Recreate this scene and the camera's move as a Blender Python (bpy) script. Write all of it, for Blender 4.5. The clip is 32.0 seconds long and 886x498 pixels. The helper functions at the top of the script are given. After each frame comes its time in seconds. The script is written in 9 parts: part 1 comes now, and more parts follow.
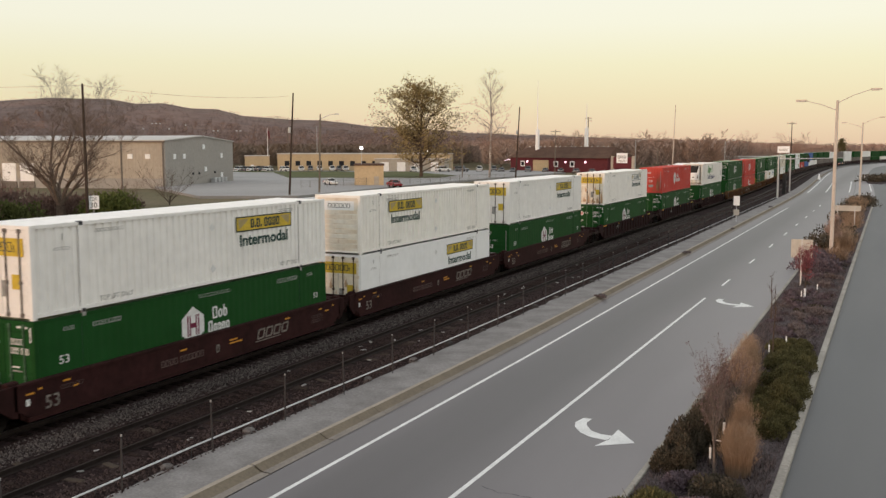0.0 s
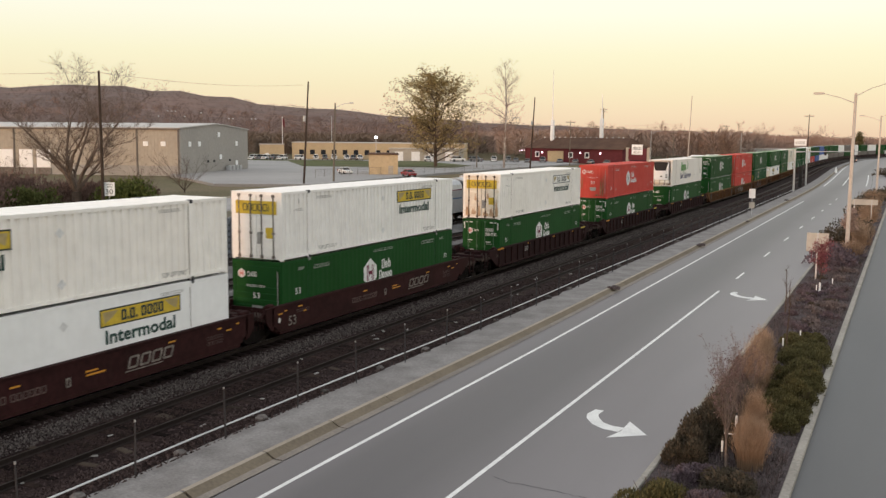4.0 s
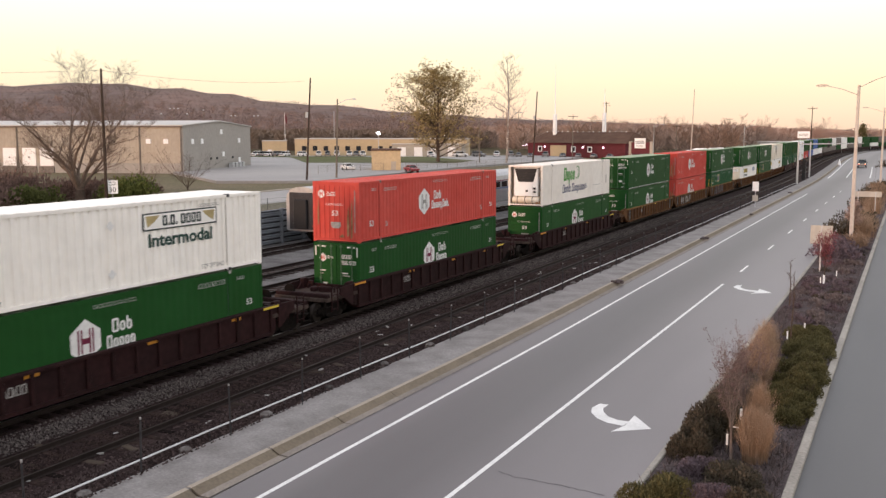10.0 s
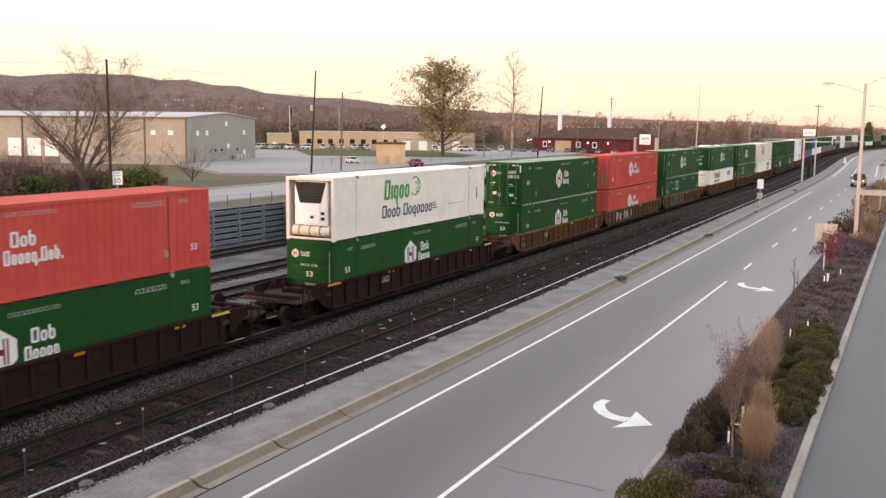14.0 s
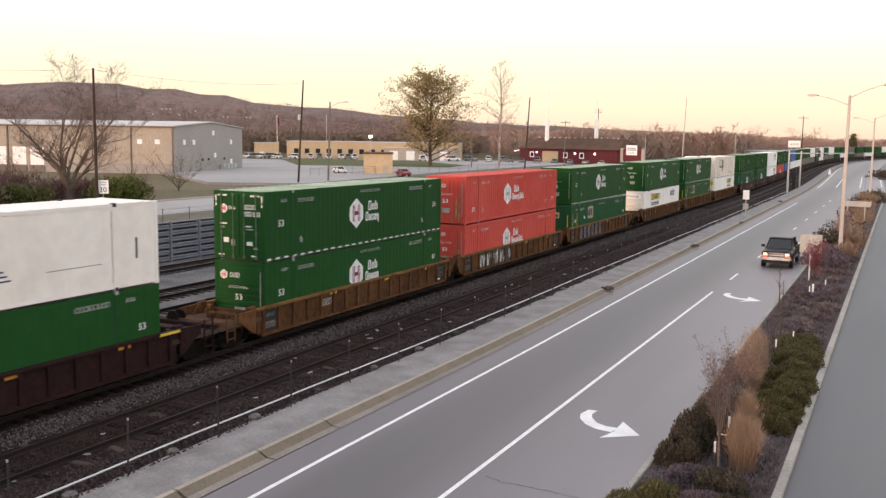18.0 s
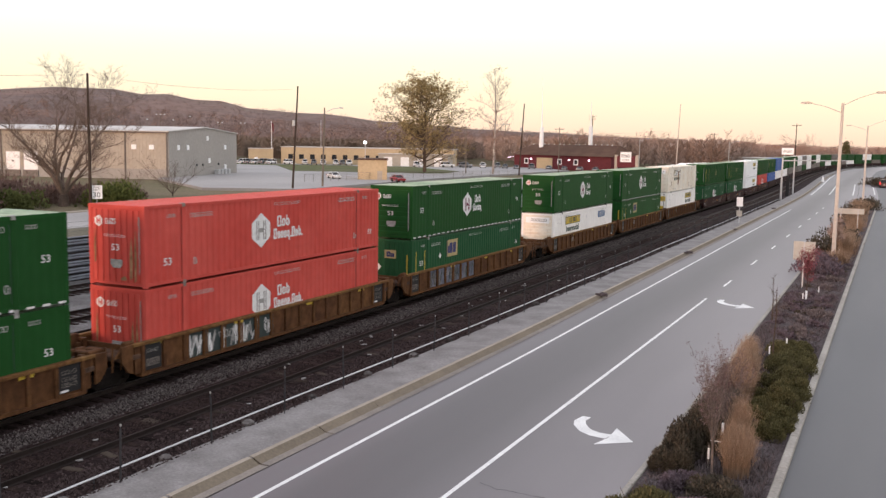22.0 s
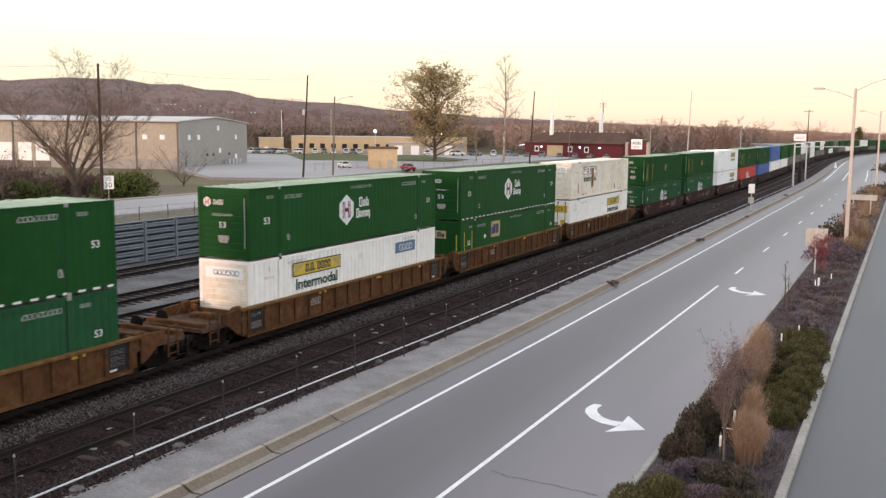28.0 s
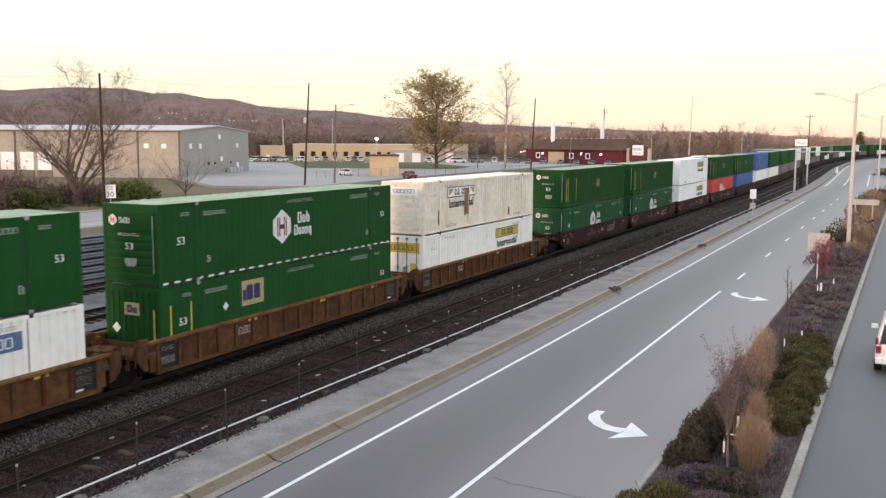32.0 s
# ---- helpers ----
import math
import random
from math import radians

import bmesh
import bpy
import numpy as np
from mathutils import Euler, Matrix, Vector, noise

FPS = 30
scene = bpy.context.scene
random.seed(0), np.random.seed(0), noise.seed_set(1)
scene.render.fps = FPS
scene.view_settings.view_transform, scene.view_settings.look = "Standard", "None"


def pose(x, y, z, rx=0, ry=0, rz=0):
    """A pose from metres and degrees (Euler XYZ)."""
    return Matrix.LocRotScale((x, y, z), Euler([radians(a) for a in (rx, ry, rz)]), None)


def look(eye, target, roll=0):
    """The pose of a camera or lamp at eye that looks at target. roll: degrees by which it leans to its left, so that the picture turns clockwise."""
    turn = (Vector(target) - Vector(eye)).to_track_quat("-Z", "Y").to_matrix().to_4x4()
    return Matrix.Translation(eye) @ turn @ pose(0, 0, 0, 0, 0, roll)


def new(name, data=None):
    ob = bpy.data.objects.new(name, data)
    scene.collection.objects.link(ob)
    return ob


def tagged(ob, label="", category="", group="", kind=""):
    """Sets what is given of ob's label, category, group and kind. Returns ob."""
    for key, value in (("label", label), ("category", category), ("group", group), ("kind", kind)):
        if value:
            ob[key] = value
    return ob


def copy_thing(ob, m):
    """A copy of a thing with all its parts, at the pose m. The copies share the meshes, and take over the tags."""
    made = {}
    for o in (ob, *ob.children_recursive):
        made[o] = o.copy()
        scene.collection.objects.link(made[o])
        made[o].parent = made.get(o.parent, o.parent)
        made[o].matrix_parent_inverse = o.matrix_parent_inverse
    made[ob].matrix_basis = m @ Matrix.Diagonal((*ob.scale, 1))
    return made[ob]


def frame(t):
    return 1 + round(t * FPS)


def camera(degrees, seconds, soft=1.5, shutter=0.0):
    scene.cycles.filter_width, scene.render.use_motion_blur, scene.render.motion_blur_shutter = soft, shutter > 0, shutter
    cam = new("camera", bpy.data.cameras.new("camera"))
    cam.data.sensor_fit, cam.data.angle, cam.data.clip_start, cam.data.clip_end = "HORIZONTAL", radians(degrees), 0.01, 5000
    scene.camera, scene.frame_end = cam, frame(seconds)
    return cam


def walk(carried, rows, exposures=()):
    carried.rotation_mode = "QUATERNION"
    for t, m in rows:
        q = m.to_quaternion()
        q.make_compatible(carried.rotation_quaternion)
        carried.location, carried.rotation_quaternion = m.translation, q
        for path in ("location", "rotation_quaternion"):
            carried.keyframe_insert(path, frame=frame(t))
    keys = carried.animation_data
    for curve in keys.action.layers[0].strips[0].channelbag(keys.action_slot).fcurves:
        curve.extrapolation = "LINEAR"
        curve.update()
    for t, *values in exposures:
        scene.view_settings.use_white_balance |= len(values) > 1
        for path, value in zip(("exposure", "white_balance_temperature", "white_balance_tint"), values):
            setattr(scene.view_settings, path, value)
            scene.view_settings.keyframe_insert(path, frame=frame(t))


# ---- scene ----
cam = camera(50.70, 32.0, soft=1.4, shutter=0.4)
EYE = Vector((0.0, 0.0, 8.476))
# seconds, heading (degrees from +y towards +x), tilt, lean
PATH = [
    (0, -25.531, -6.237, -0.017), (0.5, -25.745, -6.377, -0.099), (1, -25.755, -6.559, 0.066), 
    (1.5, -25.818, -6.664, 0.062), (2, -26.020, -6.665, -0.204), (2.5, -26.261, -6.645, 0.203), 
    (3, -26.473, -6.756, 0.443), (3.5, -26.477, -6.812, 0.464), (5.5, -25.887, -7.058, 0.376), 
    (6, -25.934, -7.182, 0.317), (6.5, -26.169, -7.192, 0.060), (7, -26.341, -7.229, -0.041), 
    (7.5, -26.427, -7.203, 0.002), (8, -26.417, -7.146, 0.002), (8.5, -26.425, -7.181, -0.052), 
    (9, -26.500, -7.202, -0.087), (9.5, -26.542, -7.175, -0.036), (10, -26.569, -7.140, 0.007), 
    (10.5, -26.523, -7.111, 0.035), (11, -26.461, -7.108, 0.129), (11.5, -26.454, -7.165, 0.172), 
    (12, -26.608, -7.257, 0.230), (12.5, -26.777, -7.286, 0.088), (13, -26.960, -7.365, 0.172), 
    (13.5, -26.957, -7.469, 0.639), (14, -26.789, -7.495, 0.583), (14.5, -26.649, -7.446, 0.427), 
    (16.5, -26.269, -7.265, 0.507), (17, -26.215, -7.144, 0.588), (17.5, -26.091, -7.070, 0.777), 
    (18, -26.008, -6.875, 0.799), (18.5, -25.931, -6.700, 0.742), (19, -25.875, -6.582, 0.734), 
    (19.5, -25.889, -6.571, 0.664), (20, -25.935, -6.509, 0.562), (20.5, -25.927, -6.452, 0.573), 
    (21, -25.793, -6.389, 0.869), (21.5, -25.644, -6.412, 0.952), (22, -25.655, -6.494, 0.985), 
    (22.5, -25.749, -6.600, 1.100), (23, -25.844, -6.748, 1.015), (23.5, -25.895, -6.898, 0.752), 
    (24, -25.959, -7.021, 0.861), (24.5, -25.994, -7.104, 0.710), (25, -26.001, -7.148, 0.679), 
    (25.5, -26.047, -7.156, 0.495), (27.5, -26.382, -7.308, 0.497), (28, -26.306, -7.211, 0.632), 
    (28.5, -26.300, -7.194, 0.564), (29, -26.305, -7.217, 0.555), (29.5, -26.338, -7.293, 0.575), 
    (30, -26.288, -7.265, 0.608), (30.5, -26.233, -7.162, 0.413), (31, -26.199, -7.011, 0.407), 
    (31.5, -26.286, -6.877, 0.333), (32, -26.424, -6.775, 0.293), 
]

def aim(heading, tilt, lean):
    a, b = radians(heading), radians(tilt)
    way = Vector((math.sin(a) * math.cos(b), math.cos(a) * math.cos(b), math.sin(b)))
    return look(EYE, EYE + way * 10, lean)


walk(cam, [(t, aim(h, p, r)) for t, h, p, r in PATH],
     exposures=[(0.0, -0.46, 6900, 9), (3.0, -0.38, 6880, 9), (6.0, -0.2, 6820, 13), (9.0, -0.11, 6800, 16), (11.0, 0.0, 6780, 16), (14.0, 0.13, 6750, 16), (17.0, 0.1, 6720, 16), (20.0, 0.0, 6680, 17), (24.0, 0.0, 6560, 17), (28.0, 0.08, 6460, 13), (32.0, 0.12, 6380, 11)])

# ---- world and light: dusk, afterglow behind the camera ----
world = bpy.data.worlds.new("dusk_sky")
scene.world = world
world.use_nodes = True
wn, wl = world.node_tree.nodes, world.node_tree.links
wn.clear()
w_out = wn.new("ShaderNodeOutputWorld")
w_add = wn.new("ShaderNodeAddShader")
w_sky = wn.new("ShaderNodeTexSky")
w_sky.sky_type = "NISHITA"
w_sky.sun_disc = False
w_sky.sun_elevation = radians(3.0)
w_sky.sun_rotation = radians(200.0)
w_bg1 = wn.new("ShaderNodeBackground")
w_bg1.inputs["Strength"].default_value = 0.05
w_bg2 = wn.new("ShaderNodeBackground")
w_bg2.inputs["Strength"].default_value = 1.0
w_co = wn.new("ShaderNodeTexCoord")
w_sep = wn.new("ShaderNodeSeparateXYZ")
w_ramp = wn.new("ShaderNodeValToRGB")
wl.new(w_co.outputs["Generated"], w_sep.inputs[0])
wl.new(w_sep.outputs["Z"], w_ramp.inputs[0])
SKY = [(0.0, (1.0, 0.76, 0.57)), (0.022, (1.03, 0.86, 0.65)), (0.05, (1.04, 0.95, 0.70)), (0.085, (1.08, 1.05, 0.80)),
       (0.125, (1.14, 1.14, 1.0)), (0.25, (1.2, 1.23, 1.24)), (1.0, (1.12, 1.2, 1.32))]
els = w_ramp.color_ramp.elements
for i, (pos, col) in enumerate(SKY):
    e = els[i] if i < 2 else els.new(pos)
    e.position, e.color = pos, (*col, 1)
wl.new(w_sky.outputs[0], w_bg1.inputs["Color"])
wl.new(w_ramp.outputs[0], w_bg2.inputs["Color"])
wl.new(w_bg1.outputs[0], w_add.inputs[0])
wl.new(w_bg2.outputs[0], w_add.inputs[1])
wl.new(w_add.outputs[0], w_out.inputs["Surface"])

sun = new("sun", bpy.data.lights.new("sun", "SUN"))
sun.data.energy, sun.data.angle, sun.data.color = 2.0, radians(12), (1.0, 0.62, 0.42)
sun.matrix_world = look((-12, -60, 5), (0, 0, 0))


# ---- materials ----
def material(name, color, rough=0.7, metal=0.0, vary=0.25, grain=6.0, blotch=0.4, bump=0.15, tint=None, rand=0.0, streak=0.0, streak_color=(0.12, 0.06, 0.03), scale3=(1, 1, 1), spec=None, iso=False):
    """Base colour broken up by fine grain and larger blotches; tint is the colour of the blotches; streak adds vertical stains."""
    m = bpy.data.materials.new(name)
    m.use_nodes = True
    n, l = m.node_tree.nodes, m.node_tree.links
    b = n["Principled BSDF"]
    b.inputs["Roughness"].default_value, b.inputs["Metallic"].default_value = rough, metal
    b.inputs["Specular IOR Level"].default_value = spec if spec is not None else (0.06 if rough > 0.84 else 0.3)
    co, mp = n.new("ShaderNodeTexCoord"), n.new("ShaderNodeMapping")
    mp.inputs["Scale"].default_value = scale3
    l.new(co.outputs["Object"], mp.inputs[0])
    info = n.new("ShaderNodeObjectInfo")
    off = n.new("ShaderNodeVectorMath")
    off.operation = "MULTIPLY_ADD"
    off.inputs[1].default_value = (1, 1, 1)
    comb = n.new("ShaderNodeMath")
    comb.operation = "MULTIPLY"
    comb.inputs[1].default_value = 37.0
    l.new(info.outputs["Random"], comb.inputs[0])
    l.new(mp.outputs[0], off.inputs[0])
    l.new(comb.outputs[0], off.inputs[2])
    fine, big = n.new("ShaderNodeTexNoise"), n.new("ShaderNodeTexNoise")
    fine.inputs["Scale"].default_value, fine.inputs["Detail"].default_value = grain, 6
    big.inputs["Scale"].default_value, big.inputs["Detail"].default_value = blotch, 3
    l.new(co.outputs["Object"] if iso else off.outputs[0], fine.inputs["Vector"])
    l.new(off.outputs[0], big.inputs["Vector"])
    c2 = tint or tuple(c * (1 - vary) for c in color)
    mix = n.new("ShaderNodeMix")
    mix.data_type = "RGBA"
    mix.inputs[6].default_value, mix.inputs[7].default_value = (*color, 1), (*c2, 1)
    ramp = n.new("ShaderNodeMapRange")
    ramp.inputs[1].default_value, ramp.inputs[2].default_value = 0.35, 0.7
    l.new(big.outputs[0], ramp.inputs[0])
    l.new(ramp.outputs[0], mix.inputs[0])
    mul = n.new("ShaderNodeMix")
    mul.data_type, mul.blend_type = "RGBA", "MULTIPLY"
    mul.inputs[0].default_value = 1.0
    r2 = n.new("ShaderNodeMapRange")
    r2.inputs[1].default_value, r2.inputs[2].default_value = 0.3, 0.7
    r2.inputs[3].default_value, r2.inputs[4].default_value = 1 - vary, 1 + vary * 0.6
    l.new(fine.outputs[0], r2.inputs[0])
    l.new(mix.outputs[2], mul.inputs[6])
    l.new(r2.outputs[0], mul.inputs[7])
    last = mul.outputs[2]
    if rand:
        hv = n.new("ShaderNodeHueSaturation")
        r3 = n.new("ShaderNodeMapRange")
        r3.inputs[3].default_value, r3.inputs[4].default_value = 1 - rand, 1 + rand
        l.new(info.outputs["Random"], r3.inputs[0])
        l.new(r3.outputs[0], hv.inputs["Value"])
        l.new(last, hv.inputs["Color"])
        last = hv.outputs[0]
    if streak:
        mp2, st = n.new("ShaderNodeMapping"), n.new("ShaderNodeTexNoise")
        mp2.inputs["Scale"].default_value = (5, 5, 0.35)
        st.inputs["Scale"].default_value, st.inputs["Detail"].default_value = 1.0, 4
        l.new(off.outputs[0], mp2.inputs[0])
        l.new(mp2.outputs[0], st.inputs["Vector"])
        r4 = n.new("ShaderNodeMapRange")
        r4.inputs[1].default_value, r4.inputs[2].default_value, r4.inputs[4].default_value = 0.58, 0.8, streak
        l.new(st.outputs[0], r4.inputs[0])
        ms = n.new("ShaderNodeMix")
        ms.data_type = "RGBA"
        ms.inputs[7].default_value = (*streak_color, 1)
        l.new(r4.outputs[0], ms.inputs[0])
        l.new(last, ms.inputs[6])
        last = ms.outputs[2]
    l.new(last, b.inputs["Base Color"])
    if bump:
        bp = n.new("ShaderNodeBump")
        bp.inputs["Strength"].default_value, bp.inputs["Distance"].default_value = bump, 0.05
        l.new(fine.outputs[0], bp.inputs["Height"])
        l.new(bp.outputs[0], b.inputs["Normal"])
    return m


def glow(name, color, strength):
    m = bpy.data.materials.new(name)
    m.use_nodes = True
    b = m.node_tree.nodes["Principled BSDF"]
    b.inputs["Base Color"].default_value = (*color, 1)
    b.inputs["Emission Color"].default_value = (*color, 1)
    b.inputs["Emission Strength"].default_value = strength
    return m


def leafy(name, c1, c2, rough=0.8):
    """Foliage or twigs: the colour changes from island to island."""
    m = bpy.data.materials.new(name)
    m.use_nodes = True
    n, l = m.node_tree.nodes, m.node_tree.links
    b = n["Principled BSDF"]
    b.inputs["Roughness"].default_value = rough
    b.inputs["Specular IOR Level"].default_value = 0.06
    g = n.new("ShaderNodeNewGeometry")
    mix = n.new("ShaderNodeMix")
    mix.data_type = "RGBA"
    mix.inputs[6].default_value, mix.inputs[7].default_value = (*c1, 1), (*c2, 1)
    l.new(g.outputs["Random Per Island"], mix.inputs[0])
    l.new(mix.outputs[2], b.inputs["Base Color"])
    return m


M = {
    "asphalt": material("asphalt", (0.106, 0.0965, 0.1015), 0.5, vary=0.045, grain=22, blotch=0.32, bump=0.02, tint=(0.123, 0.1125, 0.1175), scale3=(1, 0.1, 1), spec=0.5, iso=True),
    "asphalt_new": material("asphalt_side_road", (0.086, 0.088, 0.092), 0.62, vary=0.05, grain=24, blotch=0.4, bump=0.03, tint=(0.104, 0.105, 0.108), scale3=(1, 0.12, 1), spec=0.45, iso=True),
    "lot": material("car_park_asphalt", (0.30, 0.287, 0.28), 0.8, vary=0.14, grain=3, blotch=0.05, bump=0.05, tint=(0.25, 0.24, 0.235), spec=0.4),
    "paint": material("road_paint", (0.74, 0.74, 0.73), 0.7, vary=0.14, grain=18, blotch=1.5, bump=0.05),
    "gutter": material("gutter_concrete", (0.225, 0.195, 0.168), 0.9, vary=0.2, grain=14, blotch=1.1, bump=0.1, rand=0.08, tint=(0.18, 0.157, 0.14), spec=0.3),
    "concrete": material("concrete", (0.36, 0.335, 0.30), 0.9, vary=0.2, grain=12, blotch=0.6, bump=0.15, rand=0.07),
    # kerb face: ochre dirt, and the slope's shade painted in against the crest
    "curb_face": material("stained_shaded_curb_face", (0.178, 0.147, 0.112), 0.9, vary=0.14, grain=12, blotch=1.0, bump=0.15, rand=0.06, tint=(0.15, 0.124, 0.096)),
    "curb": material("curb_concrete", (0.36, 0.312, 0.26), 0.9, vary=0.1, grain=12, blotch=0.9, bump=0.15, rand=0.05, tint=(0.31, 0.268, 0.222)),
    "strip": material("gravel_strip", (0.25, 0.237, 0.232), 0.95, vary=0.2, grain=15, blotch=0.9, bump=0.4, tint=(0.175, 0.162, 0.158), spec=0.2),
    "clod": material("grey_concrete_lump", (0.13, 0.12, 0.117), 0.95, vary=0.35, grain=9, blotch=3, bump=0.5, rand=0.5),
    "ballast": material("ballast_dark", (0.021, 0.0135, 0.0135), 0.95, vary=0.6, grain=9, blotch=0.5, bump=0.8, tint=(0.043, 0.029, 0.028)),
    "ballast_l": material("ballast_grey", (0.17, 0.165, 0.165), 0.95, vary=0.5, grain=11, blotch=0.5, bump=0.6, tint=(0.09, 0.085, 0.085)),
    "tie": material("wooden_tie", (0.036, 0.024, 0.021), 0.9, vary=0.4, grain=7, blotch=1.2, bump=0.3, rand=0.75),
    "rail": material("rail_steel", (0.028, 0.02, 0.018), 0.6, 0.2, vary=0.3, grain=8, blotch=1, spec=0.2),
    "rail_top": material("rail_head", (0.35, 0.34, 0.34), 0.35, 0.8, vary=0.15, grain=8, blotch=1),
    "grass": material("dry_grass", (0.165, 0.134, 0.088), 0.95, vary=0.35, grain=3, blotch=0.06, bump=0.4, tint=(0.132, 0.118, 0.07)),
    "lawn": material("autumn_lawn", (0.098, 0.112, 0.05), 0.95, vary=0.3, grain=3, blotch=0.08, bump=0.3, tint=(0.135, 0.128, 0.07)),
    "dirt": material("dry_verge", (0.17, 0.15, 0.12), 0.95, vary=0.35, grain=3, blotch=0.1, bump=0.4, tint=(0.13, 0.12, 0.09)),
    "mulch": material("mulch", (0.072, 0.058, 0.059), 0.95, vary=0.6, grain=16, blotch=0.8, bump=0.9, tint=(0.12, 0.1, 0.102)),
    "steel_dark": material("dark_steel", (0.05, 0.05, 0.055), 0.6, 0.3, vary=0.3, grain=10),
    "galv": material("galvanised", (0.52, 0.53, 0.54), 0.5, 0.35, vary=0.12, grain=10, blotch=1),
    "pipe": material("white_pipe", (0.56, 0.57, 0.59), 0.5, vary=0.15, grain=10, blotch=0.5),
    "white": material("white_paint", (0.87, 0.85, 0.825), 0.55, vary=0.06, grain=2, blotch=0.4, bump=0.02, streak=0.07, streak_color=(0.5, 0.4, 0.32)),
    "white_warm": material("warm_white_paint", (0.89, 0.862, 0.822), 0.55, vary=0.06, grain=2, blotch=0.4, bump=0.02, tint=(0.87, 0.83, 0.78), streak=0.12, streak_color=(0.5, 0.38, 0.29)),
    "white2": material("clean_white_paint", (0.87, 0.875, 0.88), 0.5, vary=0.05, grain=2, blotch=0.5, bump=0.02, streak=0.05, streak_color=(0.4, 0.35, 0.3)),
    "rusty_white": material("rust_stained_white", (0.82, 0.78, 0.70), 0.65, vary=0.12, grain=3, blotch=0.7, bump=0.05, tint=(0.73, 0.63, 0.50), streak=0.5, streak_color=(0.34, 0.18, 0.09)),
    "white_cream": material("off_white_paint", (0.80, 0.755, 0.705), 0.6, vary=0.07, grain=2, blotch=0.4, bump=0.02, tint=(0.76, 0.70, 0.64), streak=0.12, streak_color=(0.5, 0.36, 0.27)),
    "rust_wash": material("orange_rust_wash", (0.46, 0.29, 0.18), 0.85, vary=0.35, grain=4, blotch=1.5, bump=0.02, tint=(0.6, 0.45, 0.32)),
    "rust_mark": material("rust_brown_stain", (0.22, 0.115, 0.062), 0.9, vary=0.45, grain=5, blotch=1.2, bump=0.02, tint=(0.36, 0.22, 0.13)),
    "green": material("green_container_paint", (0.0095, 0.058, 0.0125), 0.6, vary=0.08, grain=2, blotch=0.35, bump=0.02, tint=(0.011, 0.066, 0.016), streak=0.05, streak_color=(0.02, 0.05, 0.02), rand=0.08, spec=0.1),
    "green_b": material("blue_green_container_paint", (0.016, 0.072, 0.029), 0.6, vary=0.1, grain=2, blotch=0.35, bump=0.02, tint=(0.02, 0.082, 0.036), rand=0.08, spec=0.1),
    # roof far paler than the green sides: sunlight on top painted into it
    "green_roof": material("sunlit_green_roof", (0.23, 0.31, 0.205), 0.7, vary=0.25, grain=2, blotch=0.4, bump=0.05, tint=(0.36, 0.42, 0.30)),
    "red": material("red_container_paint", (0.50, 0.068, 0.054), 0.6, vary=0.1, grain=2, blotch=0.35, bump=0.02, tint=(0.55, 0.092, 0.074), streak=0.1, streak_color=(0.25, 0.07, 0.05), spec=0.1),
    "blue": material("blue_container_paint", (0.05, 0.11, 0.33), 0.6, vary=0.18, grain=3, blotch=0.5, tint=(0.08, 0.14, 0.35)),
    "gold": material("yellow_plate", (0.62, 0.44, 0.05), 0.6, vary=0.15, grain=6, blotch=2),
    "tan_plate": material("tan_plate", (0.42, 0.33, 0.16), 0.6, vary=0.15, grain=6, blotch=2),
    "mark_white": material("white_marking", (0.72, 0.72, 0.72), 0.6, vary=0.1, grain=8, blotch=3),
    "mark_dark": material("dark_marking", (0.03, 0.045, 0.045), 0.6, vary=0.2, grain=8, blotch=3),
    "mark_dim": material("worn_white_marking", (0.44, 0.45, 0.44), 0.7, vary=0.3, grain=9, blotch=3),
    "mark_grey": material("grey_marking", (0.34, 0.33, 0.32), 0.7, vary=0.3, grain=9, blotch=3),
    "mark_faint": material("worn_pinkish_marking", (0.115, 0.075, 0.068), 0.8, vary=0.35, grain=7, blotch=2),
    "mark_maroon": material("maroon_marking", (0.16, 0.012, 0.045), 0.6, vary=0.15, grain=8, blotch=3),
    "mark_green": material("green_marking", (0.07, 0.30, 0.06), 0.6, vary=0.15, grain=8, blotch=3),
    "mark_tgreen": material("dark_green_lettering", (0.02, 0.062, 0.052), 0.6, vary=0.2, grain=8, blotch=3),
    "mark_navy": material("navy_marking", (0.03, 0.035, 0.12), 0.6, vary=0.15, grain=8, blotch=3),
    "mark_blue": material("blue_marking", (0.10, 0.165, 0.29), 0.6, vary=0.15, grain=8, blotch=3),
    "mark_orange": material("orange_marking", (0.6, 0.26, 0.03), 0.6, vary=0.15, grain=8, blotch=3),
    "car_maroon": material("maroon_wagon_paint", (0.027, 0.0105, 0.0112), 0.75, vary=0.3, grain=4, blotch=0.6, bump=0.05, tint=(0.019, 0.0085, 0.009), streak=0.3, streak_color=(0.03, 0.018, 0.014), rand=0.15, spec=0.1),
    "car_brown": material("brown_wagon_paint", (0.034, 0.0115, 0.0115), 0.75, vary=0.28, grain=4, blotch=0.5, bump=0.05, tint=(0.021, 0.008, 0.0076), streak=0.35, streak_color=(0.03, 0.018, 0.015), rand=0.1, spec=0.1),
    "car_rust": material("rusty_orange_wagon_paint", (0.118, 0.055, 0.023), 0.8, vary=0.35, grain=4, blotch=0.6, bump=0.08, tint=(0.072, 0.032, 0.017), streak=0.45, streak_color=(0.035, 0.02, 0.014), rand=0.15, spec=0.1),
    "rust_chord": material("worn_yellow_brown_chord", (0.19, 0.105, 0.038), 0.8, vary=0.35, grain=5, blotch=0.9, bump=0.05, tint=(0.11, 0.05, 0.022), spec=0.1),
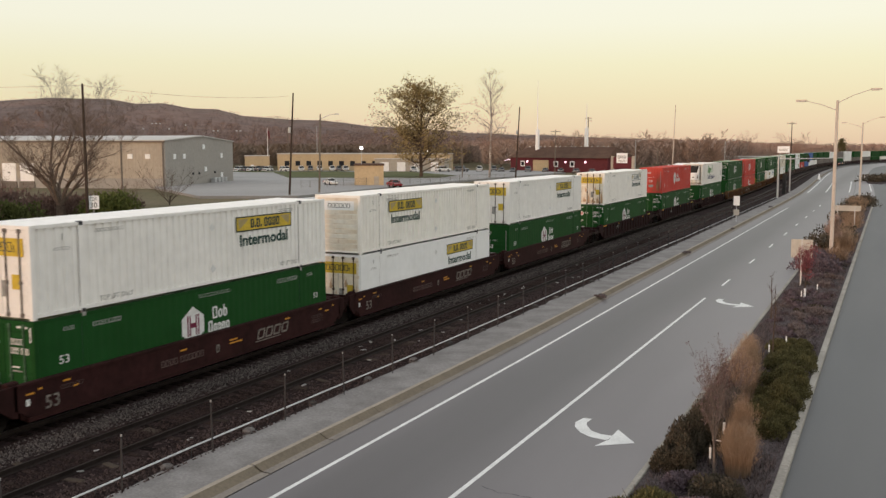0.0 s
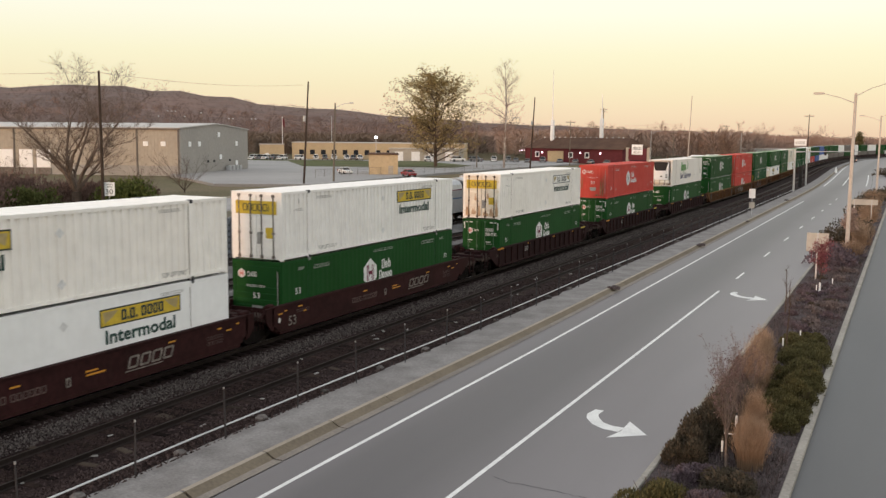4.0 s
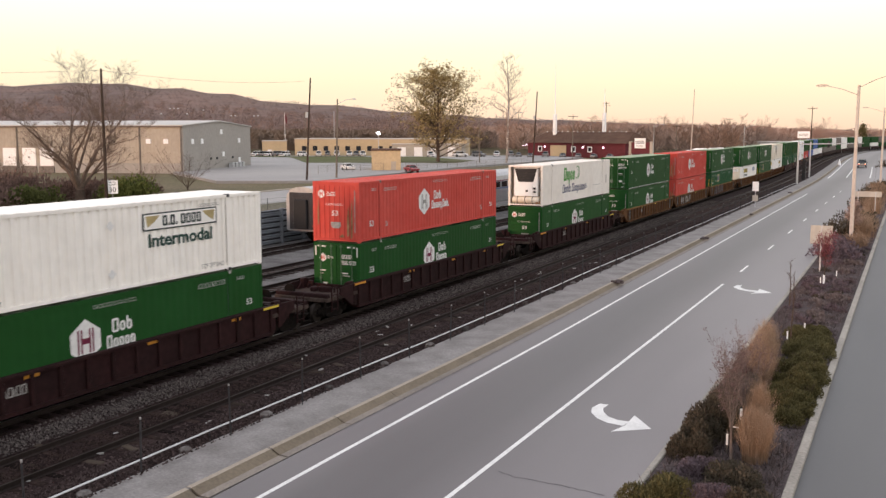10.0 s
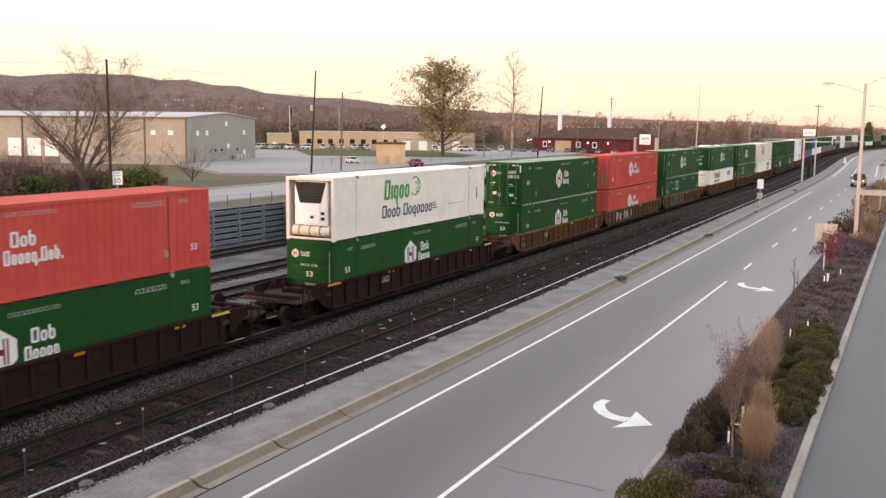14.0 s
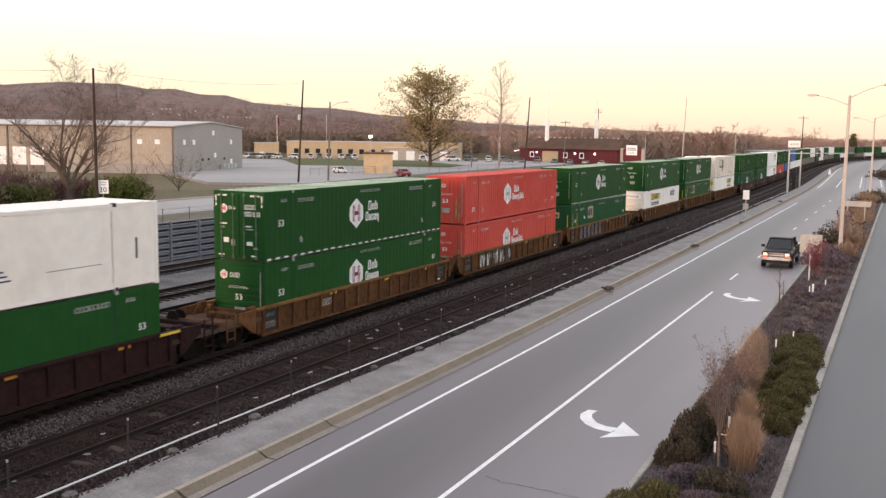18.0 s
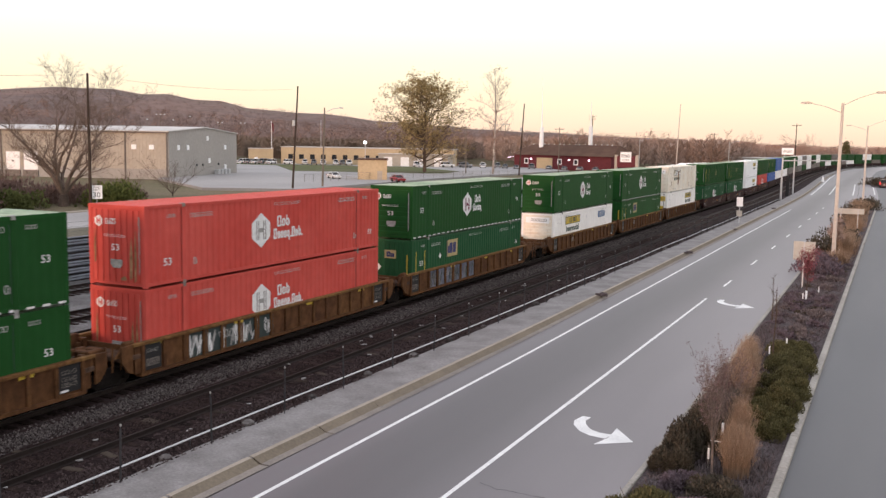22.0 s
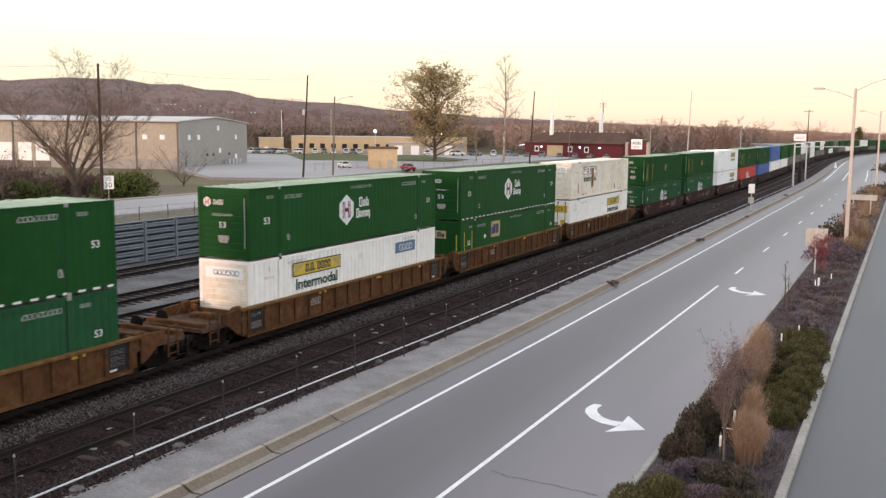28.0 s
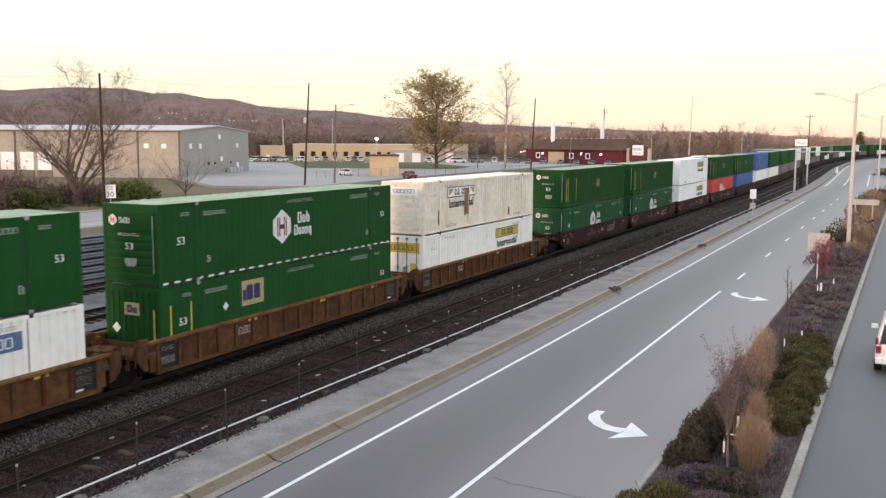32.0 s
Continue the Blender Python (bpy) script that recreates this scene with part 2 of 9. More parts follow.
    "spray": material("blue_grey_spray_paint", (0.11, 0.12, 0.165), 0.7, vary=0.4, grain=3, blotch=1.6, bump=0.03, tint=(0.2, 0.21, 0.26), spec=0.1),
    "grime": material("black_running_gear", (0.013, 0.0105, 0.0095), 0.88, vary=0.35, grain=6, blotch=1.5),
    "wheel": material("wheel_steel", (0.035, 0.028, 0.025), 0.7, 0.2, vary=0.3, grain=6, spec=0.15),
    "rod_green": material("pale_green_lock_rods", (0.075, 0.15, 0.085), 0.6, vary=0.3, grain=8, blotch=2),
    "rod_dark": material("dark_rusty_lock_rods", (0.09, 0.055, 0.038), 0.8, vary=0.4, grain=8, blotch=2),
    "castings": material("worn_castings", (0.22, 0.19, 0.17), 0.7, vary=0.4, grain=10, blotch=4),
    "black": material("black_plastic", (0.015, 0.015, 0.017), 0.6, vary=0.2, grain=8),
    "tyre": material("tyre_rubber", (0.02, 0.02, 0.02), 0.85, vary=0.2, grain=10),
    "tan_wall": material("tan_metal_cladding", (0.42, 0.372, 0.31), 0.7, vary=0.1, grain=1.5, blotch=0.1, bump=0.03),
    "grey_wall": material("grey_metal_cladding", (0.345, 0.325, 0.30), 0.7, vary=0.1, grain=1.5, blotch=0.1, bump=0.03),
    "beige_wall": material("beige_wall", (0.52, 0.40, 0.25), 0.8, vary=0.1, grain=2, blotch=0.15, bump=0.03),
    "roof_grey": material("pale_metal_roof", (0.50, 0.48, 0.46), 0.6, vary=0.12, grain=1.2, blotch=0.1),
    "red_wall": material("maroon_wall", (0.135, 0.036, 0.042), 0.8, vary=0.15, grain=2, blotch=0.2, spec=0.1),
    "brown_roof": material("brown_shingle_roof", (0.115, 0.07, 0.052), 0.9, vary=0.25, grain=3, blotch=0.3),
    "window": material("dark_window_glass", (0.02, 0.022, 0.028), 0.12, vary=0.2, grain=2, blotch=0.5, bump=0, spec=0.6),
    "glass": material("car_glass", (0.012, 0.015, 0.017), 0.08, vary=0.1, grain=2, blotch=0.5, bump=0, spec=0.4),
    "bark": material("bark", (0.125, 0.09, 0.072), 0.95, vary=0.35, grain=8, blotch=1.0, bump=0.5),
    "bark_grey": material("young_grey_bark", (0.21, 0.165, 0.145), 0.9, vary=0.3, grain=9, blotch=2, bump=0.2),
    "bark_twig": material("grey_brown_twig_bark", (0.19, 0.145, 0.12), 0.95, vary=0.3, grain=8, blotch=1.0, bump=0.3),
    "bark_rosy": material("pinkish_birch_twigs", (0.30, 0.205, 0.165), 0.95, vary=0.3, grain=5, blotch=1.0, bump=0.2),
    "bark_pale": material("pale_bark", (0.55, 0.50, 0.46), 0.9, vary=0.3, grain=4, blotch=0.8, bump=0.3, tint=(0.2, 0.16, 0.14)),
    "pole_wood": material("weathered_pole", (0.075, 0.055, 0.045), 0.95, vary=0.3, grain=6, blotch=0.6, bump=0.2),
    "pole_grey": material("weathered_grey_pole", (0.20, 0.17, 0.14), 0.95, vary=0.25, grain=6, blotch=0.6, bump=0.2),
    "lamp_pole": material("painted_lamp_column", (0.60, 0.52, 0.46), 0.6, vary=0.12, grain=5, blotch=0.4),
    "silver": material("fluted_stainless", (0.42, 0.43, 0.45), 0.4, 0.55, vary=0.12, grain=3, blotch=0.4),
    "wall_steel": material("blue_grey_steel_wall", (0.20, 0.22, 0.25), 0.65, vary=0.15, grain=3, blotch=0.4, bump=0.05),
    "car_black": material("black_car_paint", (0.007, 0.0058, 0.0062), 0.3, vary=0.1, grain=3, bump=0, spec=0.12),
    "car_white": material("white_car_paint", (0.78, 0.78, 0.77), 0.35, vary=0.05, grain=3, bump=0, spec=0.5),
    "car_red": material("red_car_paint", (0.26, 0.014, 0.022), 0.3, vary=0.08, grain=3, bump=0, spec=0.5),
    "car_grey": material("grey_car_paint", (0.16, 0.165, 0.17), 0.35, vary=0.08, grain=3, bump=0, spec=0.5),
    "chrome": material("chrome_trim", (0.42, 0.42, 0.43), 0.25, 0.7, vary=0.06, grain=3, bump=0),
    "car_maroon_paint": material("dark_red_car_paint", (0.06, 0.004, 0.009), 0.3, vary=0.08, grain=3, bump=0, spec=0.5),
    "dust": material("dusty_deck_plate", (0.07, 0.052, 0.045), 0.9, vary=0.35, grain=6, blotch=1.2, bump=0.05, tint=(0.045, 0.032, 0.028)),
    "rust_deck": material("rusty_deck_plate", (0.105, 0.062, 0.042), 0.9, vary=0.35, grain=6, blotch=1.2, bump=0.05, tint=(0.06, 0.042, 0.034)),
    "sign_back": material("sign_back", (0.48, 0.45, 0.40), 0.6, vary=0.1, grain=4, blotch=0.6),
    # hill tone is lightened: distance haze is mixed into the colour
    "hill": material("hazy_hillside", (0.15, 0.114, 0.105), 0.95, vary=0.22, grain=0.05, blotch=0.008, bump=0, tint=(0.205, 0.138, 0.118)),
    "lamp_white": glow("white_floodlight", (0.85, 0.88, 1.0), 14.0),
    "lamp_pink": glow("wall_light", (1.0, 0.72, 0.95), 5.0),
    "head": glow("headlight_on", (1.0, 0.85, 0.58), 1.6),
    "amber": glow("amber_marker", (1.0, 0.16, 0.07), 1.5),
    "tail": glow("tail_light_on", (1.0, 0.03, 0.04), 1.0),
    "tail_off": material("red_tail_lens", (0.3, 0.01, 0.012), 0.25, vary=0.1, grain=5, bump=0),
}


def lane_wear(m, tones):
    """Makes the asphalt darker or paler lane by lane across the road: (x, factor) pairs."""
    n, l = m.node_tree.nodes, m.node_tree.links
    b = n["Principled BSDF"]
    src = b.inputs["Base Color"].links[0].from_socket
    co, sep, rng, ramp, mul = n.new("ShaderNodeTexCoord"), n.new("ShaderNodeSeparateXYZ"), n.new("ShaderNodeMapRange"), n.new("ShaderNodeValToRGB"), n.new("ShaderNodeMix")
    wob, add = n.new("ShaderNodeTexNoise"), n.new("ShaderNodeMath")
    wob.inputs["Scale"].default_value = 0.12
    add.operation = "MULTIPLY_ADD"
    add.inputs[1].default_value = 0.9
    l.new(co.outputs["Object"], sep.inputs[0])
    l.new(co.outputs["Object"], wob.inputs["Vector"])
    l.new(wob.outputs[0], add.inputs[0])
    l.new(sep.outputs["X"], add.inputs[2])
    x0, x1 = tones[0][0], tones[-1][0]
    rng.inputs[1].default_value, rng.inputs[2].default_value = x0 + 0.45, x1 + 0.45
    l.new(add.outputs[0], rng.inputs[0])
    l.new(rng.outputs[0], ramp.inputs[0])
    els = ramp.color_ramp.elements
    for i, (x, f) in enumerate(tones):
        e = els[i] if i < 2 else els.new((x - x0) / (x1 - x0))
        e.position, e.color = (x - x0) / (x1 - x0), (f / 2, f / 2, f / 2, 1)
    mul.data_type, mul.blend_type = "RGBA", "MULTIPLY"
    mul.inputs[0].default_value = 1.0
    two = n.new("ShaderNodeVectorMath")
    two.operation = "SCALE"
    two.inputs["Scale"].default_value = 2.0
    l.new(ramp.outputs[0], two.inputs[0])
    l.new(src, mul.inputs[6])
    l.new(two.outputs[0], mul.inputs[7])
    l.new(mul.outputs[2], b.inputs["Base Color"])


lane_wear(M["asphalt"], ((-14.2, 1.1), (-13.3, 1.08), (-12.5, 0.8), (-11.3, 0.68), (-10.4, 0.72), (-9.3, 1.02), (-8.3, 1.25), (-7.0, 1.36), (-5.5, 1.6)))

# ---- mesh helpers ----
class Geo:
    """Collects vertices and faces of one mesh."""

    def __init__(self):
        self.v, self.f = [], []

    def add(self, verts, faces):
        k = len(self.v)
        self.v += [tuple(p) for p in verts]
        self.f += [tuple(i + k for i in f) for f in faces]
        return self

    def box(self, x0, x1, y0, y1, z0, z1, m=None):
        p = [(x0, y0, z0), (x1, y0, z0), (x1, y1, z0), (x0, y1, z0), (x0, y0, z1), (x1, y0, z1), (x1, y1, z1), (x0, y1, z1)]
        if m:
            p = [m @ Vector(q) for q in p]
        return self.add(p, [(0, 3, 2, 1), (4, 5, 6, 7), (0, 1, 5, 4), (1, 2, 6, 5), (2, 3, 7, 6), (3, 0, 4, 7)])

    def bevel_box(self, x0, x1, y0, y1, z0, z1, b, m=None):
        """A box with chamfered vertical and top edges."""
        p = []
        for z, i in ((z0, 0), (z1 - b, 0), (z1, b)):
            a0, a1, c0, c1 = x0 + i, x1 - i, y0 + i, y1 - i
            p += [(a0 + b, c0, z), (a1 - b, c0, z), (a1, c0 + b, z), (a1, c1 - b, z), (a1 - b, c1, z), (a0 + b, c1, z), (a0, c1 - b, z), (a0, c0 + b, z)]
        if m:
            p = [m @ Vector(q) for q in p]
        f = [tuple(range(7, -1, -1)), tuple(range(16, 24))]
        for r in (0, 8):
            f += [(r + i, r + (i + 1) % 8, r + 8 + (i + 1) % 8, r + 8 + i) for i in range(8)]
        return self.add(p, f)

    def tube(self, a, b, r0, r1=None, n=8, caps=True):
        a, b = Vector(a), Vector(b)
        r1 = r0 if r1 is None else r1
        q = (b - a).to_track_quat("Z", "Y")
        p = []
        for c, r in ((a, r0), (b, r1)):
            p += [c + q @ Vector((r * math.cos(2 * math.pi * i / n), r * math.sin(2 * math.pi * i / n), 0)) for i in range(n)]
        f = [(i, (i + 1) % n, n + (i + 1) % n, n + i) for i in range(n)]
        if caps:
            f += [tuple(range(n - 1, -1, -1)), tuple(range(n, 2 * n))]
        return self.add(p, f)

    def prism(self, outline, h0, h1, axis="z"):
        """Extrudes a closed outline of 2D points (x, y), (y, z) or (x, z) along the axis that is left."""
        n = len(outline)
        put = {"z": lambda p, h: (p[0], p[1], h), "x": lambda p, h: (h, p[0], p[1]), "y": lambda p, h: (p[0], h, p[1])}[axis]
        p = [put(q, h0) for q in outline] + [put(q, h1) for q in outline]
        f = [(i, (i + 1) % n, n + (i + 1) % n, n + i) for i in range(n)]
        return self.add(p, f + [tuple(range(n - 1, -1, -1)), tuple(range(n, 2 * n))])

    def ribbon(self, left, right, ends=False):
        """A strip of quads between two lines of points."""
        n = len(left)
        return self.add(list(left) + list(right), [(i, n + i, n + i + 1, i + 1) for i in range(n - 1)])

    def mesh(self, name, mat=None, smooth=False):
        me = bpy.data.meshes.new(name)
        me.from_pydata(self.v, [], self.f)
        me.validate()
        bm = bmesh.new()
        bm.from_mesh(me)
        if len(self.f) < 40000:
            bmesh.ops.recalc_face_normals(bm, faces=bm.faces)
        bm.to_mesh(me)
        bm.free()
        if mat:
            me.materials.append(mat)
        if smooth:
            me.polygons.foreach_set("use_smooth", [True] * len(me.polygons))
        return me


def part(name, g, mat, parent, label="", at=None, smooth=False):
    """One mesh object under a thing or a part. g: a Geo or a mesh."""
    me = g.mesh(name, mat, smooth) if isinstance(g, Geo) else g
    ob = new(name, me)
    ob.parent = parent
    if at is not None:
        ob.matrix_basis = at if isinstance(at, Matrix) else Matrix.Translation(at)
    if label:
        ob["label"] = label
    return ob


def thing(name, label, category, at=None, group="", kind="", g=None, mat=None, smooth=False):
    ob = new(name, g.mesh(name, mat, smooth) if g else None)
    if g is None:
        ob.empty_display_size = 0.3
    if at is not None:
        ob.matrix_basis = at if isinstance(at, Matrix) else Matrix.Translation(at)
    return tagged(ob, label, category, group, kind)


def text_mesh(name, words, mat, height, width=None, bold=0.0):
    """Raised lettering with the built-in font, lying in the x-y plane from its lower left corner."""
    cu = bpy.data.curves.new(name, "FONT")
    cu.body, cu.size, cu.extrude, cu.resolution_u, cu.offset = words, 1.0, 0.0, 2, bold
    ob = bpy.data.objects.new(name, cu)
    me = bpy.data.meshes.new_from_object(ob)
    bpy.data.objects.remove(ob)
    co = np.array([v.co[:] for v in me.vertices])
    lo, hi = co.min(0), co.max(0)
    co[:, 1] = (co[:, 1] - lo[1]) * height / (hi[1] - lo[1])
    co[:, 0] = (co[:, 0] - lo[0]) * ((width or height * (hi[0] - lo[0]) / (hi[1] - lo[1])) / (hi[0] - lo[0]))
    me.vertices.foreach_set("co", co.ravel())
    me.materials.clear()
    me.materials.append(mat)
    return me


SIDE = Matrix(((0, 0, 1, 0), (1, 0, 0, 0), (0, 1, 0, 0), (0, 0, 0, 1)))      # lays x-y drawings on a face that looks to +x
FRONT = Matrix(((1, 0, 0, 0), (0, 0, -1, 0), (0, 1, 0, 0), (0, 0, 0, 1)))    # on a face that looks to -y


def smoothstep(a, b, x):
    t = min(1, max(0, (x - a) / (b - a)))
    return t * t * (3 - 2 * t)


def bend(y):
    """How far road and railway swing to the side at a distance y along them."""
    return -4.5 * smoothstep(150, 350, y) + max(0.0, y - 390) ** 2 / 1500.0


def drift(y):
    """The near end of road edge, kerb and gravel strip lies a little further out."""
    return 0.24 * (smoothstep(15, 40, y) - 1)


# ---- ground, roads and railway bed ----
YS = [-60, -30, 0, 10, 15, 20, 25, 30, 35, 40, 60, 80, 100, 120, 140, 160, 180, 200, 225, 250, 275, 300, 325, 350, 375, 400, 425, 450, 475, 500, 530, 560, 590, 620, 660, 700]


def strip(x0, x1, z0, z1, y0=-60, y1=700, thick=0.3, follow=1.0):
    """A long slab that follows the bend; z0 and z1 are the heights of its two edges."""
    ys = [y0] + [y for y in YS if y0 < y < y1] + [y1]
    g = Geo()
    a = [(x0 + follow * bend(y), y, z0) for y in ys]
    b = [(x1 + follow * bend(y), y, z1) for y in ys]
    low = [(x, y, z - thick) for x, y, z in a], [(x, y, z - thick) for x, y, z in b]
    g.ribbon(a, b)
    g.ribbon(b, low[1])
    g.ribbon(low[0], a)
    return g


ground = Geo()
gx = [-3000, -1500, -700, -300, -150, -60, -28, -16, 20, 60, 200, 800, 2500]
gy = [-800, -200, -60, 0, 60, 120, 200, 300, 450, 700, 1200, 2500, 4200]
ground.add([(x, y, -0.45) for y in gy for x in gx], [(j * 13 + i, j * 13 + i + 1, (j + 1) * 13 + i + 1, (j + 1) * 13 + i) for j in range(12) for i in range(12)])
thing("ground", "dry late-autumn grass and bare earth", "ground", kind="structure", g=ground, mat=M["grass"])

thing("road", "worn grey asphalt main road beside the railway", "road", kind="structure", g=strip(-14.2, -5.5, 0, 0), mat=M["asphalt"])
thing("side_road", "grey asphalt carriageway beyond the planted median", "road", kind="structure", g=strip(-2.05, 9.0, 0, 0), mat=M["asphalt_new"])
thing("road", "asphalt of the widened junction past the median", "road", kind="structure", g=strip(-5.5, -2.05, 0.0, 0.0, 172, 700), mat=M["asphalt"])
def edge_strip(x0, x1, z0, z1, wave):
    """A slab along the kerb whose far edge wanders where gravel spills over it."""
    g, ys = Geo(), [4 + 0.35 * k for k in range(160)] + [y for y in YS if y > 60]
    a = [(x0 + bend(y) + drift(y) + wave * (noise.noise(Vector((y * 0.8, 3, 0))) + 0.5 * noise.noise(Vector((y * 2.7, 9, 0)))), y, z0) for y in ys]
    b = [(x1 + bend(y) + drift(y), y, z1) for y in ys]
    g.ribbon(a, b)
    return g.ribbon([(x, y, z - 0.3) for x, y, z in a], a)


thing("pavement", "pale gravel and concrete strip behind the kerb", "pavement", kind="structure", g=edge_strip(-16.42, -14.55, 0.125, 0.14, 0.13), mat=M["strip"])
thing("railway_bed", "dark dirty ballast shoulder", "ballast", kind="structure", g=strip(-18.6, -16.0, -0.175, 0.115), mat=M["ballast"])
thing("railway_bed", "dark oily ballast of the near track", "ballast", kind="structure", g=strip(-22.0, -18.6, -0.175, -0.175), mat=M["ballast"])
thing("railway_bed", "grey stone ballast under the main track", "ballast", kind="structure", g=strip(-27.5, -22.0, -0.2, -0.2), mat=M["ballast"])
thing("railway_bed", "grey stone ballast of the yard tracks", "ballast", kind="structure", g=strip(-46.5, -27.5, -0.2, -0.2), mat=M["ballast_l"])

# painted lines on the road
lines = tagged(new("road_markings"), "white painted edge line, lane line and dashes", "road marking", kind="structure")


def line_mark(name, x0, x1, y0, y1, dx=0.0, follow=1.0, w=0.13):
    ys = [y0] + [y for y in YS if y0 < y < y1] + [y1]
    g = Geo()
    c = lambda y: x0 + (x1 - x0) * (y - y0) / (y1 - y0) + follow * bend(y) + dx * drift(y)
    g.ribbon([(c(y) - w / 2, y, 0.005) for y in ys], [(c(y) + w / 2, y, 0.005) for y in ys])
    return part(name, g, M["paint"], lines)


line_mark("edge_line", -13.02, -12.96, 4, 52, dx=0.9)
line_mark("edge_line", -12.95, -12.75, 52, 138)
line_mark("edge_line", -13.4, -13.4, 186, 330, w=0.22)
line_mark("edge_line", -10.4, -10.4, 190, 262, w=0.2)
line_mark("edge_line", -6.4, -6.4, 190, 250, w=0.2)
line_mark("edge_line", -2.6, -2.6, 196, 260, w=0.2)
line_mark("lane_line", -9.45, -9.12, -20, 53.4)
for k in range(8):
    line_mark("lane_dash", -9.02, -9.02, 58.6 + 12.19 * k, 61.6 + 12.19 * k)


def turn_arrow(y, name="turn_arrow"):
    """A left-turn arrow whose stem hooks towards the camera's side."""
    g = Geo()
    cx = [(-8.36, 27.75), (-8.45, 27.2), (-8.33, 26.75), (-8.0, 26.25), (-7.6, 25.95), (-7.1, 25.86)]
    ix = [(-8.08, 27.75), (-8.12, 27.3), (-8.0, 26.95), (-7.74, 26.55), (-7.4, 26.35), (-7.02, 26.34)]
    g.ribbon([(a, b + y, 0.006) for a, b in cx], [(a, b + y, 0.006) for a, b in ix])
    g.add([(-7.06, 27.02 + y, 0.006), (-6.28, 25.95 + y, 0.006), (-7.26, 25.2 + y, 0.006), (-7.05, 25.95 + y, 0.006)], [(0, 1, 2, 3)])
    return part(name, g, M["paint"], lines)


crack = Geo()
rk, px, py = random.Random(3), -8.9, 20.9
for k in range(26):
    nx, ny = px + 0.11, py + rk.uniform(-0.09, 0.045)
    w = rk.uniform(0.008, 0.018)
    crack.add([(px, py - w, 0.004), (nx, ny - w, 0.004), (nx, ny + w, 0.004), (px, py + w, 0.004)], [(0, 1, 2, 3)])
    px, py = nx, ny
part("crack", crack, M["steel_dark"], lines, "thin dark crack in the asphalt")
seam = Geo()
for x, w in ((-14.0, 0.011), (-5.5, 0.03)):
    ys = [4] + [y for y in YS if 4 < y < 330] + [330]
    k = 1.0 if x < -10 else 0.0
    seam.ribbon([(x - w + bend(y) + k * drift(y), y, 0.013) for y in ys], [(x + w + bend(y) + k * drift(y), y, 0.013) for y in ys])
part("seam", seam, M["steel_dark"], lines, "dark joint along the gutter")
turn_arrow(0)
turn_arrow(25.6)


# kerbs in cast lengths
def kerb_run(name, label, x_face, x_back, top, y0, y1, step, mat):
    run = tagged(new(name), label, "kerb", kind="structure")
    g = Geo().bevel_box(min(0, x_back - x_face), max(0, x_back - x_face), 0.005, step - 0.005, -0.2, top, 0.022)
    me = g.mesh("kerb_length", mat)
    y = y0
    while y < y1:
        turn = math.atan2(bend(y + step) - bend(y), step)
        part("kerb_length", me, mat, run, at=Matrix.Translation((x_face + bend(y), y, 0)) @ Matrix.Rotation(-turn, 4, "Z"))
        y += step
    return run


def sloped_kerb():
    """Tan kerb with a flat crest and a sloping face, and a gutter pan before it, cast in lengths."""
    run = tagged(new("kerb"), "long tan concrete kerb with worn sloping face and gutter", "kerb", kind="structure")
    y, r = 4.0, random.Random(23)
    while y < 330:
        step = 3.05 if y < 60 else 6.1
        x0, x1 = bend(y) + drift(y), bend(y + step) + drift(y + step)
        m = Matrix.Translation((x0, y, r.uniform(-0.006, 0.006))) @ Matrix.Rotation(-math.atan2(x1 - x0, step), 4, "Z")
        key = "long" if step > 4 else "short"
        part("kerb_length", cached(("kerb", key), lambda: Geo().prism([(-14.70, -0.2), (-14.70, 0.14), (-14.68, 0.155), (-14.57, 0.155), (-14.54, 0.147), (-14.54, -0.2)], 0.005, step - 0.006, "y").mesh("kerb_length", M["curb"])), None, run, at=m)
        part("kerb_face", cached(("kerbface", key), lambda: Geo().prism([(-14.538, -0.2), (-14.538, 0.144), (-14.33, 0.028), (-14.28, 0.014), (-14.28, -0.2)], 0.005, step - 0.006, "y").mesh("kerb_face", M["curb_face"])), None, run, "ochre-stained sloping face, darkened for its shade", at=m)
        part("gutter_length", cached(("gutter", key), lambda: Geo().prism([(-14.278, -0.2), (-14.278, 0.013), (-14.015, 0.008), (-14.015, -0.2)], 0.005, step - 0.006, "y").mesh("gutter_length", M["gutter"])), None, run, at=m)
        y += step
    return run


CACHE = {}


def cached(key, make):
    if key not in CACHE:
        CACHE[key] = make()
    return CACHE[key]


sloped_kerb()
kerb_run("kerb", "pale concrete kerb of the planted median", -5.52, -5.36, 0.14, 4, 170, 3.05, M["concrete"])
kerb_run("kerb", "pale concrete kerb of the planted median", -2.05, -2.28, 0.14, 4, 170, 3.05, M["concrete"])

# railway tracks
TIE = Geo().bevel_box(-1.28, 1.28, -0.115, 0.115, -0.36, -0.165, 0.012)


RAIL = [(-0.065, -0.165), (-0.065, -0.15), (-0.012, -0.13), (-0.012, -0.045), (-0.035, -0.04), (-0.035, -0.003), (0.035, -0.003), (0.035, -0.04), (0.012, -0.045), (0.012, -0.13), (0.065, -0.15), (0.065, -0.165)]


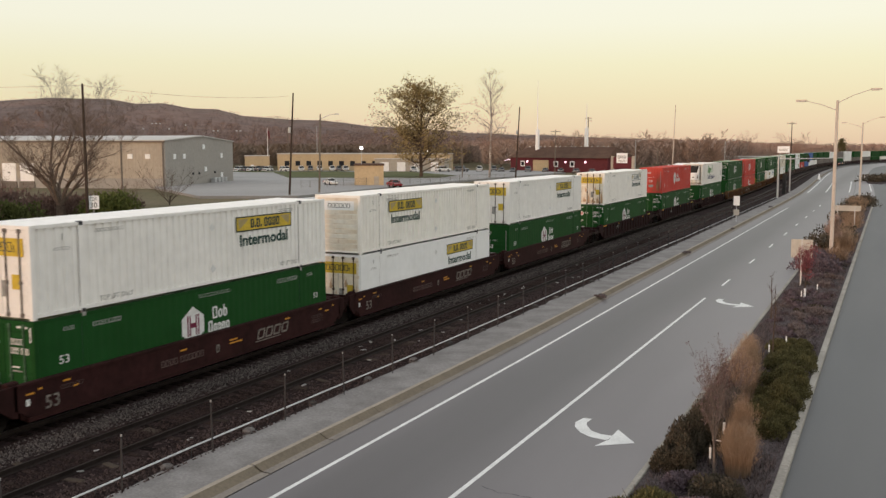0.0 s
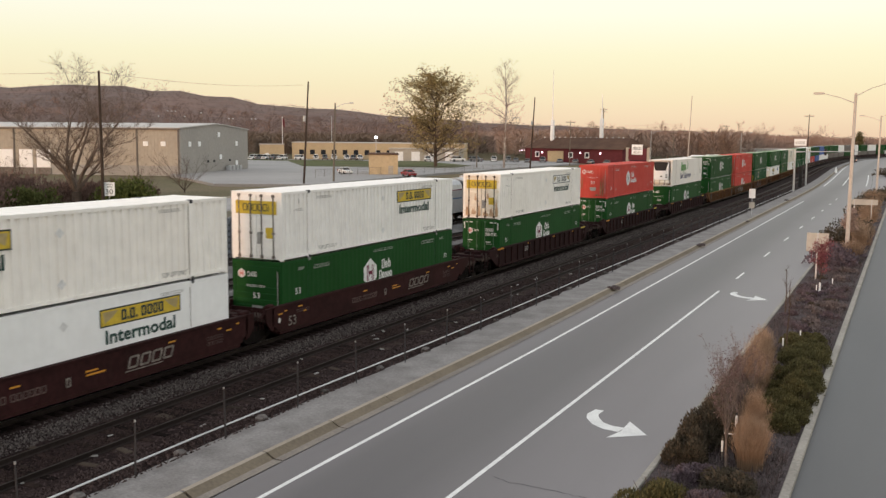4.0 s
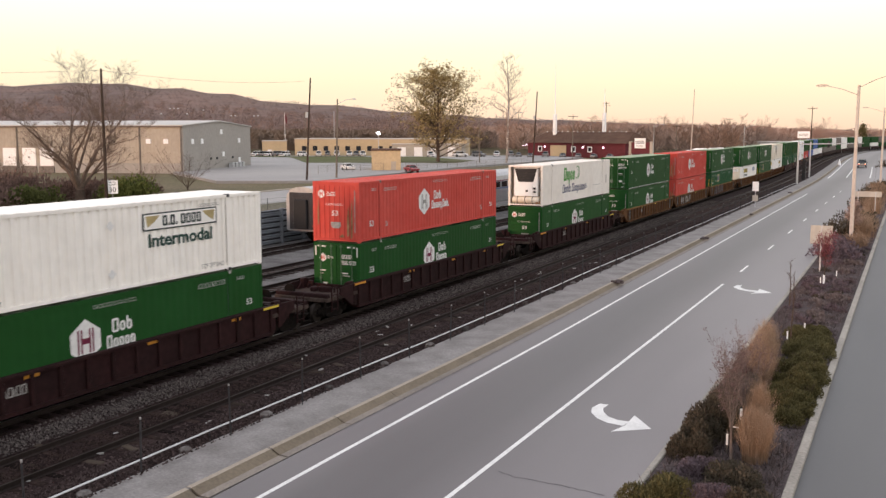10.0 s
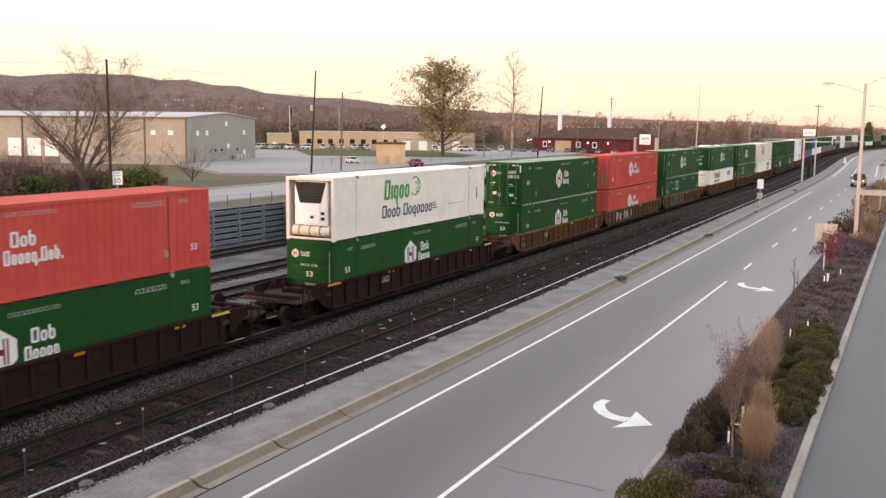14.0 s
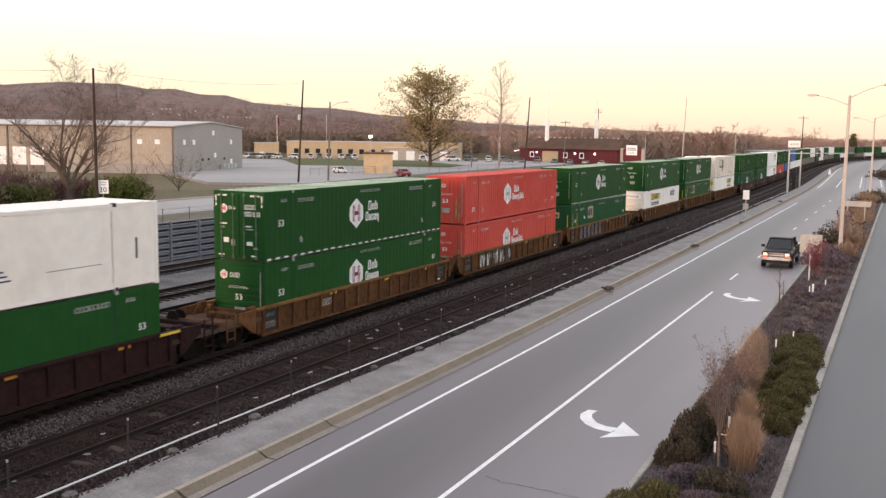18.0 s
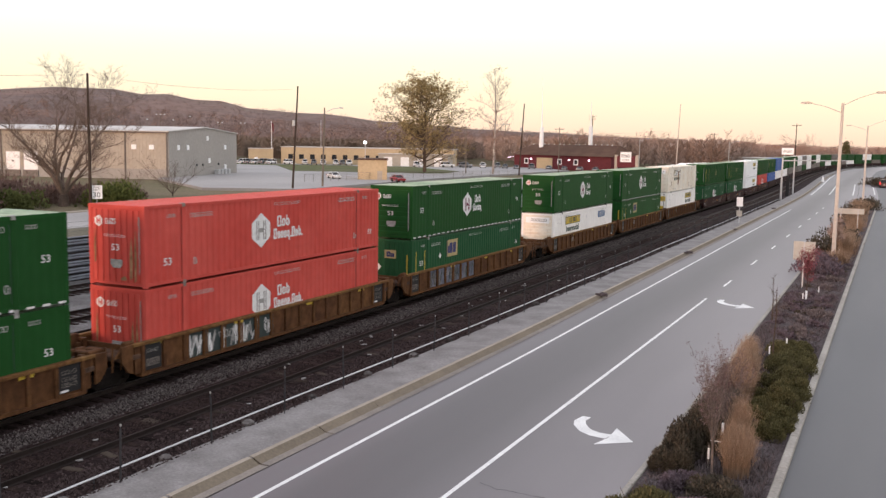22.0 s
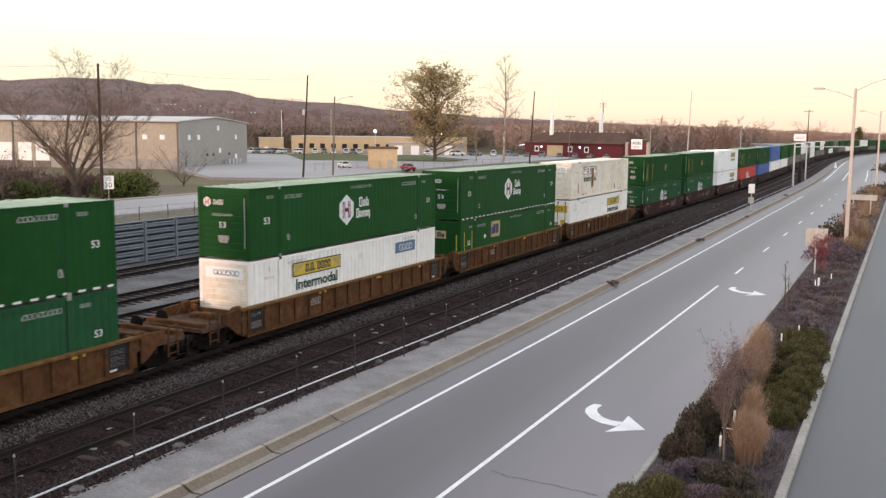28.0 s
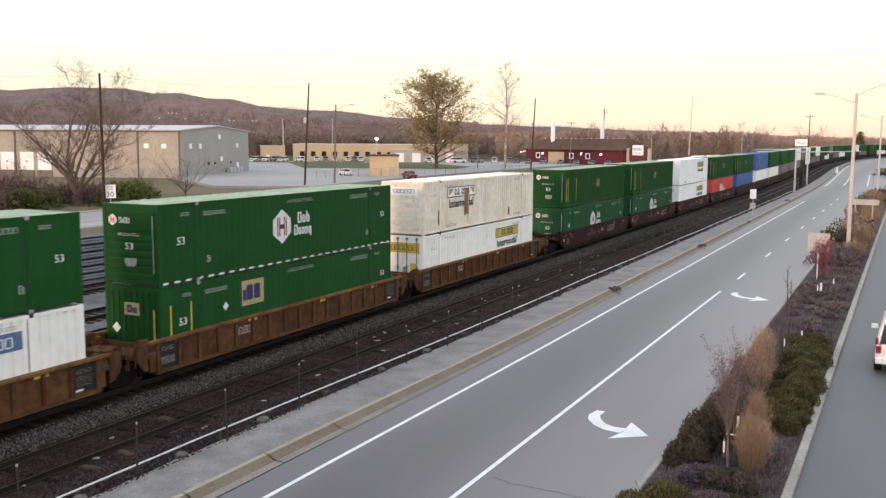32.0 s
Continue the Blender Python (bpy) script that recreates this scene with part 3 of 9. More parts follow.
def rail_geo(x, y0, y1, top=0.0):
    """One rail as a closed section drawn along the track, and the running surface on its head."""
    ys = [y0] + [y for y in YS if y0 < y < y1] + [y1]
    g, h, n = Geo(), Geo(), len(RAIL)
    g.v = [(x + px + bend(y), y, top + pz) for y in ys for px, pz in RAIL]
    g.f = [(k * n + i, k * n + (i + 1) % n, (k + 1) * n + (i + 1) % n, (k + 1) * n + i) for k in range(len(ys) - 1) for i in range(n)]
    h.ribbon([(x - 0.035 + bend(y), y, top) for y in ys], [(x + 0.035 + bend(y), y, top) for y in ys])
    return g, h


def track(x, label, single=0, y_single=(8, 90), head="rail_top"):
    t = tagged(new("railway_track"), label, "railway track", kind="structure")
    for side in (-0.7525, 0.7525):
        g, h = rail_geo(x + side, -60, 690)
        rail = part("rail", g, M["rail"], t)
        part("rail_head", h, M[head], rail, "worn running surface")
    rnd = random.Random(int(-x * 10))
    joined = Geo()
    me = TIE.mesh("tie", M["tie"])
    y, n = -40.0, 0
    while y < 420:
        m = Matrix.Translation((x + bend(y) + rnd.uniform(-0.04, 0.04), y, rnd.uniform(-0.012, 0.012))) @ Matrix.Rotation(rnd.uniform(-0.03, 0.03), 4, "Z")
        if single and y_single[0] < y < y_single[1]:
            part("tie", me, None, t, at=m)
        elif y > 4:
            joined.box(-1.28, 1.28, -0.115, 0.115, -0.36, -0.165, m)
        y += 0.56
    tagged(part("ties", joined, M["tie"], t), kind="stuff")
    return t


track(-20.0, "empty near track with dark oily ties and dull rails", single=1, y_single=(8, 90), head="rail")
track(-24.32, "main track under the train")
track(-31.0, "yard track with dark ties in grey ballast", head="rail")
track(-35.0, "yard track with dark ties in grey ballast", head="rail")
track(-41.3, "yard track on which passenger coaches stand")

# crushed stone on the beds: a pale band beside the train, a browner one beside the near track
def loose_stones(label, count, x0, x1, y0, y1, lo, hi, c1, c2, seed, lift=0.0):
    r, g = random.Random(seed), Geo()
    for k in range(count):
        y = y0 + (y1 - y0) * r.random() ** 1.7
        u = r.random()
        x = (x0 + x1) / 2 + (x1 - x0) * max(-0.5, min(0.48, r.gauss(0, 0.25)))
        s = r.uniform(lo, hi) * (1 + y / 260)
        z = lift - (0.2 if x < -22 else 0.175 if x < -18.6 else 0.175 - (x + 18.6) * 0.1735)
        q = [(x + s * r.uniform(0.6, 1.2) * math.cos(a), y + s * r.uniform(0.6, 1.2) * math.sin(a), z) for a in (0.3, 1.9, 3.4, 5.0)]
        tip = (x + s * r.uniform(-0.4, 0.4), y + s * r.uniform(-0.4, 0.4), z + s * r.uniform(0.6, 1.3))
        g.add(q + [tip], [(0, 1, 4), (1, 2, 4), (2, 3, 4), (3, 0, 4)])
    return thing("ballast_stones", label, "gravel", kind="stuff", g=g, mat=leafy("crushed_stone", c1, c2, 0.95))


loose_stones("pale grey crushed stones along the main track", 34000, -22.85, -21.35, 8, 120, 0.022, 0.05, (0.014, 0.011, 0.0105), (0.125, 0.108, 0.102), 4)
loose_stones("reddish brown stones and chips between rail and barrier", 26000, -19.0, -16.3, 8, 90, 0.018, 0.045, (0.014, 0.0095, 0.0092), (0.085, 0.063, 0.061), 6)
loose_stones("dark oily stones between the rails", 12000, -20.65, -19.35, 8, 90, 0.018, 0.04, (0.014, 0.009, 0.0085), (0.06, 0.042, 0.039), 7, 0.02)
scrap = Geo()
rs = random.Random(15)
for k in range(46):
    y, x = 10 + 60 * rs.random() ** 1.3, rs.uniform(-20.9, -18.4)
    scrap.bevel_box(-0.05, 0.05, -0.14, 0.14, -0.02, 0.03, 0.015, Matrix.Translation((x, y, -0.15)) @ Matrix.Rotation(rs.uniform(0, 3.1), 4, "Z") @ Matrix.Scale(rs.uniform(0.4, 1.0), 4))
thing("litter", "small pale scraps lying between the rails", "litter", kind="stuff", g=scrap, mat=M["mark_grey"])
rotten = Geo()
for k in range(60):
    y, x = 10 + 70 * rs.random() ** 1.2, rs.choice((-18.85, -18.75, -21.05, -20.1))
    rotten.bevel_box(-0.3, 0.3, -0.11, 0.11, -0.1, 0.0, 0.03, Matrix.Translation((x, y, -0.145)) @ Matrix.Rotation(rs.gauss(0, 0.12), 4, "Z") @ Matrix.Scale(rs.uniform(0.7, 1.1), 4))
thing("tie_ends", "weathered brown tie ends showing through the ballast", "tie", kind="stuff", g=rotten, mat=leafy("weathered_tie", (0.026, 0.02, 0.017), (0.072, 0.057, 0.046), 0.95))


# low pipe barrier on blocks and thin steel posts behind the kerb
barrier = tagged(new("pipe_barrier"), "low white pipe barrier on small concrete blocks", "barrier", kind="")
rz, ys = random.Random(4), [6 + 6.72 * k for k in range(24)]
nodes = [(-16.7 + drift(y) + bend(y) + rz.uniform(-0.03, 0.03), y, 0.3 + rz.uniform(-0.025, 0.025)) for y in ys]
for a, b in zip(nodes, nodes[1:]):
    part("pipe", Geo().tube(a, b, 0.026, n=6), M["pipe"], barrier)
block = Geo().bevel_box(-0.14, 0.14, -0.17, 0.17, 0.0, 0.22, 0.06).mesh("block", M["clod"])
saddle = Geo().tube((0, 0, 0.0), (0, 0, 0.3), 0.02, n=6).mesh("support", M["steel_dark"])
rq = random.Random(9)
for k in range(40):
    y = 8.0 + 3.42 * k
    part("block", block, None, barrier, at=Matrix.Translation((-16.52 + drift(y) + rq.uniform(-0.08, 0.08), y, 0.04)) @ Matrix.Rotation(rq.uniform(-0.5, 0.5), 4, "Z") @ Matrix.Scale(rq.uniform(0.75, 1.15), 4))
    part("support", saddle, None, barrier, at=(-16.72 + drift(y + 1.2), y + 1.2, 0.0))
fence_post = Geo().tube((0, 0, 0), (0, 0, 1.42), 0.02, 0.016, n=6).box(-0.03, 0.03, -0.006, 0.006, 0.1, 1.35)
post0 = thing("fence_post", "thin dark steel post with a pale tip", "fence post", at=(-16.24 + drift(9.7), 9.7, 0.12), group="posts along the barrier")
part("shaft", fence_post, M["steel_dark"], post0)
part("tip", Geo().bevel_box(-0.022, 0.022, -0.022, 0.022, 1.42, 1.48, 0.008), M["mark_grey"], post0, "pale grey cap")
rp = random.Random(8)
for k in range(1, 40):
    copy_thing(post0, Matrix.Translation((-16.24 + drift(9.7 + 3.36 * k), 9.7 + 3.36 * k, 0.12)) @ Matrix.Rotation(rp.uniform(-0.03, 0.03), 4, "Y"))

# dark clods lying on the kerb
for (x, y, s) in ((-14.3, 50.4, 0.8), (-14.3, 74.4, 0.75), (-14.3, 98.7, 0.6), (-14.8, 136, 0.8)):
    r5, g = random.Random(int(y)), Geo()
    for k in range(9):
        a = r5.uniform(0, 6.3)
        c = (0.35 * math.cos(a) * r5.random(), 0.5 * math.sin(a) * r5.random(), 0.05)
        g.bevel_box(-0.16, 0.16, -0.1, 0.1, -0.05, r5.uniform(0.06, 0.2), 0.04, Matrix.Translation(c) @ Matrix.Rotation(a, 4, "Z"))
    thing("clod_heap", "small heap of dark clods on the kerb", "debris", at=Matrix.Translation((x, y, 0.13)) @ Matrix.Scale(s, 4), g=g, mat=M["mulch"], group="debris on the kerb")


# ---- the train ----
LEN, HALF, TALL = 16.15, 1.295, 2.90


def panel_profile(y0, y1, pitch, depth, base):
    """Trapezoid corrugation along y."""
    pts, y = [(y0, base)], y0 + 0.06
    while y + pitch < y1 - 0.04:
        pts += [(y, base), (y + pitch * 0.14, base - depth), (y + pitch * 0.5, base - depth), (y + pitch * 0.64, base)]
        y += pitch
    return pts + [(y1, base)]


def side_geo(pitch, depth, z0=0.15, z1=2.79, base=1.283):
    g = Geo()
    prof = panel_profile(-8.0, 8.0, pitch, depth, base)
    g.ribbon([(x, y, z0) for y, x in prof], [(x, y, z1) for y, x in prof])
    return g


def roof_geo():
    g = Geo()
    prof, y = [], -8.0
    while y < 7.9:
        prof += [(y, 2.868), (y + 0.2, 2.868), (y + 0.25, 2.884), (y + 0.45, 2.884)]
        y += 0.5
    prof.append((8.0, 2.868))
    g.ribbon([(-1.24, a, b) for a, b in prof], [(1.24, a, b) for a, b in prof])
    return g


def frame_ring(g, a, b, c, d, t, slant=0.0, z=0.0, cut=0.28):
    """A hollow frame with cut corners from a to b and c to d, t wide."""
    k, q = min(b - a, d - c) * cut, t * 0.55
    outer = [(a + k, c), (b - k, c), (b, c + k), (b, d - k), (b - k, d), (a + k, d), (a, d - k), (a, c + k)]
    k2 = max(0.01, k - q)
    a2, b2, c2, d2 = a + t, b - t, c + t * 0.8, d - t * 0.8
    inner = [(a2 + k2, c2), (b2 - k2, c2), (b2, c2 + k2), (b2, d2 - k2), (b2 - k2, d2), (a2 + k2, d2), (a2, d2 - k2), (a2, c2 + k2)]
    if b2 - a2 < 2.2 * k2:
        g.add([(x + slant * y, y, z) for x, y in outer], [tuple(range(8))])
    else:
        g.add([(x + slant * y, y, z) for x, y in outer + inner], [(n, (n + 1) % 8, 8 + (n + 1) % 8, 8 + n) for n in range(8)])


def word_shape(rhythm, x0, x1, z0, cap, weight=0.16, slant=0.0):
    """Plain frames and stems with a word's rhythm: C tall, o low, b low with a stem up, g low with a stem down, i thin, a point, a space."""
    wide = {"C": 1.15, "o": 1.0, "b": 1.0, "g": 1.0, "i": 0.42, ".": 0.45, " ": 0.6}
    u = (x1 - x0) / sum(wide[ch] for ch in rhythm)
    g, x, t, low = Geo(), x0, cap * weight, cap * 0.72
    for ch in rhythm:
        w = wide[ch] * u
        a, b = x + 0.08 * u, x + w - 0.08 * u
        if ch == "C":
            frame_ring(g, a, b, z0, z0 + cap, t, slant, cut=0.12)
        elif ch in "obg":
            frame_ring(g, a, b, z0, z0 + low, t, slant)
        bars = {"b": (a, a + t, z0 + low * 0.6, z0 + cap), "g": (b - t, b, z0 - cap * 0.26, z0 + low * 0.5), "i": ((a + b - t) / 2, (a + b + t) / 2, z0, z0 + low), ".": (a, a + t, z0, z0 + t * 1.1)}
        if ch in bars:
            p, q, c, d = bars[ch]
            g.add([(p + slant * c, c, 0.0012), (q + slant * c, c, 0.0012), (q + slant * d, d, 0.0012), (p + slant * d, d, 0.0012)], [(0, 1, 2, 3)])
        x += w
    return g


def letter_blocks(n, y0, y1, z0, z1, seed=1, slant=0.0, weight=0.14):
    """A row of n plain frames of a word's size, all of one height."""
    r = random.Random(seed)
    rhythm = "".join(r.choice("CCCCi") for _ in range(n))
    return word_shape(rhythm, y0, y1, z0, z1 - z0, weight, slant)


def sprayed_strokes(seed, w, h, n=5, t=0.06):
    """Crossing angular strokes of spray paint on one panel."""
    r, g = random.Random(seed), Geo()
    for k in range(n):
        x, y = r.uniform(0, w * 0.85), r.choice((0.0, h * 0.1, h * 0.8))
        for m in range(r.choice((2, 3, 3))):
            x2, y2 = min(w, max(0, x + r.uniform(-0.35, 0.45) * w)), h * (r.uniform(0.75, 1.0) if y < h / 2 else r.uniform(0.0, 0.3))
            d = Vector((x2 - x, y2 - y, 0))
            e = Vector((-d.y, d.x, 0)).normalized() * t * r.uniform(0.35, 0.8)
            z = 0.0008 * (k * 3 + m)
            g.add([(x - e.x, y - e.y, z), (x2 - e.x, y2 - e.y, z), (x2 + e.x, y2 + e.y, z), (x + e.x, y + e.y, z)], [(0, 1, 2, 3)])
            x, y = x2, y2
    return g


def flat(points, z=0.0):
    g = Geo()
    g.add([(x, y, z) for x, y in points], [tuple(range(len(points)))])
    return g


def rect(x0, x1, y0, y1, z=0.0):
    return flat([(x0, y0), (x1, y0), (x1, y1), (x0, y1)], z)


def on_side(lift=0.0, dy=0.0, dz=0.0):
    return Matrix.Translation((1.287 + lift, dy, dz)) @ SIDE


def on_front(lift=0.0):
    return Matrix.Translation((0, -8.075 - lift, 0)) @ FRONT


def mark(name, key, make, mat, owner, at, label=""):
    me = cached(("mark", key, mat), lambda: make().mesh(name, M[mat]))
    ob = part(name, me, None, owner, label, at=at)
    return tagged(ob, kind="stuff") if name.endswith("_marking") else ob


def number(owner, at, words, mat, h, w=None):
    me = cached(("text", words, mat, h, w), lambda: text_mesh("number", words, M[mat], h, w, 0.03 if words == "Intermodal" else 0.012))
    return part("lettering", me, None, owner, at=at)


def hexagon(w, h):
    k = h * 0.29
    return [(0, -h / 2), (w / 2, -h / 2 + k), (w / 2, h / 2 - k), (0, h / 2), (-w / 2, h / 2 - k), (-w / 2, -h / 2 + k)]


def crest_bars(s=1.0):
    g = Geo()
    for a, b, c, d in ((-0.36, -0.14, -0.42, 0.42), (0.14, 0.36, -0.42, 0.42), (-0.14, 0.14, -0.1, 0.1)):
        g.add([(a * s, c * s, 0), (b * s, c * s, 0), (b * s, d * s, 0), (a * s, d * s, 0)], [(0, 1, 2, 3)])
    return g


def crest_lines(s=1.0):
    g = Geo()
    for a in (-0.25, 0.25):
        g.add([((a - 0.03) * s, -0.42 * s, 0), ((a + 0.03) * s, -0.42 * s, 0), ((a + 0.03) * s, 0.42 * s, 0), ((a - 0.03) * s, 0.42 * s, 0)], [(0, 1, 2, 3)])
    return g


def crested_marks(c, bars="mark_maroon", wide=False):
    """White six-sided crest with bars, two rows of plain letter bars beside it."""
    y = -0.95 if not wide else -1.5
    mark("crest", "hex", lambda: flat(hexagon(1.22, 1.42)), "mark_white", c, on_side(0.003, y, 1.56), "white six-sided crest")
    mark("crest_marking", ("bars", 1), lambda: crest_bars(0.92), bars, c, on_side(0.006, y, 1.56))
    mark("crest_line", ("lines", 1), lambda: crest_lines(0.92), "mark_white", c, on_side(0.009, y, 1.56))
    mark("word_marking", ("word", 1), lambda: word_shape("Cob", 1.08, 2.0, 0.0, 0.46, 0.19), "mark_white", c, on_side(0.003, y, 1.62))
    mark("word_marking", ("word", 2, wide), lambda: word_shape("Cooog.Cob." if wide else "Cooog", 0.83, 2.95 if wide else 2.12, 0.0, 0.44, 0.19), "mark_white", c, on_side(0.003, y, 1.12))
    small_marks(c, "mark_white", 0.72 if wide else 1.4)


def small_marks(c, mat, z=1.4):
    number(c, on_side(0.003, -7.15, z), "53", mat, 0.28, 0.40)
    number(c, on_side(0.003, 7.05, z), "53", mat, 0.24, 0.34)
    mark("data_marking", "d1", lambda: letter_blocks(4, 0, 0.45, 0, 0.12, 7), "mark_dim", c, on_side(0.003, -6.95, 2.42))
    mark("data_marking", "d2", lambda: letter_blocks(9, 0, 1.25, 0, 0.15, 8), "mark_dim", c, on_side(0.003, -5.75, 2.36))
    mark("data_marking", "d3", lambda: letter_blocks(14, 0, 1.9, 0, 0.12, 9), "mark_dim", c, on_side(0.003, -0.6, 2.52))
    mark("data_marking", "d4", lambda: letter_blocks(10, 0, 1.5, 0, 0.17, 10), "mark_dim", c, on_side(0.003, 4.3, 2.42))
    mark("data_marking", "d5", lambda: letter_blocks(2, 0, 0.22, 0, 0.26, 11), "mark_dim", c, on_side(0.003, -5.6, 0.62))
    mark("data_marking", "d5", lambda: letter_blocks(2, 0, 0.22, 0, 0.26, 11), "mark_dim", c, on_side(0.003, 5.7, 0.62))
    mark("data_marking", "d1", lambda: letter_blocks(4, 0, 0.45, 0, 0.12, 7), "mark_dim", c, on_side(0.003, 6.5, 2.46))


def bigplate_marks(c, at, plate="gold", word="mark_tgreen"):
    """Bordered plate with plain bars, and the word below it."""
    y = -5.2 if at == "near" else 1.7
    mark("plate_border", "pb", lambda: rect(0, 3.74, 0, 0.6), "mark_dark", c, on_side(0.003, y, 1.88))
    mark("plate", ("pl",), lambda: rect(0.05, 3.69, 0.05, 0.55), plate, c, on_side(0.006, y, 1.88), "yellow plate with dark bars" if plate == "gold" else "pale plate with dark bars")
    mark("plate_marking", "plb", lambda: word_shape("C.C. CCCC", 0.9, 2.9, 0.12, 0.36, 0.24), "mark_dark", c, on_side(0.009, y, 1.88))
    mark("plate_corner", "plc", lambda: flat([(0.12, 0.5), (0.8, 0.5), (0.55, 0.3), (0.2, 0.12)]), "tan_plate", c, on_side(0.009, y, 1.88))
    mark("plate_corner", "plc2", lambda: flat([(3.62, 0.5), (3.54, 0.12), (3.2, 0.3), (2.94, 0.5)]), "tan_plate", c, on_side(0.009, y, 1.88))
    number(c, on_side(0.003, y + 0.22, 1.3), "Intermodal", word, 0.47, 3.25)
    number(c, on_side(0.003, -5.4, 0.24), "TOP LIFT ONLY", "mark_grey", 0.17, 1.5)
    number(c, on_side(0.003, 4.55, 0.24), "TOP LIFT ONLY", "mark_grey", 0.17, 1.3)
    mark("data_marking", "j1", lambda: letter_blocks(11, 0, 1.25, 0, 0.11, 31), "mark_grey", c, on_side(0.003, -5.5, 2.5))
    mark("data_marking", "j2", lambda: letter_blocks(9, 0, 1.1, 0, 0.11, 32), "mark_grey", c, on_side(0.003, 4.5, 2.52))
    mark("data_marking", "j3", lambda: letter_blocks(6, 0, 0.7, 0, 0.1, 33), "mark_grey", c, on_side(0.003, -7.2, 2.05))
    mark("data_marking", "j4", lambda: letter_blocks(1, 0, 0.13, 0, 0.3, 34), "mark_grey", c, on_side(0.003, -6.9, 2.35))
    for yy, zz in ((0.25, 2.2), (0.25, 0.62)):
        mark("placard_holder", "dia", lambda: flat([(0, -0.17), (0.17, 0), (0, 0.17), (-0.17, 0)]), "mark_white", c, on_side(0.012, yy, zz), "small diamond placard holder")


def door_end(c, mat, rods, plate=None, stains=False):
    """Two door leaves with four lock rods, hinges and cam keepers on the end that looks down the line."""
    for s in (-1, 1):
        leaf = cached(("leaf", mat, s), lambda: Geo().bevel_box(min(0.012 * s, 1.17 * s), max(0.012 * s, 1.17 * s), -8.065, -8.02, 0.17, 2.74, 0.01).mesh("door", M[mat]))
        d = part("door", leaf, None, c)
        for x in (0.28, 0.88):
            rod = cached(("rod", rods), lambda: Geo().tube((0, -8.1, 0.1), (0, -8.1, 2.78), 0.028, n=6).box(-0.06, 0.06, -8.12, -8.06, 0.1, 0.22).box(-0.06, 0.06, -8.12, -8.06, 2.66, 2.78).box(-0.05, 0.05, -8.12, -8.06, 1.1, 1.2).mesh("lock_rod", M[rods]))
            part("lock_rod", rod, None, d, at=(s * x, 0, 0))
        for z in (0.5, 1.15, 1.8, 2.4):
            hinge = cached(("hinge", mat), lambda: Geo().box(-0.07, 0.07, -8.085, -8.06, -0.06, 0.06).mesh("hinge", M[mat]))
            part("hinge", hinge, None, d, at=(s * 1.12, 0, z))
        rr = cached(("hrib", mat), lambda: Geo().box(-0.55, 0.55, -8.078, -8.064, -0.05, 0.05).mesh("door_rib", M[mat]))
        for z in (0.45, 0.85, 1.3, 1.75, 2.2, 2.55):
            part("door_rib", rr, None, d, at=(s * 0.59, 0, z))
    if stains:
        for k, (x, z, w, h) in enumerate(((-1.1, 0.2, 0.3, 0.8), (-0.7, 0.3, 0.34, 0.5), (-0.25, 0.2, 0.22, 1.0), (0.1, 0.22, 0.4, 0.35), (0.55, 0.2, 0.3, 0.62), (0.95, 0.2, 0.2, 1.3), (-0.5, 1.2, 0.16, 0.5), (0.35, 1.3, 0.2, 0.45))):
            mark("stain", ("drust", k), lambda: flat([(0, 0), (0.6 * w, -0.02), (w, 0.05 * h), (0.9 * w, 0.5 * h), (0.72 * w, 0.42 * h), (0.6 * w, h), (0.42 * w, 0.6 * h), (0.2 * w, 0.8 * h), (0.08 * w, 0.4 * h)]), "rust_wash", c, Matrix.Translation((x, 0, z)) @ on_front(0.0105), "orange-brown rust stain")
    if plate:
        mark("end_plate", ("ep", plate), lambda: rect(-1.05, 1.05, 1.95, 2.5), plate, c, on_front(0.015), "yellow plate with dark bars")
        mark("end_plate_marking", ("epb",), lambda: letter_blocks(6, -0.7, 0.7, 2.08, 2.38, 41), "mark_dark", c, on_front(0.018))
        mark("end_plate", ("ep2", plate), lambda: rect(0.5, 0.85, 0.95, 1.4), plate, c, on_front(0.015), "small yellow plate")
        mark("data_marking", "jd1", lambda: rect(0.05, 0.3, 0.7, 1.2), "mark_grey", c, on_front(0.016), "grey data label")


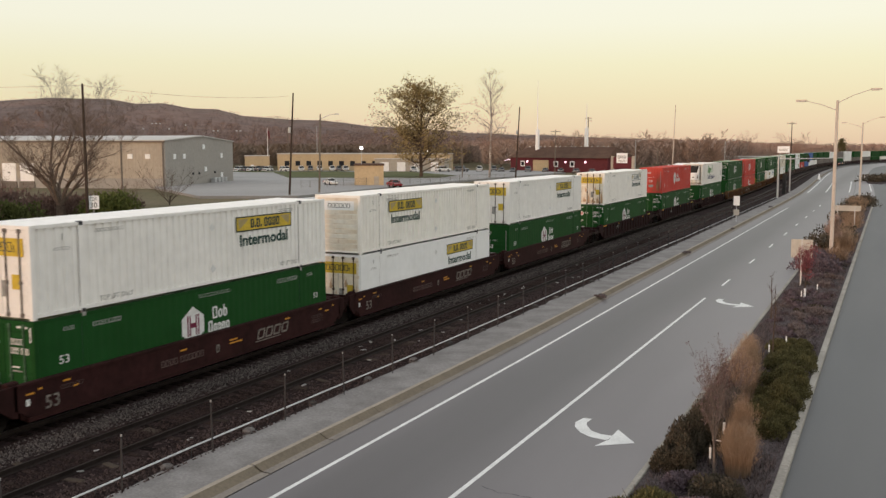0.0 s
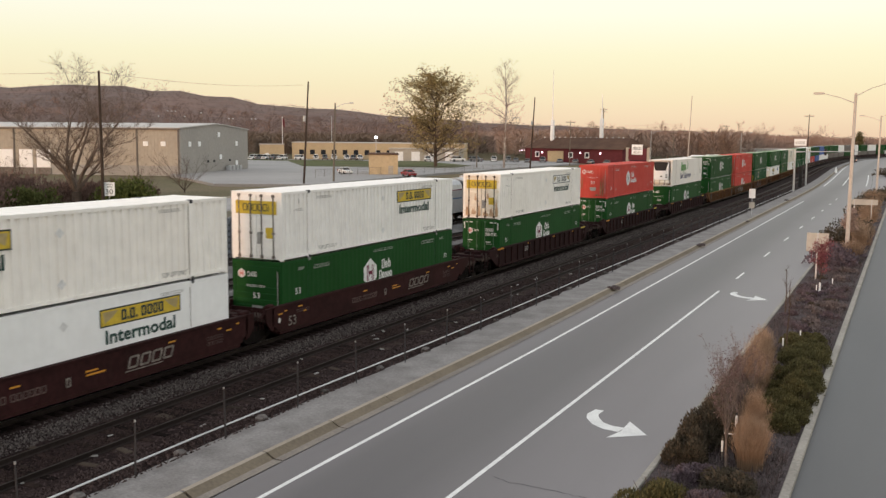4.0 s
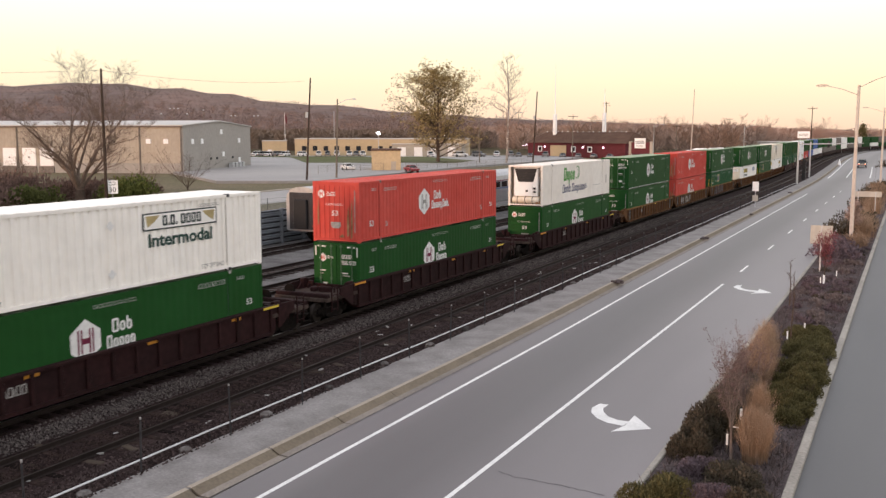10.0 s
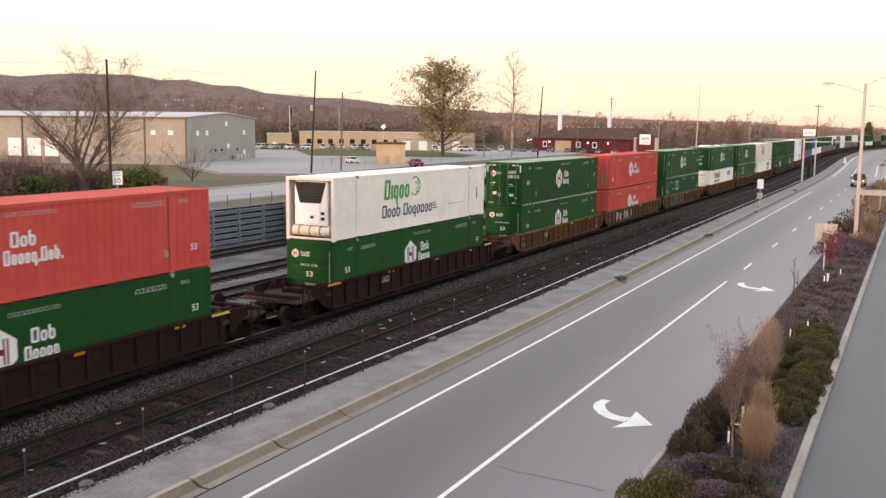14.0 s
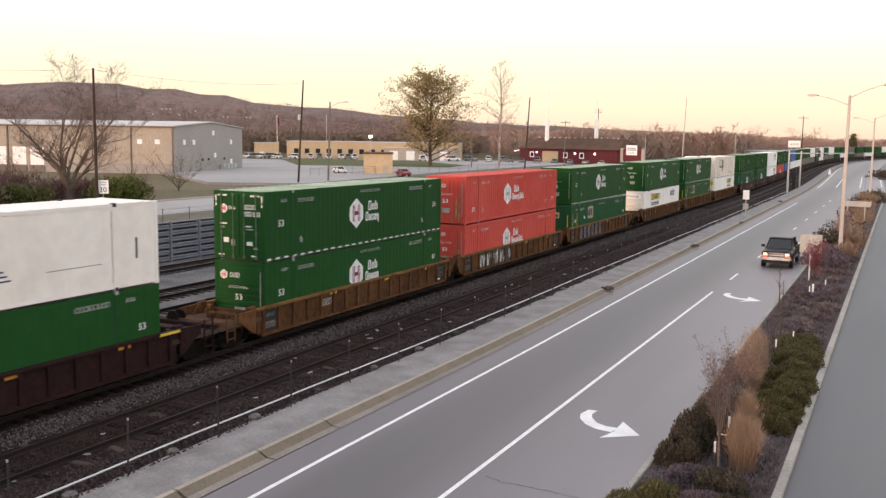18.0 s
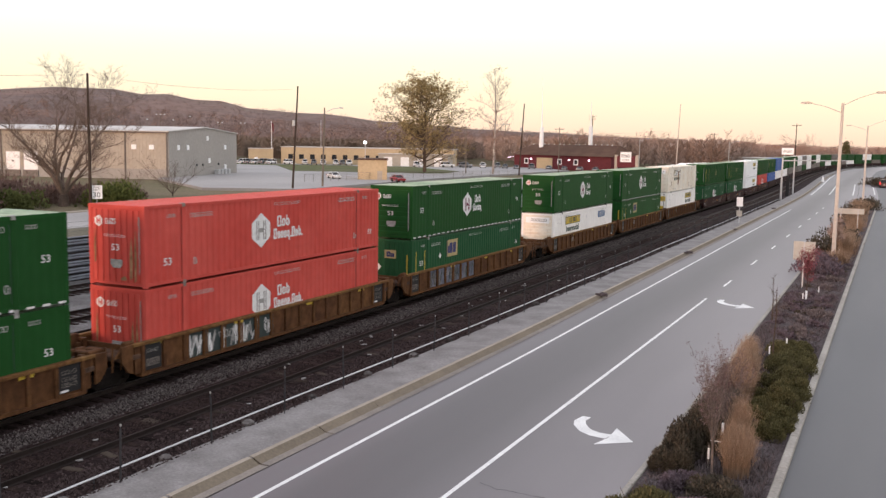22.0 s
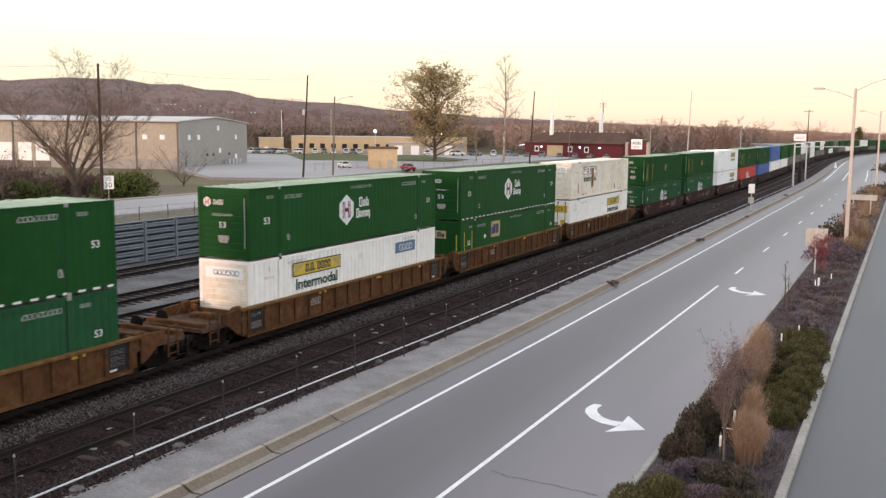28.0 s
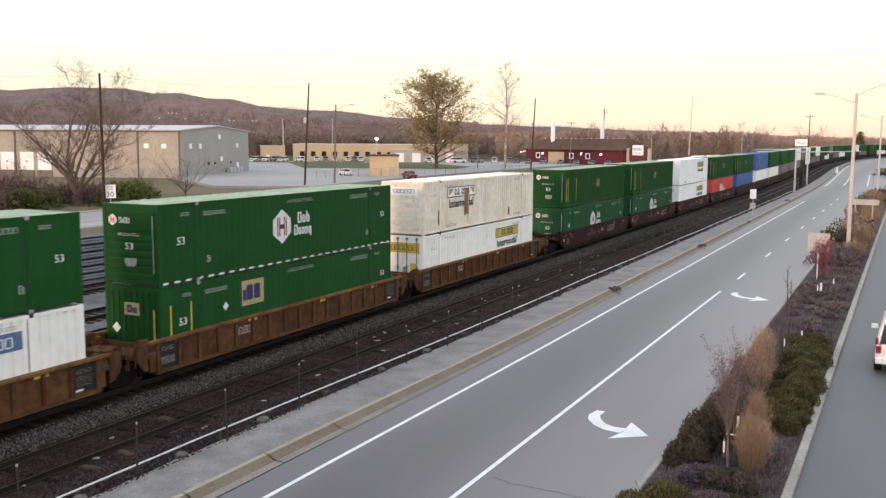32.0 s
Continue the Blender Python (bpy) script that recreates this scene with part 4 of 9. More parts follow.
def green_end_marks(c, low=False):
    mark("crest", "hexs", lambda: flat(hexagon(0.36, 0.42)), "mark_white", c, Matrix.Translation((-0.75, 0, 2.15)) @ on_front(0.016))
    mark("crest_marking", ("bars", 0.28), lambda: crest_bars(0.27), "red", c, Matrix.Translation((-0.75, 0, 2.15)) @ on_front(0.019))
    mark("data_marking", "e1", lambda: word_shape("Cob", 0, 0.34, 0, 0.14, 0.18), "mark_white", c, Matrix.Translation((-0.5, 0, 2.12)) @ on_front(0.016))
    mark("data_marking", "e2", lambda: word_shape("CCCC", 0, 0.56, 0, 0.19, 0.14), "mark_white", c, Matrix.Translation((0.3, 0, 2.14)) @ on_front(0.016))
    mark("data_marking", "e3", lambda: word_shape("CCC CCC", 0, 0.78, 0, 0.19, 0.14), "mark_white", c, Matrix.Translation((0.3, 0, 1.86)) @ on_front(0.016))
    for k, (x, z, w, h) in enumerate(((-0.95, 1.5, 0.34, 0.06), (-0.95, 1.36, 0.22, 0.05), (0.35, 1.42, 0.3, 0.05), (0.35, 1.3, 0.4, 0.05), (-0.78, 0.75, 0.26, 0.2), (-0.4, 0.62, 0.2, 0.26), (0.4, 0.66, 0.3, 0.16), (0.75, 0.5, 0.2, 0.1))):
        mark("data_label", ("e4", k), lambda: rect(0, w, 0, h), "mark_grey" if k % 2 else "mark_white", c, Matrix.Translation((x, 0, z)) @ on_front(0.016), "pale data label")
    for x in (-1.2, 1.13):
        mark("reflector", "rf", lambda: rect(0, 0.07, 2.25, 2.7), "mark_white", c, Matrix.Translation((x, 0, 0)) @ on_front(0.01))
    for x in (-1.05, 0.6):
        mark("reflector", "rf2", lambda: rect(0, 0.45, 2.66, 2.73), "mark_white", c, Matrix.Translation((x, 0, 0)) @ on_front(0.01))
        mark("reflector", "rf3", lambda: rect(0, 0.3, 0.2, 0.26), "mark_white", c, Matrix.Translation((x, 0, 0)) @ on_front(0.01))


def front_wall(c, mat, style, marks="mark_white"):
    """Closed front end: horizontal or vertical swages."""
    g = Geo().box(-1.17, 1.17, -8.05, -7.98, 0.15, 2.76)
    part("end_wall", cached(("ew", mat), lambda: g.mesh("end_wall", M[mat])), None, c)
    if style == "bars":
        for z in (0.35, 0.62, 0.89, 1.16, 1.43, 1.7):
            part("end_rib", cached(("er", mat), lambda: Geo().bevel_box(-1.12, 1.12, -8.085, -8.05, -0.08, 0.08, 0.02).mesh("end_rib", M[mat])), None, c, at=(0, 0, z))
        part("end_rib", cached(("er2", mat), lambda: Geo().bevel_box(-1.12, 1.12, -8.085, -8.05, -0.35, 0.35, 0.02).mesh("end_rib", M[mat])), None, c, at=(0, 0, 2.3))
    elif style == "louver":
        for k in range(9):
            part("end_rib", cached(("el", mat), lambda: Geo().bevel_box(-1.08, 1.08, -8.075, -8.05, -0.09, 0.09, 0.015).mesh("end_rib", M[mat])), None, c, at=(0, 0, 0.4 + 0.24 * k))
    else:
        for k in range(8):
            part("end_rib", cached(("ev", mat), lambda: Geo().box(-0.07, 0.07, -8.085, -8.05, 0.2, 2.7).mesh("end_rib", M[mat])), None, c, at=(-0.98 + 0.28 * k, 0, 0))
    if mat == "red":
        for k, (x, z, w, h) in enumerate(((0.62, 0.3, 0.16, 1.5), (0.84, 0.2, 0.12, 1.9), (-1.02, 0.8, 0.1, 1.3), (0.2, 0.25, 0.3, 0.16))):
            mark("stain", ("grime", k), lambda: flat([(0.1 * w, 0), (0.8 * w, 0.04 * h), (w, 0.4 * h), (0.7 * w, h), (0.45 * w, 0.85 * h), (0.1 * w, 0.5 * h)]), "rust_mark", c, Matrix.Translation((x, 0, z)) @ on_front(0.038), "dark rusty scrape")
    if marks:
        mark("crest", "hexs", lambda: flat(hexagon(0.36, 0.42)), "mark_white", c, Matrix.Translation((-0.8, 0, 2.3)) @ on_front(0.014))
        mark("crest_marking", ("bars", 0.28), lambda: crest_bars(0.27), "red", c, Matrix.Translation((-0.8, 0, 2.3)) @ on_front(0.017))
        mark("data_marking", "f1", lambda: letter_blocks(5, 0, 0.5, 0, 0.2, 71), marks, c, Matrix.Translation((-0.5, 0, 2.2)) @ on_front(0.014))
        mark("data_marking", "f2", lambda: letter_blocks(9, 0, 1.0, 0, 0.09, 72), marks, c, Matrix.Translation((-0.55, 0, 1.76)) @ on_front(0.014))
        number(c, Matrix.Translation((-0.2, 0, 1.28)) @ on_front(0.04), "53", marks, 0.24, 0.36)
        mark("placard", "plc", lambda: flat([(0, 0.12), (0.1, 0), (0.45, 0), (0.55, 0.12), (0.55, 0.3), (0, 0.3)]), "mark_grey", c, Matrix.Translation((-0.25, 0, 0.68)) @ on_front(0.041), "pale placard")
        mark("reflector", "f3", lambda: rect(0, 0.045, 0.5, 2.5), "mark_grey", c, Matrix.Translation((1.06, 0, 0)) @ on_front(0.04), "pale vertical tape")


def reefer_end(c):
    """Front wall with a cooling unit: dark grille above a pale cabinet, fuel tank below."""
    part("end_wall", Geo().box(-1.17, 1.17, -7.5, -7.43, 0.15, 2.76), M["white_cream"], c)
    unit = part("cooling_unit", Geo().bevel_box(-0.9, 0.9, -8.0, -7.5, 0.72, 2.7, 0.06), M["white2"], c, "off-white cooling unit between the corner posts")
    part("grille", Geo().prism([(-0.84, 2.66), (-0.56, 1.72), (0.56, 1.72), (0.84, 2.66)], -8.03, -8.0, "y"), M["black"], unit, "black air grille")
    for k in range(6):
        part("grille_slat", cached("gsl", lambda: Geo().box(-0.56, 0.56, -8.042, -8.028, -0.015, 0.015).mesh("grille_slat", M["steel_dark"])), None, unit, at=(0, 0, 1.82 + 0.13 * k))
    part("panel", Geo().bevel_box(-0.6, 0.52, -8.03, -8.0, 0.8, 1.66, 0.02), M["white2"], unit)
    for x, z in ((0.58, 1.2), (0.58, 0.96), (0.0, 1.02)):
        part("display", Geo().box(x, x + 0.18, -8.045, -8.0, z, z + 0.13), M["black"], unit)
    for s in (-1, 1):
        hose = Geo()
        for k in range(5):
            hose.tube((s * (1.0 + 0.05 * (k % 2)), -7.85, 0.7 + 0.38 * k), (s * (1.0 + 0.05 * ((k + 1) % 2)), -7.85, 1.08 + 0.38 * k), 0.03, n=6)
        part("hose", hose, M["castings"], c, "grey hose beside the cooling unit")
    tank = part("fuel_tank", Geo().tube((-1.0, -7.82, 0.45), (1.0, -7.82, 0.45), 0.24, n=14), M["rusty_white"], c, "rust-stained white cylindrical tank")
    for x in (-0.62, -0.05, 0.5):
        part("tank_strap", cached("strap", lambda: Geo().tube((-0.03, -7.82, 0.45), (0.03, -7.82, 0.45), 0.252, n=14).mesh("tank_strap", M["castings"])), None, tank, at=(x, 0, 0))
    part("stain", Geo().box(0.75, 1.12, -8.01, -7.6, 0.17, 0.42), M["rust_mark"], c, "rust-brown bracket below the tank")


def container(label, mat, rib="fine", end="door", livery="crested", roof=None, far=False, group="containers", tape=False, at="far", plate="gold", word="mark_tgreen", end_mat=None):
    c = thing("container", label, "shipping container", group=group)
    if far == "plain":
        return plain_container(c, mat, roof)
    pitch, depth = {"deep": (0.33, 0.062), "fine": (0.36, 0.006), "mid": (0.33, 0.034), "smooth": (4.0, 0.004)}[rib]
    side = cached(("side", rib, mat), lambda: side_geo(pitch, depth).mesh("side_panel", M[mat]))
    part("side_panel", side, None, c)
    part("side_panel", side, None, c, at=Matrix.Rotation(math.pi, 4, "Z"))
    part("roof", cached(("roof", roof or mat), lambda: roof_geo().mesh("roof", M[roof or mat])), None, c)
    part("floor", cached(("floor", mat), lambda: Geo().box(-1.2, 1.2, -8.0, 8.0, 0.1, 0.16).mesh("floor", M["grime"])), None, c)
    rails = cached(("rails", mat), lambda: (Geo().box(1.2, 1.295, -8.02, 8.02, 2.77, 2.875).mesh("top_rail", M[mat]), Geo().box(1.2, 1.295, -8.02, 8.02, 0.075, 0.19).mesh("bottom_rail", M[mat]),
                                          Geo().box(-1.17, 1.17, -8.07, -7.98, 2.745, 2.875).mesh("header", M[mat]), Geo().box(-1.17, 1.17, -8.07, -7.98, 0.075, 0.165).mesh("sill", M[mat])))
    turn = Matrix.Rotation(math.pi, 4, "Z")
    for k in (0, 1):
        part("top_rail", rails[0], None, c, at=turn if k else None)
        part("bottom_rail", rails[1], None, c, at=turn if k else None)
        part("header", rails[2], None, c, at=turn if k else None)
        part("sill", rails[3], None, c, at=turn if k else None)
    post = cached(("post", mat), lambda: Geo().bevel_box(-0.08, 0.08, -0.08, 0.08, 0.015, 2.885, 0.012).mesh("corner_post", M[mat]))
    lift = cached(("lift", mat), lambda: Geo().bevel_box(-0.05, 0.05, -0.1, 0.1, 0.012, 2.89, 0.015).mesh("lift_post", M[mat]))
    tone = "steel_dark" if mat.startswith("white") or mat.startswith("rusty") else "castings" if mat == "red" else "mark_grey"
    cast = cached(("cast", tone), lambda: Geo().bevel_box(-0.085, 0.085, -0.1, 0.1, -0.065, 0.065, 0.02).mesh("corner_casting", M[tone]))
    for sx in (-1, 1):
        for sy in (-1, 1):
            part("corner_post", post, None, c, at=(sx * 1.22, sy * 7.99, 0))
            part("lift_post", lift, None, c, at=(sx * 1.255, sy * 6.095, 0))
            if not far:
                for z in (0.07, 2.835):
                    part("corner_casting", cast, None, c, at=(sx * 1.222, sy * 6.095, z))
    back = cached(("back", mat), lambda: Geo().box(-1.17, 1.17, 7.98, 8.05, 0.15, 2.76).mesh("end_wall", M[mat]))
    part("end_wall", back, None, c)
    em = end_mat or mat
    if end == "door":
        door_end(c, em, "rod_dark" if em.startswith("rusty") else "castings" if mat.startswith("white") else "rod_green", "gold" if livery == "bigplate" else None, em.startswith("rusty"))
        if livery in ("crested", "square"):
            green_end_marks(c)
    elif end == "reefer":
        reefer_end(c)
    else:
        front_wall(c, em, end, None if livery in ("bigplate", "plain", "bands", "square") else "mark_white")
        if livery == "square":
            mark("end_plate", "eep", lambda: rect(-0.35, 0.35, 1.85, 2.3), "tan_plate", c, on_front(0.04), "small tan plate with dark bars")
            mark("end_plate_marking", "eepb", lambda: letter_blocks(3, -0.25, 0.25, 1.93, 2.22, 44, weight=0.34), "mark_navy", c, on_front(0.043))
            mark("placard_holder", "dia2", lambda: flat([(0, -0.2), (0.2, 0), (0, 0.2), (-0.2, 0)]), "mark_white", c, Matrix.Translation((-0.75, 0, 1.35)) @ on_front(0.04))
            mark("data_marking", "yel2", lambda: rect(0, 0.06, 0.6, 2.1), "gold", c, Matrix.Translation((1.0, 0, 0)) @ on_front(0.04))
        if livery == "bigplate":
            mark("end_plate", ("epw",), lambda: rect(-0.95, 0.95, 2.15, 2.6), "white2", c, on_front(0.014), "white plate with dark bars")
            mark("end_plate_marking", ("epb2",), lambda: letter_blocks(6, -0.55, 0.75, 2.27, 2.48, 43), "mark_dark", c, on_front(0.017))
    if livery == "crested":
        crested_marks(c, wide=(mat == "red"), bars="mark_grey" if mat == "red" else "mark_maroon")
    elif livery == "bigplate":
        bigplate_marks(c, at, plate, word)
    elif livery == "square":
        mark("plate", "emp1", lambda: rect(0, 1.5, 0, 0.98), "tan_plate", c, on_side(0.003, -3.75, 1.55), "tan square plate with dark bars")
        mark("plate_marking", "emp2", lambda: letter_blocks(3, 0.2, 1.3, 0.2, 0.8, 81, weight=0.34), "mark_navy", c, on_side(0.006, -3.75, 1.55))
        mark("plate_border", "emp3", lambda: Geo().add([(0, 0, 0), (0.12, 0, 0), (0.12, 0.98, 0), (0, 0.98, 0)], [(0, 1, 2, 3)]), "mark_dark", c, on_side(0.007, -3.75, 1.55))
        for yy in (-7.6, -6.55):
            mark("data_marking", "yel", lambda: rect(0, 0.07, 0.5, 2.2), "gold", c, on_side(0.003, yy, 0))
        mark("placard_holder", "dia", lambda: flat([(0, -0.17), (0.17, 0), (0, 0.17), (-0.17, 0)]), "mark_white", c, on_side(0.005, -4.6, 1.72), "small diamond placard holder")
        small_marks(c, "mark_white")
    elif livery == "bands":
        mark("word_marking", "tg1", lambda: word_shape("Cigoo", 0, 2.6, 0, 0.98, 0.2, 0.1), "mark_green", c, on_side(0.003, -3.7, 1.6), "green wordmark bars")
        ring = Geo()
        for (r0, a0, a1, cx) in ((0.5, -2.4, 2.2, 3.2), (0.36, -1.9, 1.4, 3.35), (0.22, -2.0, 2.0, 3.3)):
            aa = [a0 + (a1 - a0) * i / 14 for i in range(15)]
            ring.ribbon([(cx + r0 * 1.15 * math.cos(a), 0.55 + r0 * math.sin(a), 0) for a in aa], [(cx + (r0 - 0.07) * 1.15 * math.cos(a), 0.55 + (r0 - 0.07) * math.sin(a), 0) for a in aa])
        mark("emblem", "tg2", lambda: ring, "mark_green", c, on_side(0.003, -3.7, 1.6), "green curved emblem")
        mark("word_marking", "tg3", lambda: word_shape("Coob Cogoooo", 0, 5.3, 0, 0.62, 0.18, 0.12), "mark_navy", c, on_side(0.003, -3.9, 0.72), "navy wordmark bars")
        for k in range(3):
            mark("word_line", ("tg4", k), lambda: rect(0, 0.6 - 0.12 * k, 0, 0.05), "mark_navy", c, on_side(0.003, 1.45, 0.85 + 0.14 * k))
        part("latch", Geo().box(1.285, 1.31, 7.0, 7.08, 1.0, 1.7), M["castings"], c)
        mark("side_hatch", "tg5", lambda: rect(0, 2.2, 0, 0.03), "mark_grey", c, on_side(0.003, 3.3, 0.95))
    elif livery == "yellowmarks":
        for yy in (-7.7, -7.3, -5.4):
            mark("data_marking", "yel", lambda: rect(0, 0.07, 0.5, 2.2), "gold", c, on_side(0.003, yy, 0))
        mark("data_marking", "ym", lambda: letter_blocks(3, 0, 0.9, 0, 0.9, 95), "tan_plate", c, on_side(0.003, -0.2, 1.3))
    if tape:
        dash = cached("tape", lambda: rect(0, 0.3, 0, 0.075).mesh("reflective_tape", M["mark_white"]))
        for k in range(27):
            part("reflective_tape", dash, None, c, at=on_side(0.010, -7.95 + 0.6 * k, 0.06))
    if not far:
        # flat dark strips paint the shaded groove by each lifting post, scuffs included
        for yy in (-6.22, 5.93):
            mark("scuff", "scuff", lambda: rect(0.012, 0.034, 0.3, 2.65), "castings" if mat.startswith("white") or mat.startswith("rusty") else "mark_dark", c, on_side(0.002, yy, 0), "dark line beside the lifting post, groove shade and scuffing")
    if livery in ("crested", "square") and not far:
        for sy in (-7.99, 7.99):
            mark("reflector", "rs", lambda: rect(0, 0.05, 2.2, 2.7), "mark_white", c, on_side(0.012, sy - 0.03, 0))
    return c


def plain_container(c, mat, roof):
    """A container so far off that its frame members are shaped into its panels."""
    side = cached(("pside", mat), lambda: side_geo(0.66, 0.04, 0.02, 2.87, 1.29).mesh("side_panel", M[mat]))
    part("side_panel", side, None, c)
    part("side_panel", side, None, c, at=Matrix.Rotation(math.pi, 4, "Z"))
    part("roof", cached(("roof", roof or mat), lambda: roof_geo().mesh("roof", M[roof or mat])), None, c)
    part("floor", cached(("floor", mat), lambda: Geo().box(-1.2, 1.2, -8.0, 8.0, 0.1, 0.16).mesh("floor", M["grime"])), None, c)
    end = cached(("pend", mat), lambda: Geo().box(-1.28, 1.28, -8.07, -8.0, 0.0, 2.89).mesh("end_wall", M[mat]))
    part("end_wall", end, None, c)
    part("end_wall", end, None, c, at=Matrix.Rotation(math.pi, 4, "Z"))
    return c


def plain_car(c, mat):
    """A well unit far off: sills, floor, decks and one bogie."""
    sill = cached(("psill", mat), lambda: Geo().prism([(-9.0, 0.75), (-8.3, 0.3), (8.3, 0.3), (9.0, 0.75), (9.0, 1.5), (-9.0, 1.5)], 1.36, 1.47, "x").mesh("side_sill", M[mat]))
    part("side_sill", sill, None, c)
    part("side_sill", sill, None, c, at=Matrix.Rotation(math.pi, 4, "Z"))
    part("floor", cached(("wfloor", mat), lambda: Geo().box(-1.3, 1.3, -8.3, 8.3, 0.24, 0.34).mesh("floor", M["grime"])), None, c)
    for end in (-1, 1):
        part("end_deck", cached(("pdeck", mat, end), lambda: Geo().bevel_box(-1.4, 1.4, *sorted((end * 8.4, end * 10.0)), 0.8, 1.12, 0.03).mesh("end_deck", M[mat])), None, c)
    truck(c, -9.75, False)
    return c


def wheelset():
    g = Geo()
    g.tube((-0.75, 0, 0), (0.75, 0, 0), 0.075, n=8)
    for s in (-1, 1):
        g.tube((s * 0.69, 0, 0), (s * 0.83, 0, 0), 0.42, n=20)
        g.tube((s * 0.67, 0, 0), (s * 0.70, 0, 0), 0.45, n=20)
        g.tube((s * 0.83, 0, 0), (s * 0.86, 0, 0), 0.2, n=12)
        for k in range(3):
            g.box(s * 0.83 - 0.006, s * 0.83 + 0.012, -0.03, 0.03, 0.22, 0.36, Matrix.Rotation(k * 2.094, 4, "X"))
    return g.mesh("wheelset", M["wheel"])


def truck_frame():
    g = Geo()
    for s in (-1, 1):
        side = [(-1.15, 0.42), (-1.1, 0.62), (-0.75, 0.66), (-0.4, 0.78), (0.4, 0.78), (0.75, 0.66), (1.1, 0.62), (1.15, 0.42), (0.7, 0.36), (0.45, 0.16), (-0.45, 0.16), (-0.7, 0.36)]
        g.prism(side, s * 0.95, s * 1.09, "x")
        for y in (-0.89, 0.89):
            g.tube((s * 0.9, y, 0.42), (s * 1.14, y, 0.42), 0.14, n=10)
        for y in (-0.2, 0.0, 0.2):
            g.tube((s * 1.03, y, 0.2), (s * 1.03, y, 0.52), 0.075, n=8)
    g.box(-1.0, 1.0, -0.2, 0.2, 0.42, 0.72)
    return g.mesh("truck_frame", M["grime"])


WHEELS = []


def truck(car, y, turning):
    t = part("truck", cached("truck", truck_frame), None, car, "black bogie with side frames", at=(0, y, 0))
    for s in (-0.89, 0.89):
        w = part("wheelset", cached("wheelset", wheelset), None, t, at=(0, s, 0.42))
        if turning:
            WHEELS.append((w, s))
    return t


